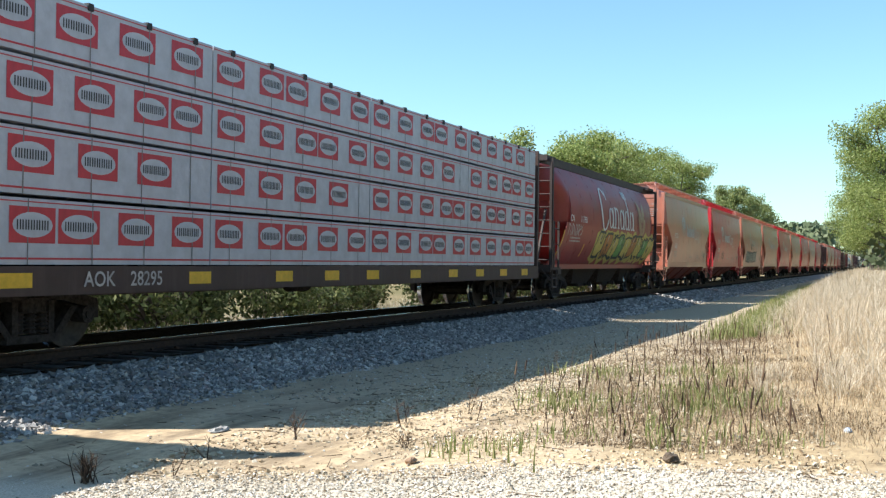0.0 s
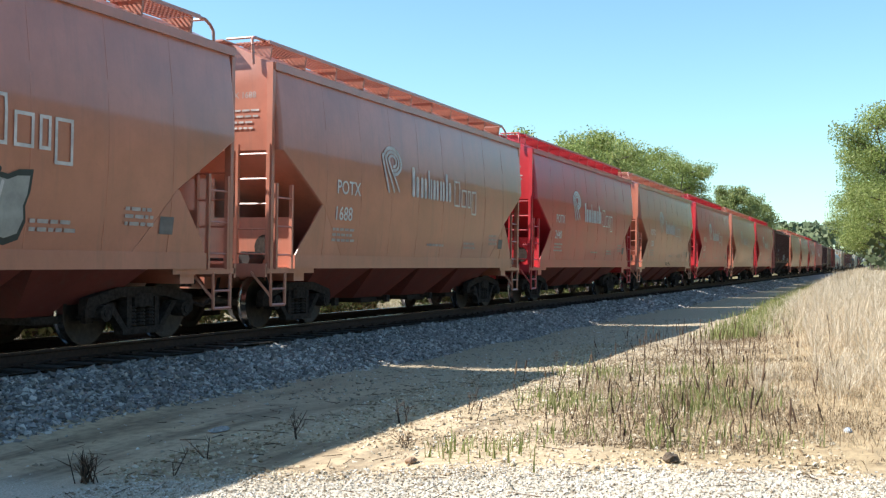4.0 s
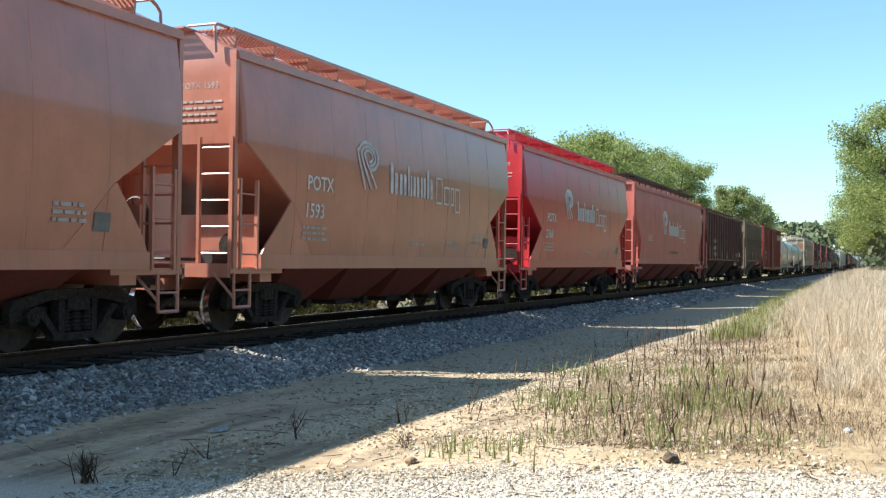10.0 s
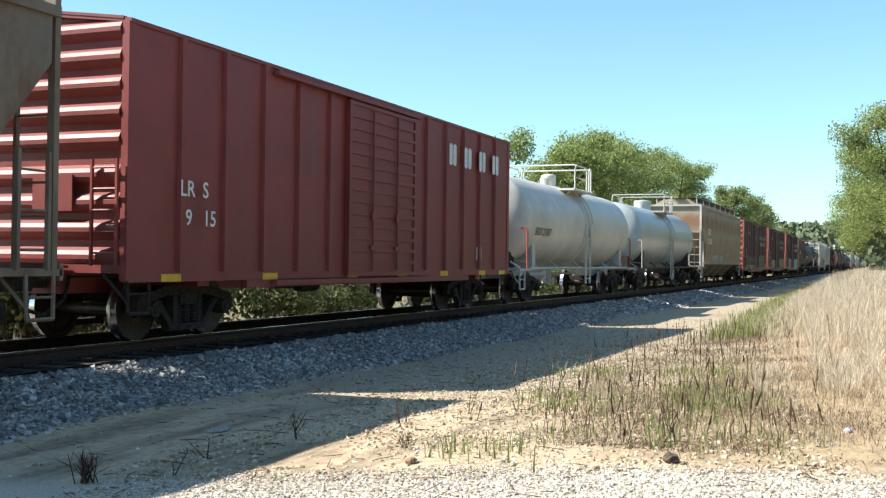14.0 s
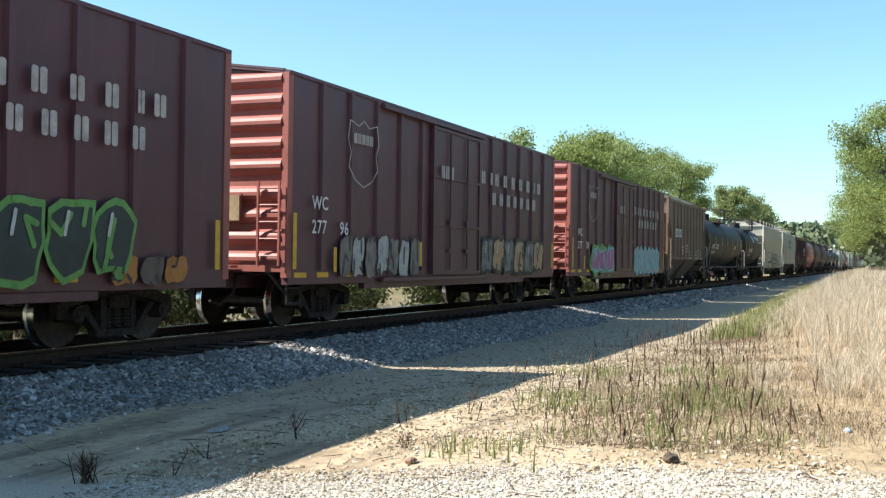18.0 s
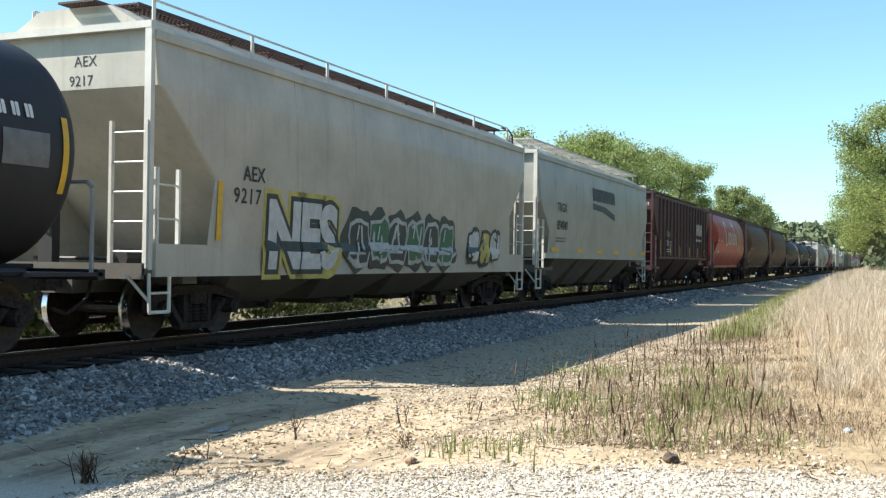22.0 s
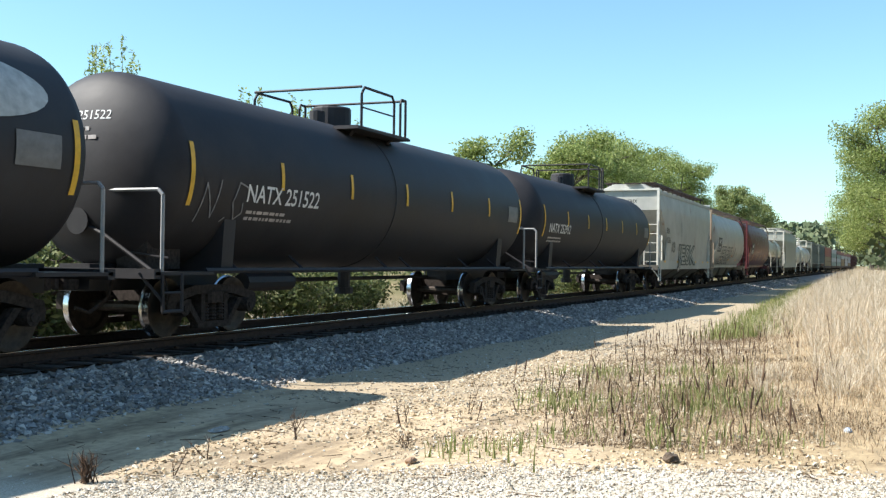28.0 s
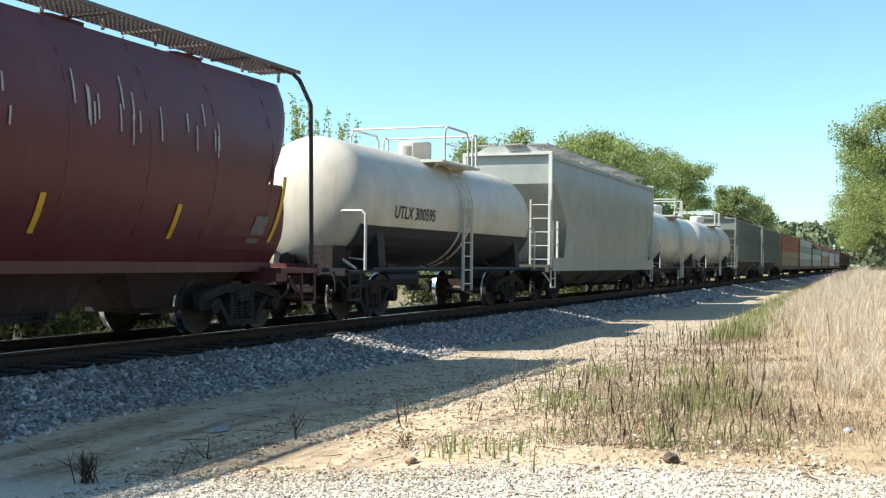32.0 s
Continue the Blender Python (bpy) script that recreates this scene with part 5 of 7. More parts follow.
def tank_car(start, L, label, shell, metal, r=1.48, cz=2.55, over=.0, rail_x=.08, rail_z=2.2, frame_mat=None, bands=(), dome_at=.5, rail_mat=None, end_mat=None, bonnet=.42, near_ladder=True):
    car = new("tank_car")
    tagged(car, label, "freight car", "freight cars of the train")
    ROLLING.append((car, start))
    f = frame_mat or metal
    key = "tank%.1f%.2f%.2f" % (L, r, over)
    m, top = L * dome_at, cz + r
    part("tank", shared(key + "shell", lambda: tank_shape(over, L - over, r, cz), 40), shell, car)
    for k in (-1, 1):
        part("platform", shared(key + "plat%d" % k, lambda: tank_platform_shape(m, top, k)), rail_mat or f, car)
    part("railing", shared(key + "rail", lambda: tank_rail_shape(m, top, 1.25, 1.05)), rail_mat or f, car, "tubular safety railing round the dome")
    part("dome", shared(key + "dome", lambda: dome_shape(m, top, bonnet)), shell, car)
    for x in bands or (L * .5,):
        part("tank_band", shared(key + "band%.1f" % x, lambda: Shape().lathe([(r + .004, x - .07), (r + .016, x - .06), (r + .016, x + .06), (r + .004, x + .07)], 48, lambda q, s, w: (s, q * math.cos(w), cz + q * math.sin(w))), 40), shell, car)
    for k, x in ((0, 1.9), (1, L - 1.9)):
        part("saddle", shared("saddle%.2f%.2f" % (r, cz), lambda: saddle_shape(0, r, cz)), f, car, "", shift(x) @ (pose(0, 0, 0, 0, 0, 180) if k else Matrix()))
    both_ends("end_brace", "tankbrace%.2f%.2f" % (rail_z, rail_x), lambda: Shape().pipe([(rail_x + .04, .55, rail_z - .25), (rail_x + .04, -.35, 1.55), (rail_x + .04, -1.2, 1.04)], .03, 6).pipe([(rail_x + .08, -.2, 1.7), (rail_x + .3, -.6, 1.3), (rail_x + .3, -1.3, 1.22)], .016, 5).rod((rail_x, .1, 1.75), (rail_x - .03, .1, 1.75), .2, 14), rail_mat or f, car, L)
    both_ends("stub_sill", "stub", lambda: Shape().box(-.1, 3.1, -.28, .28, .72, 1.12).box(-.14, .0, -1.46, 1.46, .92, 1.06).box(-.1, 1.3, -1.46, -.5, .97, 1.02).box(-.1, 1.3, .5, 1.46, .97, 1.02), f, car, L)
    def long_sill():
        s = Shape()
        for k in (-1, 1):
            s.rod((1.2, k * 1.36, 1.03), (L - 1.2, k * 1.36, 1.03), .05, 6)
            for x in (2.1, 4.2, L / 2 - .6, L / 2 + .6, L - 4.2, L - 2.1):
                s.rod((x, k * 1.36, 1.03), (x, k * 1.05, 1.28), .03, 5)
        s.pipe([(1.5, .3, .8), (L - 1.5, .3, .8)], .05, 6)
        s.rod((L / 2, 0, cz - r), (L / 2, 0, .62), .14, 10)
        s.rod((L / 2, 0, .62), (L / 2, 0, .48), .2, 10)
        s.rod((3.6, -.45, .80), (5.2, -.45, .80), .17, 10)
        return s
    part("side_pipe", shared(key + "sill", long_sill), f, car)
    def lad():
        s = side_ladder_shape(m - .28, m + .28, -1.45, .5, cz + .1, 6)
        a = [(m - .28, -math.cos(u) * (r + .12), cz + math.sin(u) * (r + .12)) for u in [radians(4 + 52 * i / 6) for i in range(7)]]
        s.pipe(a, .022, 5).pipe([(x + .56, y, z) for x, y, z in a], .022, 5)
        for x, y, z in a:
            s.rod((x, y, z), (x + .56, y, z), .016, 5)
        return s
    if near_ladder:
        part("side_ladder", shared(key + "lad", lad), rail_mat or f, car)
    both_ends("end_railing", "tankend%.2f%.2f" % (rail_z, rail_x), lambda: tank_end_rail_shape(rail_z, rail_x), end_mat or rail_mat or f, car, L)
    both_ends("stirrup_step", "step", step_shape, f, car, L)
    part("brake_gear", shared("tankbrake", lambda: Shape().box(.4, 1.2, -.9, -.35, 1.05, 1.5).rod((.5, .2, 1.2), (1.6, .7, 1.25), .16, 8)), STEEL_DARK, car)
    running_gear(car, L, 1.9, .35 - over)
    return car


def tank_side(r, cz):
    return lambda z: math.sqrt(max(.04, r * r - (z - cz) ** 2))


# ---- centre-beam flat cars and their wrapped loads
def beam_shape(L):
    s = Shape()
    s.box(0, L, -1.42, 1.42, .98, 1.08)
    for k in (-1, 1):
        y0, y1 = sorted((k * 1.34, k * 1.46))
        s.box(0, L, y0, y1, .74, 1.10)
    s.box(0, L, -.3, .3, .66, .98)
    for i in range(17):
        x = .4 + (L - .8) * i / 16
        s.box(x - .12, x + .12, -1.34, 1.34, .84, .98)
    return s


def beam_wall_shape(L):
    s = Shape()
    s.box(.2, L - .2, -.12, .12, 4.35, 4.6)
    for i in range(13):
        x = .3 + (L - .6) * i / 12
        s.box(x - .08, x + .08, -.1, .1, 1.05, 4.4)
    return s


def bundle_shape(l, w, h):
    s = Shape()
    s.loft([[(0, 0, z0), (l, 0, z0), (l, w, z0), (0, w, z0)] for z0 in (0, h)])
    return s


def flat_car(start, L, label, steel):
    car = new("centerbeam_flatcar")
    tagged(car, label, "freight car", "freight cars of the train")
    ROLLING.append((car, start))
    part("deck", shared("beam%.1f" % L, lambda: beam_shape(L)), steel, car)
    part("center_partition", shared("beamwall%.1f" % L, lambda: beam_wall_shape(L)), steel, car)
    both_ends("bulkhead", "bulk", lambda: Shape().box(.0, .12, -1.45, 1.45, 1.08, 4.5).box(-.06, .0, -1.40, -1.25, 1.2, 4.5).box(-.06, .0, 1.25, 1.40, 1.2, 4.5).box(-.06, 0, -.08, .08, 1.2, 4.5), steel, car, L)
    both_ends("stirrup_step", "step", step_shape, STEEL_DARK, car, L)
    part("brake_gear", shared("brake%.1f" % L, lambda: brake_shape(L)), STEEL_DARK, car)
    running_gear(car, L, 2.4)
    return car


# ---------------------------------------------------------------- paints of the cars
TAN = paint("faded_orange_red_paint", (0.50, 0.178, 0.113), .38, .40, coat=1.0)
RED = paint("bright_red_paint", (0.52, 0.022, 0.034), .38, .18, coat=.8)
PINK = paint("faded_pink_red_paint", (0.54, 0.165, 0.13), .5, .35)
MAROON = paint("oxide_maroon_paint", (0.098, 0.026, 0.023), .5, .5, .12)
MAROON_DARK = paint("dark_purple_brown_paint", (0.060, 0.021, 0.023), .5, .5, .1)
CANADA_RED = paint("canada_red_paint", (.30, .030, .024), .5, .5, coat=.25)
CYL_BROWN = paint("grimy_brown_paint", (.10, .055, .032), .6, .7, .2)
BOX_RED = paint("boxcar_red_paint", (0.235, 0.036, 0.028), .5, .35)
BOX_MAROON = paint("boxcar_maroon_paint", (.104, .031, .042), .5, .5, coat=.2)
# lighter copy of the boxcar maroon: sunlight on the ends put into colour
BOX_BRIGHT_END = paint("boxcar_brightened_end_paint", (0.36, 0.11, 0.085), .5, .35)


def rust_streaked():
    """Beige paint gone rusty in a band of panels under the roof and in runs down the lower side."""
    m, nt, b = shader("rust_streaked_beige_paint")
    t = nt.nodes.new("ShaderNodeTexCoord")
    sep = nt.nodes.new("ShaderNodeSeparateXYZ")
    nt.links.new(t.outputs["Object"], sep.inputs[0])
    v = coords(nt)
    cloud, fine = noisy(nt, v, .8, 5.0, .6), noisy(nt, v, 9.0, 4.0, .65)
    runs = noisy(nt, coords(nt, (3.4, 3.4, .22)), 1.6, 5.0, .6)

    def math_node(kind, a, b2):
        n = nt.nodes.new("ShaderNodeMath")
        n.operation = kind
        for i, q in enumerate((a, b2)):
            if isinstance(q, float):
                n.inputs[i].default_value = q
            else:
                nt.links.new(q, n.inputs[i])
        return n.outputs[0]

    def window(lo, hi, soft):
        z = math_node("ADD", sep.outputs["Z"], math_node("MULTIPLY", math_node("SUBTRACT", cloud, .5), .9))
        up = math_node("MULTIPLY", math_node("SUBTRACT", z, lo), 1.0 / soft)
        down = math_node("MULTIPLY", math_node("SUBTRACT", hi, z), 1.0 / soft)
        n = nt.nodes.new("ShaderNodeClamp")
        nt.links.new(math_node("MINIMUM", up, down), n.inputs[0])
        return n.outputs[0]
    pitch = math_node("ABSOLUTE", math_node("SUBTRACT", math_node("FRACT", math_node("MULTIPLY", sep.outputs["X"], .58), 0.0), .5), 0.0)
    panel = ramp(nt, pitch, .02, .12)
    high = math_node("MULTIPLY", math_node("MULTIPLY", window(3.0, 4.1, .35), panel), .85)
    low = math_node("MULTIPLY", window(1.35, 2.85, .35), ramp(nt, runs, .45, .62))
    c = mix(nt, ramp(nt, cloud, .3, .7), (.29, .225, .145), (.37, .305, .215))
    rusty = mix(nt, fine, (.17, .075, .035), (.36, .185, .095))
    c = mix(nt, math_node("MAXIMUM", high, low), c, rusty)
    c = mix(nt, ramp(nt, fine, .5, .85, (0, 0, 0, 1), (.35, .35, .35, 1)), c, (.16, .12, .085))
    nt.links.new(c, b.inputs["Base Color"])
    b.inputs["Roughness"].default_value = .6
    bump(nt, b, fine, .12, .02)
    return m


BEIGE_RUST = rust_streaked()
GREY_OLD = paint("grimy_grey_paint", (0.205, 0.16, 0.115), .6, .75, .62, rust_color=(.20, .095, .05))
NAHX_GREY = paint("brown_grey_paint", (0.21, 0.145, 0.10), .6, .6, .45, rust_color=(.24, .12, .065))
AEX_GREY = paint("light_grey_paint", (0.47, 0.44, 0.365), .45, .35)
TRGX_GREY = paint("pale_green_grey_paint", (0.36, 0.37, 0.33), .42, .25)
WHITE_CAR = paint("dirty_white_paint", (0.44, 0.43, 0.385), .45, .35, .14)
WHITE_OLD = paint("old_white_paint", (0.48, 0.47, 0.43), .45, .45, .22)
TANK_WHITE = paint("white_tank_paint", (0.60, 0.57, 0.50), .4, .25)
# grimy underframe copies of the body paints, darkened for shade beneath the cars
SHADED_RED = paint("shaded_grimy_red_paint", (.19, .038, .029), .7, .6)
SHADED_GREY = paint("shaded_grimy_grey_paint", (.11, .10, .082), .8, .7)
SHADED_MAROON = paint("shaded_grimy_maroon_paint", (.04, .016, .013), .75, .6)
TANK_BLACK = paint("black_tank_paint", (.024, .022, .025), .55, .3, dirt_color=(.040, .034, .029))
TANK_BLACK.node_tree.nodes["Principled BSDF"].inputs["Specular IOR Level"].default_value = .32
DARK_TRIM = paint("dark_brown_trim", (0.0432, 0.0252, 0.0216), .6, .4)
WHITE_TRIM = paint("white_trim", (0.62, 0.60, 0.53), .45, .25)
GREEN_GREY = paint("grey_green_paint", (0.202, 0.216, 0.18), .5, .4)
FLAT_BROWN = paint("flatcar_brown_paint", (0.0648, 0.0324, 0.0252), .6, .5)
WRAP_WHITE = plain("white_lumber_wrap", (0.475, 0.48, 0.53), .38, 0, 4.0, .12, 1.0)
WRAP_TEAL = plain("teal_lumber_wrap", (0.216, 0.302, 0.302), .45, 0, 3.0, .15, .4)
WRAP_RED = plain("red_lumber_wrap", (0.302, 0.0432, 0.0288), .5, 0, 3.0, .15, .4)
WRAP_TAN = plain("raw_lumber", (0.36, 0.259, 0.144), .8, 0, 6.0, .25, .4)
SPRAY_GREEN = plain("green_spray_paint", (0.136, 0.34, 0.085), .5, 0, 6.0, .2)
SPRAY_YELLOW = plain("yellow_spray_paint", (0.51, 0.425, 0.102), .5, 0, 6.0, .2)
SPRAY_BLUE = plain("light_blue_spray_paint", (0.212, 0.51, 0.578), .5, 0, 6.0, .2)
SPRAY_PINK = plain("pink_spray_paint", (0.383, 0.128, 0.306), .5, 0, 6.0, .2)
SPRAY_WHITE = plain("pale_spray_paint", (0.425, 0.442, 0.425), .5, 0, 6.0, .25)
SPRAY_FAINT = plain("faded_pale_spray_paint", (.21, .19, .17), .6, 0, 4.0, .35)
SPRAY_DULL = plain("dull_brown_spray_paint", (.13, .095, .08), .6, 0, 4.0, .35)
SPRAY_DARK = plain("dark_spray_paint", (0.0255, 0.0425, 0.0425), .5, 0, 6.0, .25)
SPRAY_ORANGE = plain("orange_spray_paint", (0.425, 0.17, 0.034), .5, 0, 6.0, .25)

HW_POTASH = profile([(1.0, 1.46), (1.25, 1.49), (1.7, 1.555), (2.3, 1.60), (2.9, 1.605), (3.5, 1.57), (4.1, 1.50), (4.5, 1.44), (4.7, 1.2)])
HW_RIBBED = flat(1.48)
HW_SMOOTH = profile([(1.0, 1.48), (1.5, 1.53), (2.5, 1.57), (3.6, 1.55), (4.3, 1.47), (4.55, 1.40)])


def over_sill(hw, top):
    """The side with its proud sill, for what is sprayed across both."""
    return lambda z: hw(z) + (.05 if z < top else 0.0)


def hw_cylinder(z):
    return max(.55, 1.60 * math.sqrt(max(.02, 1 - ((z - 2.75) / 2.05) ** 2)))


# ---- the lumber car at the head of what is seen
lumber = flat_car(8.0, 22.2, "brown centerbeam flatcar with yellow squares on its sill", FLAT_BROWN)
for x in (1.40, 5.08, 7.5, 9.2, 10.9, 13.0, 15.2, 17.0, 18.8, 20.6):
    part("sill_marker", conform([[(x, .84), (x + .55, .84), (x + .55, 1.02), (x, 1.02)]], flat(1.46), .006), YELLOW, lumber)
lettering(lumber, "AOK", 2.84, .84, .28, WHITE_FADED, flat(1.46))
lettering(lumber, "28295", 3.75, .84, .28, WHITE_FADED, flat(1.46))


def flat_shape(polys, off):
    """Thin prints standing off a bundle's near side."""
    s = Shape()
    for p in polys:
        s.add([(x, -off, z) for x, z in p], [tuple(range(len(p)))])
    return s


def bundle(name, label, start, x, l, y0, z, h, wrap, printed):
    ob = part(name, shared("bundle%.2f%.2f" % (l, h), lambda: bundle_shape(l - .03, 1.28, h - .05)), wrap)
    tagged(ob, label, "lumber bundle", "lumber bundles on the flatcars")
    ROLLING.append((ob, start + x))
    ob["seat"] = (y0, z)
    if printed:
        r = random.Random(int(x * 31 + z * 77))
        side = flat(0.0)
        band = [[(0, .06), (l - .03, .06), (l - .03, .085), (0, .085)], [(0, h - .10), (l - .03, h - .10), (l - .03, h - .085), (0, h - .085)]]
        part("printed_band", conform(band, side, .004), RED_INK, ob)
        straps = []
        k = .12
        while k < l - .8:
            wdt = .76
            a = k + r.uniform(-.03, .03)
            panel = part("printed_panel", shared("panel", lambda: flat_shape([[(0, .26), (wdt, .26), (wdt, .70), (0, .70)]], .005)), RED_INK, ob, "red printed panel", shift(a))
            part("printed_oval", shared("oval", lambda: flat_shape([[(wdt / 2 + .33 * math.cos(u), .48 + .155 * math.sin(u)) for u in [2 * math.pi * i / 20 for i in range(20)]]], .008)), WRAP_WHITE, panel, "white printed oval")
            part("printed_mark", shared("mark", lambda: flat_shape([q for b in [.115 + .09 * j for j in range(6)] for q in ([(b, .42), (b + .022, .42), (b + .022, .54), (b, .54)], [(b + .048, .42), (b + .070, .42), (b + .070, .54), (b + .048, .54)])], .011)), BLACK_INK, panel, "black print in plain bars")
            k += 1.16 + r.choice((0, 0, -.35, .05))
        for j in range(5):
            a = l * (j + .5) / 5 + r.uniform(-.08, .08)
            straps.append([(a, 0), (a + .02, 0), (a + .02, h - .05), (a, h - .05)])
            if z > 3.5:
                part("corner_guard", shared("guard", lambda: Shape().box(-.05, .05, -.02, .10, -.07, .025)), DARK_STEEL_PAINT, ob, "", shift(a, 0, h - .05))
        part("strap", conform(straps, side, .006), GREY_PLATE, ob)
    return ob


BUNDLES = []
for tier in range(4):
    for j in range(4):
        BUNDLES.append(bundle("lumber_bundle", "white-wrapped lumber bundle printed with red panels, strapped on the flatcar", 8.0, .25 + 5.42 * j, 5.42, -1.42, 1.12 + .85 * tier, .85, WRAP_WHITE, True))
        if tier in (0, 3):
            BUNDLES.append(bundle("lumber_bundle", "white-wrapped lumber bundle on the flatcar's far side", 8.0, .25 + 5.42 * j, 5.42, .14, 1.12 + .85 * tier, .85, WRAP_WHITE, False))
for tier in (1, 2):
    for j in range(4):
        BUNDLES.append(bundle("lumber_bundle", "white-wrapped lumber bundle on the flatcar's far side", 8.0, .25 + 5.42 * j, 5.42, .14, 1.12 + .85 * tier, .85, WRAP_WHITE, False))


def leaf_poly(a, b, wide):
    """A pointed leaf from its base a to its tip b."""
    n = 7
    dx, dz = b[0] - a[0], b[1] - a[1]
    ln = math.hypot(dx, dz)
    side = [(i / n, wide * math.sin(math.pi * (i / n) ** .8)) for i in range(n + 1)]
    up = [(a[0] + dx * u - dz / ln * q, a[1] + dz * u + dx / ln * q) for u, q in side]
    down = [(a[0] + dx * u + dz / ln * q, a[1] + dz * u - dx / ln * q) for u, q in side[1:-1]]
    return up + down[::-1]


def wheat(car, x, z, h, material, hw, step):
    for k in (-1, 1):
        for a, b, wide in (((x + k * .05 * h, z + .05 * h), (x + k * .46 * h, z + .62 * h), .15 * h), ((x + k * .05 * h, z + .44 * h), (x + k * .42 * h, z + 1.10 * h), .16 * h)):
            part("emblem", conform([leaf_poly(a, b, wide)], hw, .016, step), material, car, "tan wheat-leaf emblem")
    part("emblem", conform([[(x - .015, z - .1), (x + .015, z - .1), (x + .015, z + .6 * h), (x - .015, z + .6 * h)]], hw, .016, step), material, car)


def ring_polys(cx, cz, rx, rz, thick, thin, a0=0, a1=360, n=22):
    """A ring, broad at its sides and fine at top and foot, from angle a0 to a1."""
    us = [radians(a0 + (a1 - a0) * i / n) for i in range(n + 1)]
    out = [(cx + rx * math.cos(u), cz + rz * math.sin(u)) for u in us]
    inn = [(cx + (rx - thick) * math.cos(u), cz + (rz - thin) * math.sin(u)) for u in us]
    return [[out[i], out[i + 1], inn[i + 1], inn[i]] for i in range(n)]


def block(x0, x1, z0, z1):
    return [(x0, z0), (x1, z0), (x1, z1), (x0, z1)]


def roman_name(car, x, z, h, material, hw, step):
    """The word Canada in roman letters with serifs; h is the height of its small letters."""
    t, f = .17 * h, .07 * h

    def bowl(x, top):
        p = ring_polys(x + .40 * h, z + .46 * h, .40 * h, .48 * h, t, f)
        p += [block(x + .68 * h, x + .68 * h + t, z, z + top), block(x + .68 * h + t * .8, x + 1.0 * h, z, z + f)]
        if top > h:
            p += [[(x + .50 * h, z + top - f), (x + .68 * h + t, z + top - f), (x + .68 * h + t, z + top + f * .6), (x + .56 * h, z + top)]]
        return p

    letters = [ring_polys(x + .68 * h, z + .82 * h, .70 * h, .98 * h, t * 1.35, f * 1.3, 42, 318, 30) + [[(x + 1.13 * h, z + 1.25 * h), (x + 1.25 * h, z + 1.25 * h), (x + 1.25 * h, z + 1.72 * h), (x + 1.15 * h, z + 1.60 * h)], [(x + 1.08 * h, z + .20 * h), (x + 1.20 * h, z + .12 * h), (x + 1.30 * h, z + .40 * h), (x + 1.22 * h, z + .42 * h)]]]
    c = x + 1.40 * h
    for ch in "anada":
        if ch == "n":
            p = [block(c + .10 * h, c + .10 * h + t, z, z + h), block(c + .70 * h, c + .70 * h + t, z, z + .62 * h)]
            p += ring_polys(c + .485 * h, z + .60 * h, .385 * h, .40 * h, t, f * 1.5, 0, 180, 12)
            p += [block(c + a, c + a + .36 * h, z, z + f) for a in (0.0, .60 * h)] + [block(c, c + .2 * h, z + h - f, z + h)]
            w = 1.04 * h
        else:
            p, w = bowl(c, 1.62 * h if ch == "d" else .94 * h), .98 * h
        letters.append(p)
        c += w + .06 * h
    for p in letters:
        part("letter", conform(p, hw, .016, step), material, car, "white roman letter")


def canada_car(start, L, red, leaf, number, name_x=0.0, leaf_at=(12.4, 2.25, 1.4)):
    c = hopper(start, L, "red cylindrical covered hopper with dark frames and a white name", red, DARK_TRIM, STEEL_DARK, hw_cylinder, [(1.15, .85), (1.6, .98), (2.5, 1.30), (3.2, 1.15), (3.75, .70), (4.28, .55)], zbot=1.15, low=1.6, corner=.7, ztop=4.28, roof=(4.42, .6), bays=4, seams=10,
               frame_style="cage", ladder_top=4.3, walk_z=4.56, walk_y=-.62, walk_w=.8, fascia=True, eave=False, name="cylindrical_hopper", sill=(1.0, 1.16))
    lettering(c, "CN", 1.6, 2.56, .30, WHITE, hw_cylinder, .08)
    lettering(c, number, 2.82, 2.56, .30, WHITE, hw_cylinder, .08)
    roman_name(c, 5.62 + name_x, 2.50, .80, WHITE, hw_cylinder, .12)
    for a, b in ((9.55, .13), (9.76, .2), (10.04, .13)):
        part("flag_emblem", conform([[(a + name_x, 3.72), (a + b + name_x, 3.72), (a + b + name_x, 4.0), (a + name_x, 4.0)]], hw_cylinder, .016, .1), WHITE, c, "small white flag emblem")
    wheat(c, *leaf_at, leaf, hw_cylinder, .1)
    q, z0 = leaf_at[0] + 1.35, leaf_at[1]
    for k in (-1, 1):
        part("emblem", conform(strokes([[(q, z0), (q + k * .22, z0 + .55), (q + k * .42, z0 + .95)], [(q + k * .02, z0 + .45), (q + k * .12, z0 + .85), (q + k * .20, z0 + 1.3)]], .014), hw_cylinder, .016, .1), leaf, c, "thin tan leaf outline")
    lines(c, 1.9, 2.0, 1.2, 2, WHITE_FADED, hw_cylinder)
    for i in range(6):
        stripe(c, 1.02 + (L - 2.14) * i / 5, 1.42, 1.85 if 0 < i < 5 else 2.25, .10, YELLOW, hw_cylinder, off=.014)
    return c


SPRAY_TAN = plain("tan_leaf_paint", (.42, .27, .15), .5, 0, 6.0, .2)
c = canada_car(31.55, 16.1, CANADA_RED, SPRAY_TAN, "111951")
graffiti(c, 5.4, 14.9, 1.2, 2.45, SPRAY_DARK, [SPRAY_YELLOW, SPRAY_ORANGE, SPRAY_YELLOW, SPRAY_GREEN], hw_cylinder, 3, .12, 9, base=SPRAY_YELLOW)
scrawl(c, 1.5, 3.1, 2.1, 2.48, WHITE_FADED, hw_cylinder, 4, 8, .04)


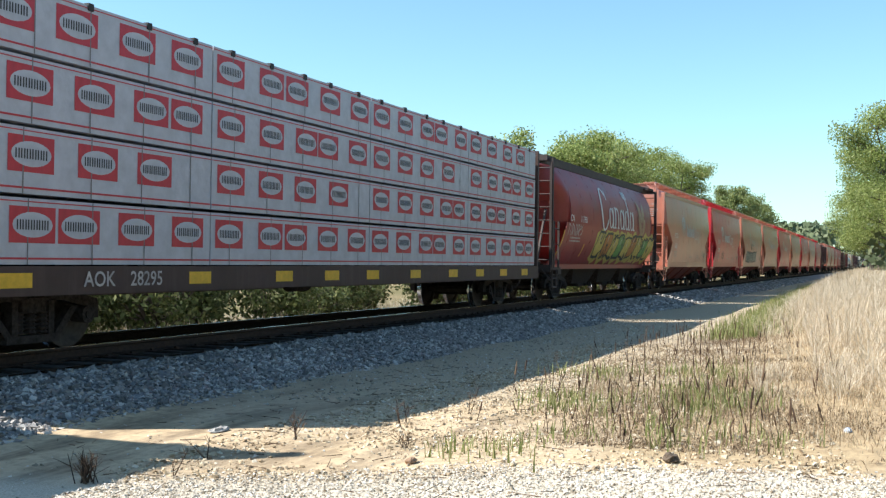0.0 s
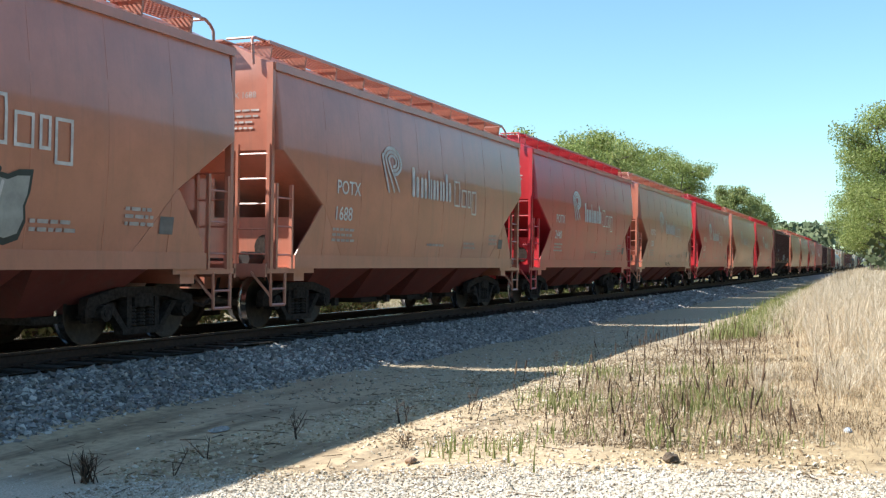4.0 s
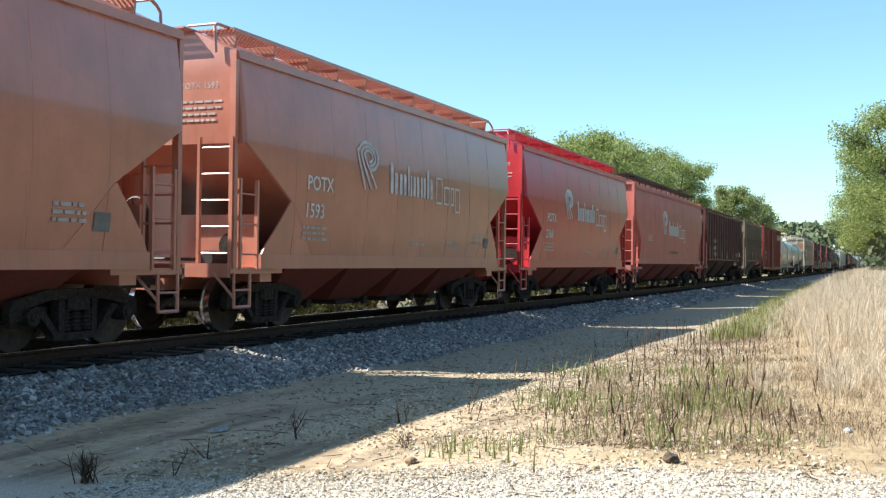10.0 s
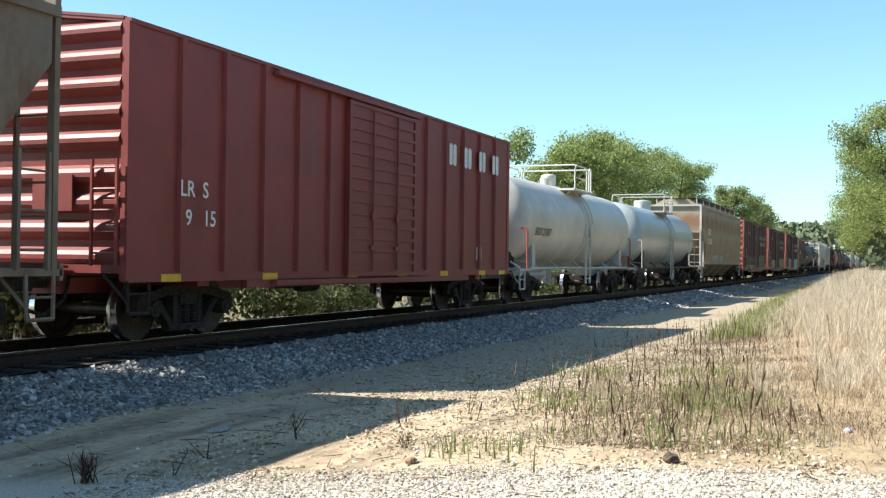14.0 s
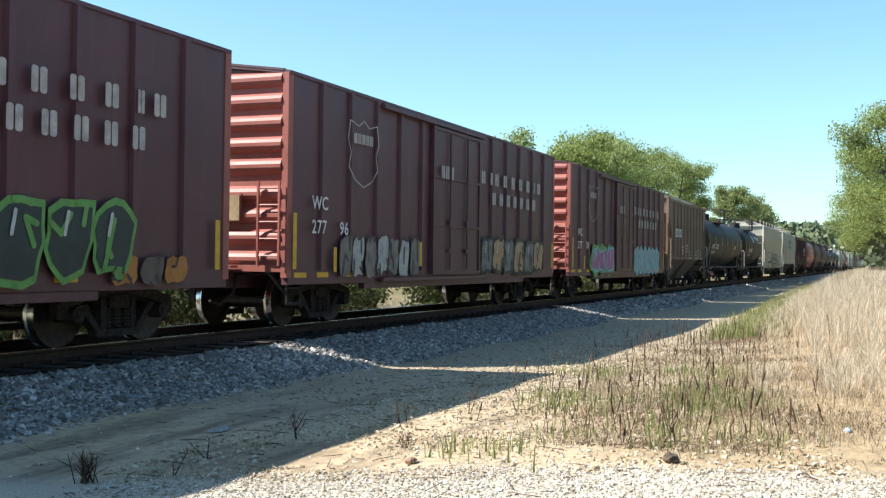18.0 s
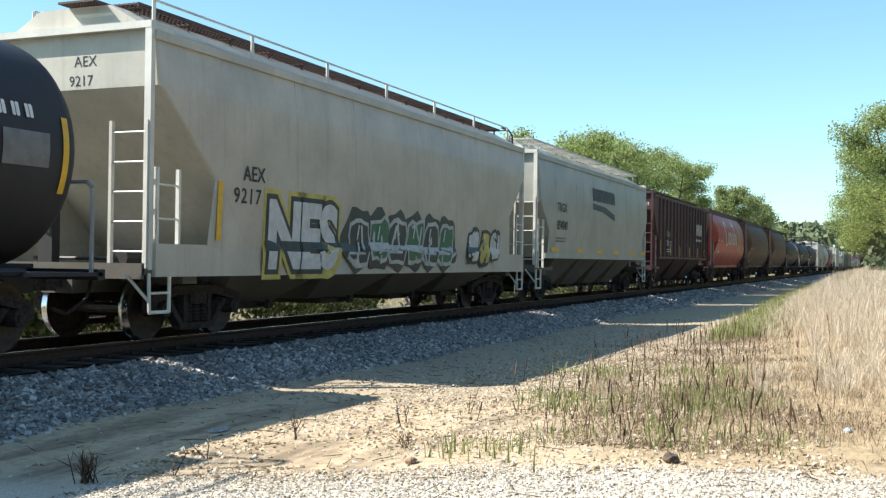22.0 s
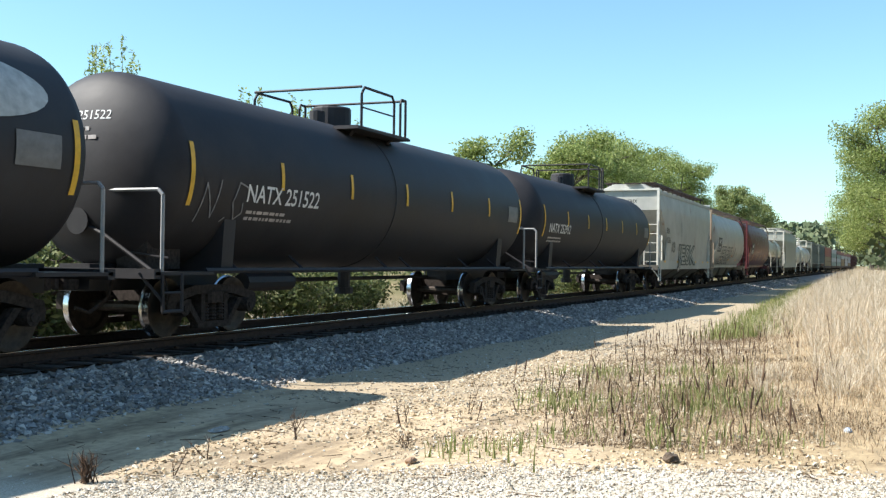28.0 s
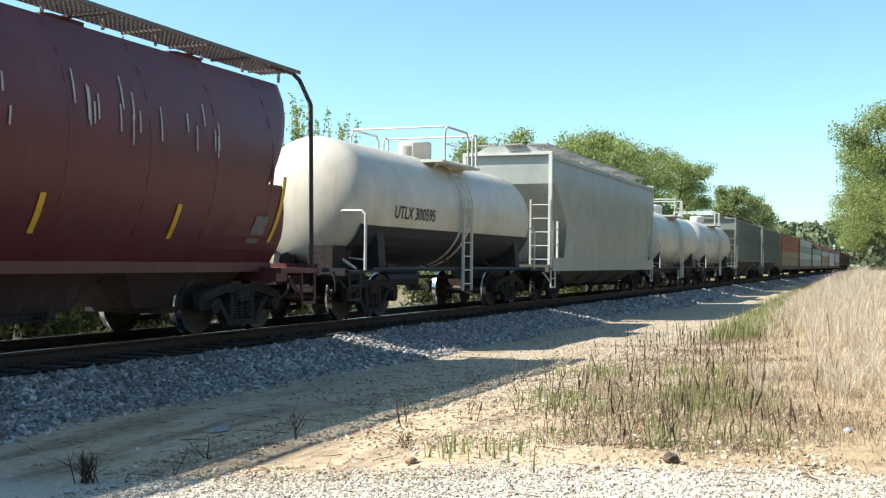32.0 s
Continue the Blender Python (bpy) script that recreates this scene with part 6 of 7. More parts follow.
def emblem(car, x, z, h, material, hw):
    """A leaning fan of three nested bands, each a leg that bends over into a loop."""
    for k in range(3):
        leg = [(x + h * (.36 + .27 * k), z + h * .02 * k), (x + h * (.16 + .17 * k), z + h * (.44 + .03 * k)), (x + h * (.05 + .14 * k), z + h * (.80 - .03 * k))]
        rx, rz = h * (.45 - .13 * k), h * (.29 - .085 * k)
        cx, cz = x + h * .56, z + h * .70
        loop = [(cx + rx * math.cos(u) + .10 * rz * math.sin(u), cz + rz * math.sin(u) - .12 * rx * math.cos(u)) for u in [radians(165 - 245 * i / 14) for i in range(15)]]
        part("emblem", conform(strokes([leg + loop], h * (.040 - .004 * k)), hw, .014 + .001 * k, .12), material, car, "white curved emblem band")


def blocks(car, x, z, height, widths, material, hw, step=0.0, gap=0.16, tall=(), low=(), thin=0.0, off=0.012, label=""):
    """A wordmark in plain shapes: for each letter two upright bars of its size, or an open frame where the letters are light."""
    for i, w in enumerate(widths):
        z0, z1 = z - (.26 * height if i in low else 0.0), z + height * (1.0 if i in tall else .70)
        a, b = x + .06 * w, x + .94 * w
        if thin:
            polys = [[(a, z0), (a + thin, z0), (a + thin, z1), (a, z1)], [(b - thin, z0), (b, z0), (b, z1), (b - thin, z1)], [(a + thin, z0), (b - thin, z0), (b - thin, z0 + thin), (a + thin, z0 + thin)], [(a + thin, z1 - thin), (b - thin, z1 - thin), (b - thin, z1), (a + thin, z1)]]
        else:
            polys = []
            for p, q, top in ((a, a + .36 * w, z1), (b - .36 * w, b, z + height * .70 if i not in tall or len(tall) < len(widths) else z1)):
                k = .09 * w
                polys.append([(p + k, z0), (q - k, z0), (q, z0 + k), (q, top - k), (q - k, top), (p + k, top), (p, top - k), (p, z0 + k)])
        part("wordmark_shape", conform(polys, hw, off, step), material, car, label)
        x += w + gap * w


def potash(start, body, number, label, L=13.0, mark_x=0.0):
    c = hopper(start, L, label, body, body, SHADED_RED, HW_POTASH, [(1.1, .78), (1.37, .80), (2.2, 1.55), (3.06, .13), (4.5, .10)], corner=.07, wide_seams=False, post_top=4.52, roof=(4.88, .62), zbot=1.12, sill=(1.06, 1.30), sill_from=.75, low=2.5, seams=8, bays=4, truck_in=1.65, bay_bottom=.42, walk_y=-.78, walk_z=4.99, walk_w=.66)
    mark = WHITE_WORN if body is TAN else WHITE
    emblem(c, 3.95 + mark_x, 2.62, .90, mark, HW_POTASH)
    blocks(c, 5.40 + mark_x, 2.58, .64, [.40, .38, .24, .35, .30, .36], mark, HW_POTASH, .2, .12, tall=(0, 2, 5), label="bold white wordmark shape")
    blocks(c, 7.80 + mark_x, 2.50, .60, [.40, .36, .22, .36], mark, HW_POTASH, .2, .14, tall=(0,), low=(3,), thin=.045, label="thin white wordmark shape")
    lettering(c, "POTX", 2.06, 2.45, .36, WHITE, HW_POTASH, .15)
    lettering(c, number, 2.0, 1.96, .36, WHITE, HW_POTASH, .15)
    end_marks(c, "POTX " + number, -.35, 3.95, .15, WHITE_FADED, lambda y, z: .11)
    end_lines(c, -.35, 3.72, .75, 4, WHITE_FADED, lambda y, z: .11, .035, .10)
    for px in (.80, L - .84):
        plate = part("shear_plate", shared("shear", lambda: Shape().box(0, .04, -1.40, 1.40, 1.08, 1.95)), body, c, "", shift(px))
        if px < 1:
            # both plates are added to close a bright gap in the camera's view
            part("gap_filler_plate", shared("gusset", lambda: Shape().box(0, .03, .20, 1.42, 1.95, 2.75)), body, c, "", shift(px))
            part("corner_panel", shared("cpanel", lambda: Shape().box(.08, 1.45, 1.37, 1.40, 1.08, 3.05)), body, c)
            # solid disc whose dark colour stands for the shade inside a round hole
            part("port_disc", Shape().rod((-.012, -.88, 1.43), (.0, -.88, 1.43), .22, 20), STEEL_DARK, plate, "dark disc standing in for a shaded round opening")
    lines(c, 1.98, 1.76, .9, 3, WHITE_FADED, HW_POTASH)
    lines(c, 6.4, 1.55, 1.0, 1, WHITE_FADED, HW_POTASH)
    lines(c, 8.6, 1.62, .7, 2, WHITE_FADED, HW_POTASH)
    lines(c, 10.3, 1.85, .6, 3, WHITE_FADED, HW_POTASH)
    part("data_panel", conform([[(11.05, 1.55), (11.36, 1.55), (11.36, 1.80), (11.05, 1.80)]], HW_POTASH, .012), GREY_PLATE, c)
    return c


T1 = "faded orange-red covered hopper with white wordmark, rolling on the track"
T2 = "bright red covered hopper with white wordmark, rolling on the track"
potash(49.4, TAN, "1666", T1)
c = potash(63.7, RED, "2098", "bright red covered hopper with white wordmark and a black scrawl", mark_x=-.55)
scrawl(c, 3.67, 4.8, 1.55, 2.0, SPRAY_DARK, HW_POTASH, 5, 5, .05)
c = potash(77.85, TAN, "1452", "faded orange-red covered hopper with silver graffiti on its side")
graffiti(c, 2.2, 8.6, 1.22, 2.35, SPRAY_DARK, [plain("silver_spray_paint", (.34, .36, .34), .45, 0, 5, .2)], over_sill(HW_POTASH, 1.33), 8, .12, 8)
scrawl(c, 4.6, 6.2, 2.3, 2.75, SPRAY_DARK, HW_POTASH, 9, 6, .05)
potash(91.95, TAN, "1688", T1)
potash(106.1, RED, "2440", T2)
c = potash(120.4, TAN, "1500", "faded orange-red covered hopper with a small black scrawl on its sill")
scrawl(c, 5.55, 6.6, 1.13, 1.28, SPRAY_DARK, over_sill(HW_POTASH, 1.33), 6, 6, .03)
potash(134.85, RED, "2733", T2)
potash(149.35, TAN, "1391", T1)
potash(163.75, RED, "2319", T2)


def ribbed(start, L, label, body, marks, nribs, number=None, **kw):
    c = hopper(start, L, label, body, body, kw.pop("under", SHADED_MAROON if body in (MAROON, MAROON_DARK) else SHADED_GREY), HW_RIBBED, [(1.5, 1.12), (2.35, 1.15), (3.6, .12), (4.28, .12)], zbot=1.5, low=kw.pop("low", 2.6), ribs=nribs, rib_size=(.06, .075), ztop=4.28, roof=(4.50, .8), walk_z=4.62, walk_y=-.62, walk_w=.6, name="ribbed_hopper", sill=(1.44, 1.54), sill_from=1.1, **kw)
    if number:
        lettering(c, marks[:2] + "  " + marks[2:], 2.7, 2.48, .34, WHITE_FADED, flat(1.56))
        lettering(c, number[:3] + "  " + number[3:], 2.68, 2.05, .34, WHITE_FADED, flat(1.56))
        end_marks(c, marks, -.62, 4.02, .22, WHITE, lambda y, z: .12)
        end_marks(c, number, -.62, 3.78, .22, WHITE, lambda y, z: .12)
        lines(c, 2.7, 1.85, 1.2, 2, WHITE_FADED, flat(1.56))
        stripe(c, 1.2, 1.6, 2.3, .10, YELLOW, flat(1.56))
    return c


c = ribbed(178.6, 16.8, "dark maroon ribbed covered hopper with stencilled warnings", MAROON, "DACX", 16, "411")
for i, wd in enumerate(("DO NOT", "HAMMER", "ON CAR")):
    lettering(c, wd, 8.05, 2.0 - .19 * i, .20, WHITE, flat(1.56))
lines(c, 9.95, 2.05, .6, 2, WHITE_FADED, flat(1.56))
scrawl(c, 8.95, 9.7, 1.72, 2.25, WHITE_FADED, flat(1.56), 14, 5, .05)
scrawl(c, 12.3, 14.1, 1.6, 1.9, WHITE_FADED, flat(1.56), 15, 9, .05)
for x in (3.4, 6.2, 9.1, 12.1, 14.9):
    part("reflector_strip", conform([[(x, 1.56), (x + .45, 1.56), (x + .45, 1.66), (x, 1.66)]], flat(1.56), .01), YELLOW, c)

potash(196.85, TAN, "1636", T1)
potash(211.2, TAN, "1593", T1)
potash(225.5, RED, "2368", T2)


SLOPE_SHORT = [(1.1, .95), (1.4, 1.0), (2.15, 1.08), (3.0, .15), (4.4, .12)]
SLOPE_TALL = [(1.1, 1.32), (1.45, 1.36), (2.4, 1.48), (3.65, .15), (4.5, .12)]


def smooth(start, L, label, body, trim=None, under=None, **kw):
    args = dict(ends=SLOPE_SHORT, zbot=1.25, sill=(1.2, 1.42), sill_from=.65, low=2.9, seams=7, bays=4, ztop=4.40, roof=(4.84, .66), walk_z=4.94, walk_y=-.85, walk_w=.6)
    args.update(kw)
    return hopper(start, L, label, body, trim or body, under or SHADED_GREY, HW_SMOOTH, **args)


c = smooth(240.0, 17.0, "faded pinkish red covered hopper with white wordmark", PINK, under=SHADED_RED, board_mat=DARK_TRIM)
emblem(c, 5.6, 2.55, 1.05, WHITE, HW_SMOOTH)
blocks(c, 7.1, 2.52, .70, [.44, .42, .28, .38, .33, .40], WHITE, HW_SMOOTH, .2, .12, tall=(0, 2, 5), label="bold white wordmark shape")
blocks(c, 9.75, 2.44, .66, [.46, .42, .26, .42], WHITE, HW_SMOOTH, .2, .14, tall=(0,), low=(3,), thin=.045, label="thin white wordmark shape")
lettering(c, "DO NOT HAMMER ON SIDES OF CAR", 7.05, 1.68, .155, BLACK_INK, HW_SMOOTH, .2)
lines(c, 2.4, 2.4, .9, 3, WHITE_FADED, HW_SMOOTH)
part("data_panel", conform([[(12.02, 1.76), (12.4, 1.76), (12.4, 2.0), (12.02, 2.0)]], HW_SMOOTH, .012), GREY_PLATE, c)

c = ribbed(258.5, 16.6, "dark maroon ribbed covered hopper with yellow reflector strips", MAROON, "GACX", 15, "469777")
for x in (3.4, 6.0, 8.58, 11.25, 13.75):
    stripe(c, x, 1.56, 2.0, .11, YELLOW, flat(1.56))
lines(c, 12.75, 1.9, .7, 3, WHITE_FADED, flat(1.56))
part("data_panel", conform([[(14.48, 1.72), (14.95, 1.72), (14.95, 2.02), (14.48, 2.02)]], flat(1.56), .01), WHITE_FADED, c)

c = ribbed(276.85, 11.3, "grimy grey ribbed short covered hopper with rusty streaks and two bays", GREY_OLD, "", 11, None, bays=2, low=2.3, truck_in=1.6)
for text, x, z in (("NA", 1.62, 2.72), ("NX", 2.55, 2.72), ("28", 1.66, 2.26), ("045", 2.50, 2.26)):
    lettering(c, text, x, z, .34, BLACK_INK, flat(1.56))
for x in (1.22, 4.05, 6.6, 9.35):
    stripe(c, x, 1.58, 2.18, .12, YELLOW, flat(1.56))
part("data_panel", conform([[(8.35, 1.72), (8.85, 1.72), (8.85, 2.05), (8.35, 2.05)]], flat(1.5), .01), GREY_PLATE, c)

c = boxcar(289.45, 15.6, "red boxcar with large white letters and a sliding door", BOX_RED, BOX_RED, door=(6.2, 9.3), plug=False, skirt=.76)
bars(c, 11.2, 3.46, .50, [.44, .46, .44, .46], WHITE, flat(1.57), 0, 1.18, label="large white letters in plain blocks")
for tx, tz, ww in (("LR  S", 1.02, 2.12), ("9   15", 1.15, 1.70)):
    lettering(c, tx, tz, ww, .33, WHITE, flat(1.57))
for x in (.7, 3.35, 6.3, 8.6, 10.9, 13.4, 14.9):
    part("reflector_strip", conform([[(x, .88), (x + .46, .88), (x + .46, .99), (x, .99)]], flat(1.51), .006), YELLOW, c)
part("data_panel", conform([[(13.2, 1.26), (13.6, 1.26), (13.6, 1.58), (13.2, 1.58)]], flat(1.5), .01), WHITE_FADED, c)

RAIL_RED = paint("red_handrail_paint", (.45, .08, .05), .45, .25)
c = tank_car(306.2, 15.0, "off-white tank car with black lettering and a railed dome", TANK_WHITE, WHITE_OLD, r=1.42, cz=2.45, over=.5, rail_x=.85, rail_mat=WHITE_TRIM, end_mat=RAIL_RED, bonnet=.26, bands=(7.3, 7.9))
lettering(c, "SRIX 21007", 1.65, 2.02, .33, BLACK_INK, tank_side(1.42, 2.45), .1, off=.014, shear=.2)
TANK_GREY = paint("silver_grey_tank_paint", (.42, .45, .43), .3, .25, coat=.3)
c = tank_car(321.85, 15.0, "silver-grey tank car with a dark dome", TANK_GREY, DARK_TRIM, r=1.40, cz=2.45, over=.5, rail_x=.85, rail_mat=WHITE_OLD)

# its bays get a beige darkened for the shade under the car
c = smooth(338.0, 17.1, "beige covered hopper heavily streaked with rust and faded graffiti", BEIGE_RUST, WHITE_OLD, paint("shaded_grimy_beige_paint", (.22, .18, .13), .8, .7), board_mat=DARK_TRIM, seams=9, side_rail=True)
WHITE_PLATE = plain("white_stencil_patch", (.60, .60, .58), .5, 0, 6, .1)
for x0, x1, z0, z1 in ((1.78, 2.82, 2.88, 3.22), (1.70, 3.12, 2.36, 2.68)):
    part("stencil_patch", conform([block(x0, x1, z0, z1)], HW_SMOOTH, .012, .2), WHITE_PLATE, c)
lettering(c, "ITFX", 1.88, 2.94, .32, BLACK_INK, HW_SMOOTH, .2, off=.018)
lettering(c, "56101", 1.78, 2.42, .32, BLACK_INK, HW_SMOOTH, .2, 1.1, off=.018)
graffiti(c, 3.6, 5.9, 1.25, 1.9, None, [SPRAY_WHITE], over_sill(HW_SMOOTH, 1.44), 21, .15, 4)
graffiti(c, 6.6, 8.0, 1.25, 1.85, None, [SPRAY_WHITE], over_sill(HW_SMOOTH, 1.44), 22, .15, 3)
graffiti(c, 9.6, 10.6, 1.6, 2.0, SPRAY_DARK, [SPRAY_WHITE], HW_SMOOTH, 23, .15, 3)

for k, (st, num) in enumerate(((356.85, "27535"), (374.4, "27796"), (392.0, "27778"))):
    c = boxcar(st, 15.7, ("maroon boxcar with a faded shield emblem and pale graffiti", "maroon boxcar with a faded shield emblem and grey graffiti", "maroon boxcar with pink, green and light blue graffiti")[k], BOX_MAROON, BOX_BRIGHT_END)
    lettering(c, "WC", .68, 2.12, .34, WHITE, flat(1.57))
    lettering(c, num[:3], .68, 1.69, .34, WHITE, flat(1.57), spacing=1.1)
    lettering(c, num[3:], 1.72, 1.69, .34, WHITE, flat(1.57), spacing=1.1)
    sh = [(3.75, 3.95), (4.15, 3.85), (4.4, 4.0), (4.65, 3.85), (5.05, 3.95), (5.15, 3.5), (5.0, 3.2), (5.1, 2.85), (4.8, 2.55), (4.4, 2.4), (4.0, 2.55), (3.7, 2.85), (3.8, 3.2), (3.65, 3.5)]
    sh = [(2.67 + (x - 4.4) * .9, 3.27 + (z - 3.2) * .82) for x, z in sh]
    ring = []
    for a, b in zip(sh, sh[1:] + sh[:1]):
        ia, ib = [(2.67 + (p[0] - 2.67) * .95, 3.27 + (p[1] - 3.27) * .96) for p in (a, b)]
        ring.append([a, b, ib, ia])
    part("emblem", conform(ring, flat(1.57), .012), WHITE_FADED, c, "faded white shield outline")
    end_marks(c, "WC " + num, .35, 4.24, .17, WHITE, lambda y, z: .04)
    part("placard", Shape().box(-.135, -.115, -.60, .06, 1.88, 2.32), WRAP_TAN, c, "tan wooden placard")
    bars(c, 2.25, 3.45, .20, [.13] * 5, WHITE_FADED, flat(1.57), 0, .3)
    bars(c, 9.2, 3.18, .32, [.26, .14, .26, .26, .26, .26, .26, .14, .26], WHITE_FADED, flat(1.57), 0, 1.5, label="faded white wordmark in plain blocks")
    bars(c, 10.0, 2.68, .32, [.26] * 7, WHITE_FADED, flat(1.57), 0, 1.15, label="faded white wordmark in plain blocks")
    bars(c, 6.5, 3.1, .3, [.18, .2, .2], WHITE_FADED, flat(1.61), 0, .4)
    for x, z0, z1 in ((.04, 1.05, 2.02), (1.5, 1.0, 1.45), (5.4, 1.1, 1.62), (15.3, 1.05, 1.8)):
        stripe(c, x, z0, z1, .12, YELLOW, flat(1.57))
    for x in (.2, 1.0, 2.1, 12.0):
        part("reflector_strip", conform([[(x, .90), (x + .42, .90), (x + .42, .99), (x, .99)]], flat(1.51), .006), YELLOW, c)
    if k == 0:
        graffiti(c, .7, 6.0, 1.1, 1.95, None, [SPRAY_DULL, SPRAY_SHADE, SPRAY_DULL], flat(1.57), 37, 0, 6)
        graffiti(c, .3, 6.0, .76, 1.30, None, [SPRAY_FAINT, SPRAY_FAINT, SPRAY_DULL, SPRAY_TAN], flat(1.59), 31, 0, 6)
        scrawl(c, .55, 1.0, 2.7, 3.6, SPRAY_FAINT, flat(1.57), 38, 5, .03)
        graffiti(c, 9.3, 13.4, .72, 2.1, SPRAY_GREEN, [SPRAY_DARK], flat(1.57), 32, 0, 5)
        graffiti(c, 13.0, 14.6, .74, 1.35, None, [SPRAY_ORANGE, SPRAY_DULL], flat(1.565), 39, 0, 3)
    elif k == 1:
        graffiti(c, 1.7, 5.4, .72, 1.85, None, [SPRAY_FAINT, SPRAY_WHITE], flat(1.57), 33, 0, 7)
        graffiti(c, 9.2, 14.4, .72, 2.0, SPRAY_DARK, [SPRAY_FAINT, SPRAY_TAN], flat(1.57), 34, 0, 6)
    else:
        graffiti(c, 2.6, 5.7, .74, 1.90, SPRAY_BLUE, [SPRAY_PINK], flat(1.57), 35, 0, 3, base=SPRAY_GREEN)
        graffiti(c, 9.4, 14.2, .74, 1.90, SPRAY_WHITE, [SPRAY_BLUE], flat(1.57), 36, 0, 6, base=SPRAY_BLUE)

c = ribbed(409.05, 11.1, "brown-grey ribbed short covered hopper with white mark patches", NAHX_GREY, "", 10, None, bays=2, low=2.3, truck_in=1.6, board_mat=WHITE_OLD)
for x0, x1 in ((1.35, 2.08), (2.3, 3.0)):
    part("stencil_patch", conform([block(x0, x1, 2.52, 2.92)], flat(1.56), .01), WHITE_PLATE, c)
lettering(c, "NA", 1.48, 2.58, .34, BLACK_INK, flat(1.56), off=.016)
lettering(c, "HX", 2.42, 2.58, .34, BLACK_INK, flat(1.56), off=.016)
lettering(c, "200", 1.40, 2.14, .34, BLACK_INK, flat(1.56))
lettering(c, "527", 2.32, 2.14, .34, BLACK_INK, flat(1.56))
for x, z in ((3.1, 2.0), (4.2, 2.1), (5.2, 1.8), (7.2, 1.8), (8.0, 1.9), (8.7, 1.8)):
    lines(c, x, z, .45, 3, WHITE_FADED, flat(1.56), .09, .16)


GREY_RAIL = paint("worn_grey_handrail_paint", (.30, .30, .30), .5, .3)


def black_tank(start, L, mark, text_x, label, dome_at=.46, r=1.50):
    c = tank_car(start, L, label, TANK_BLACK, TANK_BLACK, r=r, cz=2.55, dome_at=dome_at, bands=(L * .47,), near_ladder=False, end_mat=GREY_RAIL)
    side = tank_side(r, 2.55)
    if mark:
        lettering(c, mark, text_x, 2.14, .40, WHITE, side, .1, .98, off=.014)
        head = lambda y, z: .62 * (1 - math.sqrt(max(.03, 1 - (y * y + (z - 2.55) ** 2) / r ** 2)))
        end_marks(c, mark, .75, 3.25, .20, WHITE, head)
        end_lines(c, .6, 3.08, .9, 2, WHITE_FADED, head, .06, .13)
        lines(c, text_x + .1, 1.95, 1.6, 2, WHITE_FADED, side)
    for i in range(7):
        x = .62 + (L - 1.34) * i / 6
        tall = i in (0, 6)
        part("reflector_strip", conform([[(x, 2.0 if tall else 2.38), (x + .10, 2.0 if tall else 2.38), (x + .10, 2.95 if tall else 2.85), (x, 2.95 if tall else 2.85)]], side, .014, .1), YELLOW, c)
    part("data_panel", conform([[(L - 1.7, 2.3), (L - .95, 2.3), (L - .95, 2.72), (L - 1.7, 2.72)]], side, .014, .1), GREY_PLATE, c)
    return c


c = black_tank(421.1, 16.2, "NATX   310265", 1.75, "black tank car with yellow reflector strips")
side = tank_side(1.50, 2.55)
part("placard", conform([[(11.45, 2.22), (12.10, 2.22), (12.10, 2.43), (11.45, 2.43)]], side, .016, .1), YELLOW, c, "yellow placard")
scrawl(c, 10.75, 11.6, 1.72, 2.08, SPRAY_YELLOW, side, 92, 3, .025)
c = black_tank(438.7, 11.8, "UTLX 600717", 2.3, "black tank car with a white round emblem and wordmark")
side = tank_side(1.50, 2.55)
part("emblem", conform([[(5.5 + .36 * math.cos(u), 3.2 + .36 * math.sin(u)) for u in [2 * math.pi * i / 24 for i in range(24)]]], side, .016, .08), WHITE, c, "white round emblem")
bars(c, 7.3, 3.15, .36, [.26, .22, .18, .22, .24, .18, .22, .22, .22, .18, .14, .18], WHITE, side, .1, .15, tall=(0, 4, 7, 10), label="white wordmark in plain blocks")
bars(c, 7.9, 2.88, .17, [.12] * 13, WHITE, side, .1, .8, label="white wordmark in plain blocks")

c = smooth(451.5, 16.6, "light grey covered hopper with bright outlined graffiti", AEX_GREY, WHITE_TRIM, SHADED_GREY, board_mat=FLAT_BROWN, ends=SLOPE_TALL, zbot=.98, sill=(.95, 1.42), sill_from=.12, walk_y=-.62, walk_w=.5, side_rail=True)
lettering(c, "AEX", 2.2, 2.46, .34, BLACK_INK, HW_SMOOTH, .2)
lettering(c, "9217", 1.95, 2.10, .34, BLACK_INK, HW_SMOOTH, .2, spacing=1.2)
sprayed_word(c, "NES", 2.95, 1.12, 1.50, .95, SPRAY_DARK, SPRAY_HIGHLIGHT, over_sill(HW_SMOOTH, 1.45), .15, SPRAY_YELLOW, .06)
graffiti(c, 5.8, 11.1, 1.0, 2.25, SPRAY_WHITE, [SPRAY_DARK, plain("deep_green_spray_paint", (.03, .14, .07), .5)], over_sill(HW_SMOOTH, 1.45), 42, .15, 6, base=SPRAY_DARK)
graffiti(c, 12.1, 14.4, 1.0, 2.15, SPRAY_DARK, [SPRAY_HIGHLIGHT, SPRAY_YELLOW], over_sill(HW_SMOOTH, 1.45), 43, .15, 3)
stripe(c, 1.52, 1.5, 2.4, .13, YELLOW, HW_SMOOTH)
tall_end = profile(SLOPE_TALL)
end_marks(c, "AEX", .0, 3.98, .22, BLACK_INK, lambda y, z: tall_end(z))
end_marks(c, "9217", .1, 3.70, .22, BLACK_INK, lambda y, z: tall_end(z))

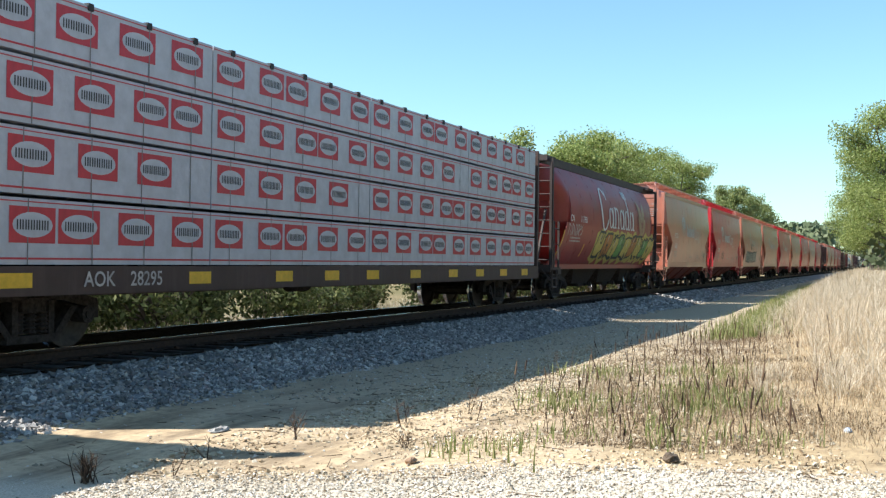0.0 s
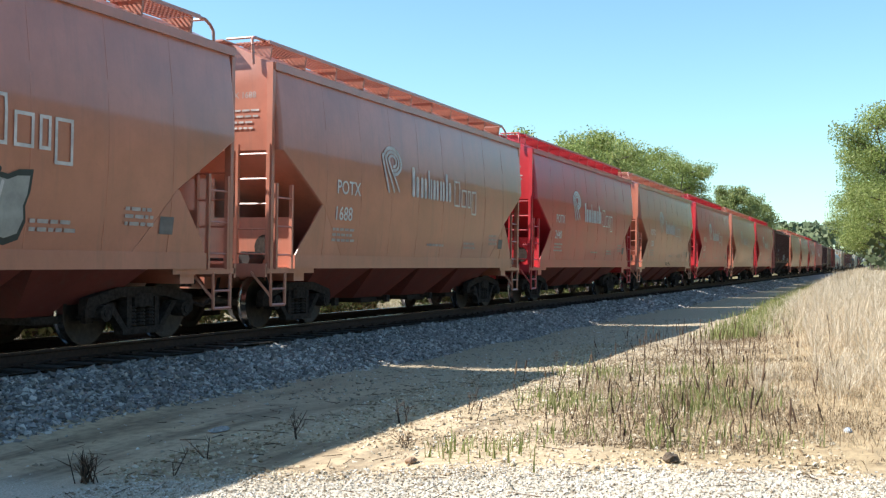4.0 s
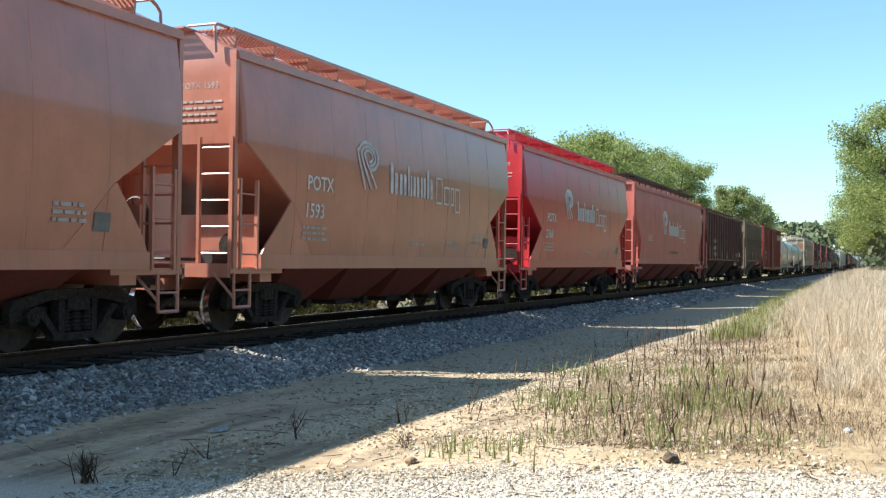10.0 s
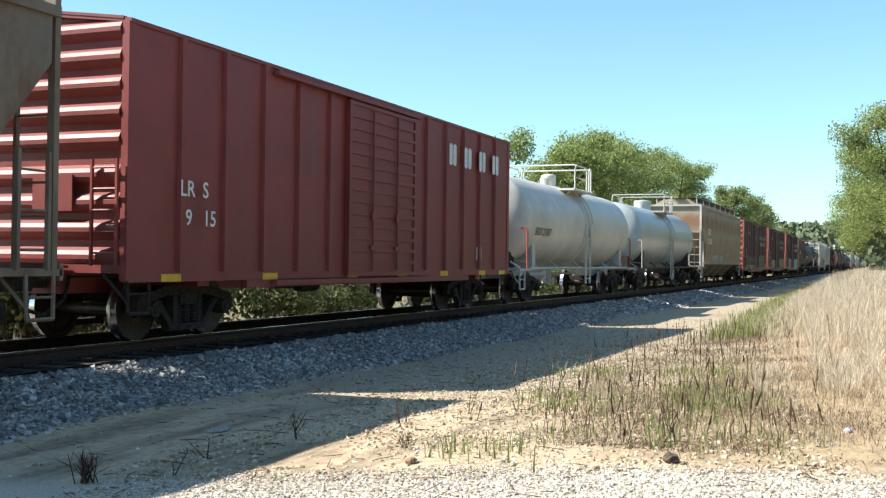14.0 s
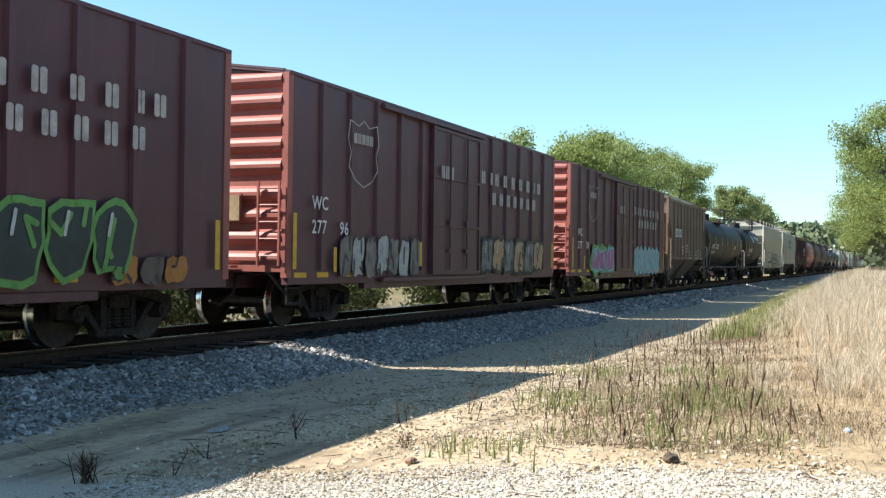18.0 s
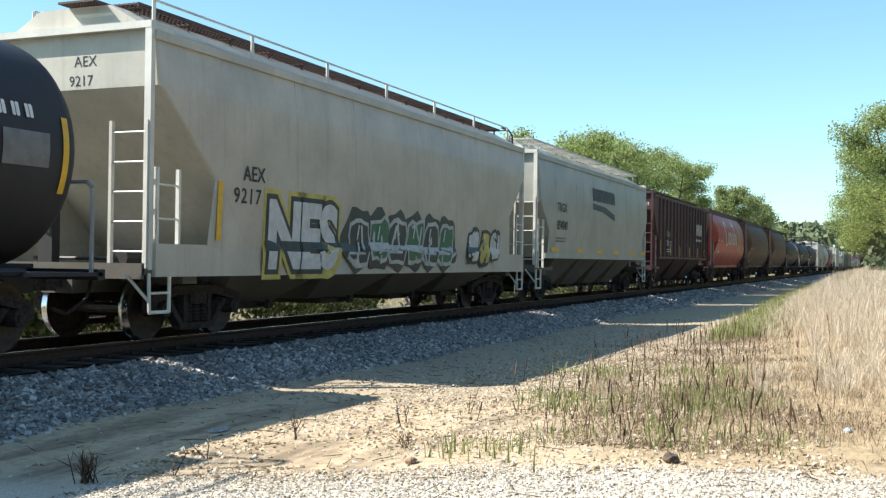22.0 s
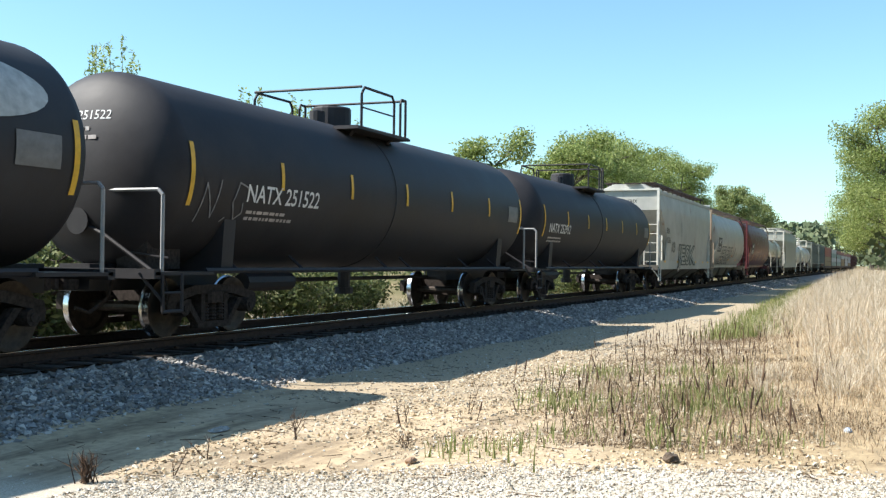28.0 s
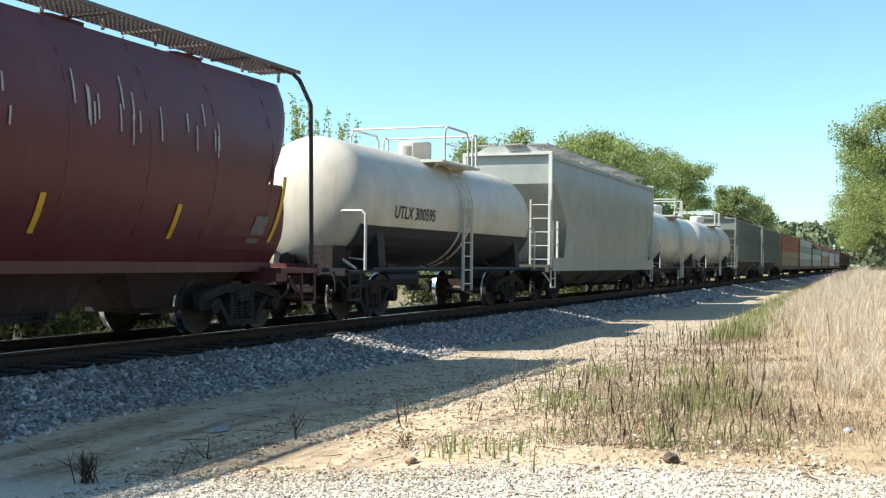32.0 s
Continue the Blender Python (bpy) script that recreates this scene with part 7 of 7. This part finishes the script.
c = smooth(469.3, 15.4, "pale green-grey covered hopper with black marks and a dark wordmark", TRGX_GREY, WHITE_TRIM, SHADED_GREY, board_mat=WHITE_TRIM, zbot=1.38, sill=(1.34, 1.50), seams=6)
lettering(c, "TRGX", 1.85, 2.80, .40, BLACK_INK, HW_SMOOTH, .2)
lettering(c, "854840", 1.78, 2.24, .40, BLACK_INK, HW_SMOOTH, .2)
INK_BLUE = plain("slate_blue_print", (.035, .05, .075), .5)
blocks(c, 6.15, 3.36, .46, [.32, .13, .32, .32, .32, .32, .32, .30, .32, .32], INK_BLUE, HW_SMOOTH, .2, .10, tall=range(10), label="dark slate wordmark block")
part("emblem", conform([[(6.15, 3.06), (7.6, 3.03), (9.35, 2.78), (9.35, 3.0), (7.9, 3.22), (6.15, 3.28)]], HW_SMOOTH, .012), INK_BLUE, c, "dark swoosh under the wordmark")
lines(c, 1.7, 1.95, 1.3, 2, GREY_PLATE, HW_SMOOTH)
for x in (1.25, 4.2, 6.8, 9.4, 12.0, 14.2):
    part("reflector_strip", conform([[(x, 1.55), (x + .8, 1.55), (x + .8, 1.68), (x, 1.68)]], HW_SMOOTH, .012), YELLOW, c)

c = ribbed(486.25, 15.9, "dark purple-brown ribbed covered hopper with a white monogram", MAROON_DARK, "CNA", 16, "388783")
bars(c, 11.0, 2.72, .62, [.78, .74], WHITE_FADED, flat(1.56), 0, .3, label="white railway monogram in plain blocks")
lines(c, 10.9, 2.4, 1.8, 1, WHITE_FADED, flat(1.56), .12)
for x in (3.55, 6.1, 8.85, 11.4, 13.6):
    stripe(c, x, 1.58, 2.05, .12, YELLOW, flat(1.56))

canada_car(503.6, 15.8, paint("canada_bright_red_paint", (.40, .036, .030), .5, .4, coat=.25), SPRAY_TAN, "1114 1", name_x=-.72, leaf_at=(11.75, 2.0, 1.75))
for st in (520.75, 538.55):
    c = hopper(st, 15.9, "grimy brown cylindrical covered hopper with yellow reflector strips", CYL_BROWN, DARK_TRIM, STEEL_DARK, hw_cylinder, [(1.15, .85), (1.6, .98), (2.5, 1.30), (3.2, 1.15), (3.75, .70), (4.28, .55)], zbot=1.15, low=1.6, corner=.7, ztop=4.28, roof=(4.42, .6), bays=4, seams=12,
               frame_style="cage", ladder_top=4.3, walk_z=4.56, walk_y=-.62, walk_w=.8, fascia=True, eave=False, name="cylindrical_hopper", sill=(1.0, 1.16))
    lettering(c, "CN", 1.45, 2.32, .28, SPRAY_TAN, hw_cylinder, .08)
    lettering(c, "386670", 2.62, 2.32, .30, SPRAY_TAN, hw_cylinder, .08)
    scrawl(c, 4.0, 11.0, 1.5, 1.95, SPRAY_DARK, hw_cylinder, 61, 14, .05)
    for i in range(6):
        stripe(c, 1.02 + 13.76 * i / 5, 1.40, 1.82 if 0 < i < 5 else 2.3, .10, YELLOW, hw_cylinder, off=.014)

c = black_tank(555.3, 16.6, "", 0, "black tank car with a large pale oval emblem")
part("emblem", conform([[(14.1 + 1.45 * math.cos(u), 3.22 + .42 * math.sin(u)) for u in [2 * math.pi * i / 30 for i in range(30)]]], side, .018, .08), SPRAY_WHITE, c, "pale oval emblem")
part("emblem", conform([[(13.4 + .55 * i, 3.06), (13.52 + .55 * i, 3.06), (13.52 + .55 * i, 3.42), (13.4 + .55 * i, 3.42)] for i in range(3)], side, .024, .08), RED_INK, c, "red bars on the oval emblem")
c = black_tank(573.0, 16.6, "NATX 251522", 2.15, "black tank car with white marks and yellow strips")
CHALK = plain("grey_chalk", (.20, .20, .20), .8, 0, 9.0, .4)
part("chalk_scrawl", conform(strokes([[(.95, 1.78), (1.05, 2.36), (1.32, 1.85), (1.42, 2.42)], [(1.62, 1.80), (1.70, 1.86)], [(2.16, 2.36), (1.92, 2.42), (1.80, 2.10), (1.95, 1.84), (2.12, 1.95), (2.08, 2.10)]], .014), side, .016, .08), CHALK, c, "grey chalk scrawl")
c = black_tank(590.6, 16.6, "NATX 252912", 1.2, "black tank car with a big dome and railing")

c = smooth(608.8, 14.9, "dirty white covered hopper with thin black graffiti", WHITE_CAR, WHITE_TRIM, SHADED_GREY, board_mat=DARK_TRIM, ends=SLOPE_TALL, zbot=.98, sill=(.95, 1.36), sill_from=.12, ztop=4.5)
lettering(c, "SRIX", 1.28, 2.62, .38, BLACK_INK, HW_SMOOTH, .2, 1.1)
lettering(c, "45336", 1.28, 2.18, .38, BLACK_INK, HW_SMOOTH, .2, 1.1)
end_marks(c, "SRIX", .0, 3.98, .22, BLACK_INK, lambda y, z: tall_end(z))
end_marks(c, "45336", .1, 3.70, .22, BLACK_INK, lambda y, z: tall_end(z))
sprayed_word(c, "JESK", 4.5, 1.20, 1.35, 1.95, SPRAY_DARK, WHITE_CAR, over_sill(HW_SMOOTH, 1.39), .15, fat=.004)
stripe(c, 5.2, 2.3, 3.3, .05, SPRAY_DARK, HW_SMOOTH, "scratch")
scrawl(c, 2.6, 3.5, 1.75, 2.25, SPRAY_DARK, HW_SMOOTH, 72, 5, .05)
for x in (1.0, 4.2, 7.0, 9.6, 12.0, 13.8):
    part("reflector_strip", conform([[(x, 1.26), (x + .45, 1.26), (x + .45, 1.36), (x, 1.36)]], HW_SMOOTH, .012), YELLOW, c)


WALK_STEEL = paint("weathered_walkway_steel", (.16, .13, .11), .6, .4)


def mc_car(start, L, body, trim, number, label):
    c = hopper(start, L, label, body, trim, SHADED_GREY if body is WHITE_OLD else SHADED_MAROON, hw_cylinder, [(1.15, .85), (1.55, .95), (2.45, 1.40), (3.2, .92), (4.28, .30)], low=2.0, zbot=1.15, ztop=4.28, roof=(4.42, .6), bays=4, seams=9, frame_style="cage", ladder_top=4.3, corner=.6,
               walk_z=4.62, walk_y=-.75, walk_w=.8, rear_pipe=True, board_from=.12, eave=False, name="cylindrical_hopper", sill=(1.0, 1.16), board_mat=WALK_STEEL)
    part("stencil_patch", conform([[(2.05, 1.98), (3.5, 1.98), (3.5, 2.84), (2.05, 2.84)]], hw_cylinder, .012, .1), BLACK_INK, c)
    lettering(c, "MCEX", 2.36, 2.49, .33, WHITE, hw_cylinder, .08, off=.02)
    lettering(c, number, 2.12, 2.07, .33, WHITE, hw_cylinder, .08, off=.02)
    part("stencil_patch", Shape().box(.60, .612, -.95, -.35, 3.45, 3.85), BLACK_INK, c)
    end_marks(c, "MCEX", -.40, 3.68, .14, WHITE, lambda y, z: .595)
    end_marks(c, number, -.38, 3.50, .14, WHITE, lambda y, z: .595)
    for x0, x1, z0, z1 in ((L - 2.0, L - 1.62, 1.62, 1.92), (L - 2.05, L - 1.68, 1.48, 1.56)):
        part("data_panel", conform([block(x0, x1, z0, z1)], hw_cylinder, .014), GREY_PLATE, c)
    for x in (4.6, 8.4, 11.9) if body is WHITE_OLD else ():
        part("reflector_strip", conform([[(x, 1.44), (x + .5, 1.44), (x + .5, 1.54), (x, 1.54)]], hw_cylinder, .014), YELLOW, c)
    return c


c = mc_car(624.6, 16.0, WHITE_OLD, paint("weathered_tan_trim", (.34, .26, .19), .55, .4, .2), "330195", "dirty white cylindrical covered hopper with black outlined graffiti")
sprayed_word(c, "PERGYS", 3.85, 1.30, 1.42, 1.05, SPRAY_DARK, WHITE_OLD, hw_cylinder, .12, fat=.012)
part("data_panel", conform([[(9.88, 1.65), (10.2, 1.65), (10.26, 2.33), (9.94, 2.33)]], hw_cylinder, .014, .1), GREY_PLATE, c)
scrawl(c, 8.96, 9.7, 1.9, 2.16, GREY_PLATE, hw_cylinder, 82, 6, .03)
scrawl(c, 9.0, 9.6, 1.66, 1.85, SPRAY_ORANGE, hw_cylinder, 83, 5, .05)
MC_RED = paint("dull_red_paint", (.125, .019, .023), .5, .40, coat=.2)
c = mc_car(642.15, 16.1, MC_RED, MC_RED, "330200", "dull red cylindrical covered hopper with a black number patch")
for i in range(6):
    stripe(c, 1.1 + 13.6 * i / 5, 1.5, 2.0 if 0 < i < 5 else 2.6, .10, YELLOW, hw_cylinder, off=.014)
r7 = random.Random(7)
part("scratches", conform([[(x, z), (x + .03, z), (x + .05, z + d), (x + .02, z + d)] for x, z, d in [(4.5 + 9.5 * r7.random(), r7.uniform(2.7, 3.2), r7.uniform(.2, .5)) for _ in range(34)]], hw_cylinder, .014, .1), WHITE_FADED, c, "pale scratches in the paint")

c = tank_car(659.5, 12.6, "cream tank car with a black lower half and white railing", paint("cream_tank_paint", (.62, .56, .45), .4, .25), TANK_BLACK, r=1.36, cz=2.42, over=.62, rail_x=.8, rail_mat=WHITE_TRIM, bands=(6.2, 6.7))
lettering(c, "UTLX 300595", 2.3, 2.12, .38, BLACK_INK, tank_side(1.36, 2.42), .1, off=.014)
def belly():
    s = Shape()
    n = 14
    s.loft([[(x, 1.368 * math.sin(w), 2.42 - 1.368 * math.cos(w)) for w in [radians(-69 + 138 * i / n) for i in range(n + 1)]] + [(x, 1.30 * math.sin(w), 2.42 - 1.30 * math.cos(w)) for w in [radians(69 - 138 * i / n) for i in range(n + 1)]] for x in (1.0, 11.6)])
    return s
part("lower_shell", belly(), TANK_BLACK, c, "black-painted lower half of the shell")

c = smooth(672.8, 15.5, "pale grey covered hopper with white end frames", TRGX_GREY, WHITE_TRIM, SHADED_GREY, board_mat=WHITE_OLD, ends=SLOPE_TALL, zbot=.98, sill=(.95, 1.36), sill_from=.12, ztop=4.5)
tank_car(689.4, 12.6, "white tank car with a railed dome", TANK_WHITE, DARK_TRIM, r=1.36, cz=2.42, over=.35, rail_x=.8, rail_mat=WHITE_TRIM)
tank_car(702.8, 12.6, "white tank car with a white dome bonnet", TANK_WHITE, DARK_TRIM, r=1.36, cz=2.42, over=.35, rail_x=.8, rail_mat=WHITE_TRIM)
ribbed(716.4, 15.6, "dark grey ribbed covered hopper with a light end", GREEN_GREY, "", 14, None, under=SHADED_GREY, board_mat=DARK_TRIM)
ribbed(733.4, 16.2, "grey-green ribbed covered hopper with a white end post", GREEN_GREY, "", 14, None, under=SHADED_GREY)


def loaded_flat(start, L, tiers, label):
    flat_car(start, L, "brown centerbeam flatcar with a lumber load", FLAT_BROWN)
    n = 4
    l = (L - .5) / n
    for t, wrap in enumerate(tiers):
        for j in range(n):
            BUNDLES.append(bundle("lumber_bundle", label, start, .25 + l * j, l, -1.42, 1.12 + .82 * t, .82, wrap, False))
            BUNDLES.append(bundle("lumber_bundle", label, start, .25 + l * j, l, .14, 1.12 + .82 * t, .82, wrap, False))


loaded_flat(-16.0, 22.2, (WRAP_WHITE, WRAP_WHITE, WRAP_WHITE), "white-wrapped lumber bundle on the flatcar")
loaded_flat(751.6, 22.2, (WRAP_TAN, WRAP_TAN, WRAP_RED, WRAP_RED), "raw and red-wrapped lumber bundle on the flatcar")
loaded_flat(775.6, 22.2, (WRAP_TEAL, WRAP_WHITE, WRAP_TEAL, WRAP_WHITE), "teal and white wrapped lumber bundle on the flatcar")
loaded_flat(799.6, 22.2, (WRAP_TEAL, WRAP_WHITE, WRAP_TEAL), "teal and white wrapped lumber bundle on the flatcar")
loaded_flat(823.6, 22.2, (WRAP_TAN, WRAP_TAN, WRAP_WHITE), "pale wrapped lumber bundle on the flatcar")
loaded_flat(847.6, 22.2, (WRAP_WHITE, WRAP_WHITE, WRAP_WHITE), "white-wrapped lumber bundle on the flatcar")
loaded_flat(871.6, 22.2, (WRAP_TAN, WRAP_WHITE, WRAP_WHITE), "white-wrapped lumber bundle on the flatcar")
for i in range(4):
    ribbed(895.6 + 17.4 * i, 15.9, "dark maroon ribbed covered hopper far down the train", MAROON, "", 15, None)


# ---------------------------------------------------------------- what moves
def motions():
    times = (0.0, 1.5, 3.0, 4.5, 6.0, 7.5, 9.0, 14.0, 20.0, 26.0, 32.0)
    for ob, start in ROLLING:
        y, z = ob.get("seat", (0.0, 0.0))
        walk(ob, [(t, shift(start - travelled(t), y, z)) for t in times])
    for k in (-1, 1):
        lead = WHEELS[k][0]
        walk(lead, [(i / 30, shift(k * .889, 0, WHEEL_R) @ Matrix.Rotation(-travelled(i / 30) / WHEEL_R, 4, "Y")) for i in range(961)])
        for w in WHEELS[k][1:]:
            w.rotation_mode = "QUATERNION"
            w.animation_data_create()
            w.animation_data.action = lead.animation_data.action
            w.animation_data.action_slot = lead.animation_data.action_slot


motions()
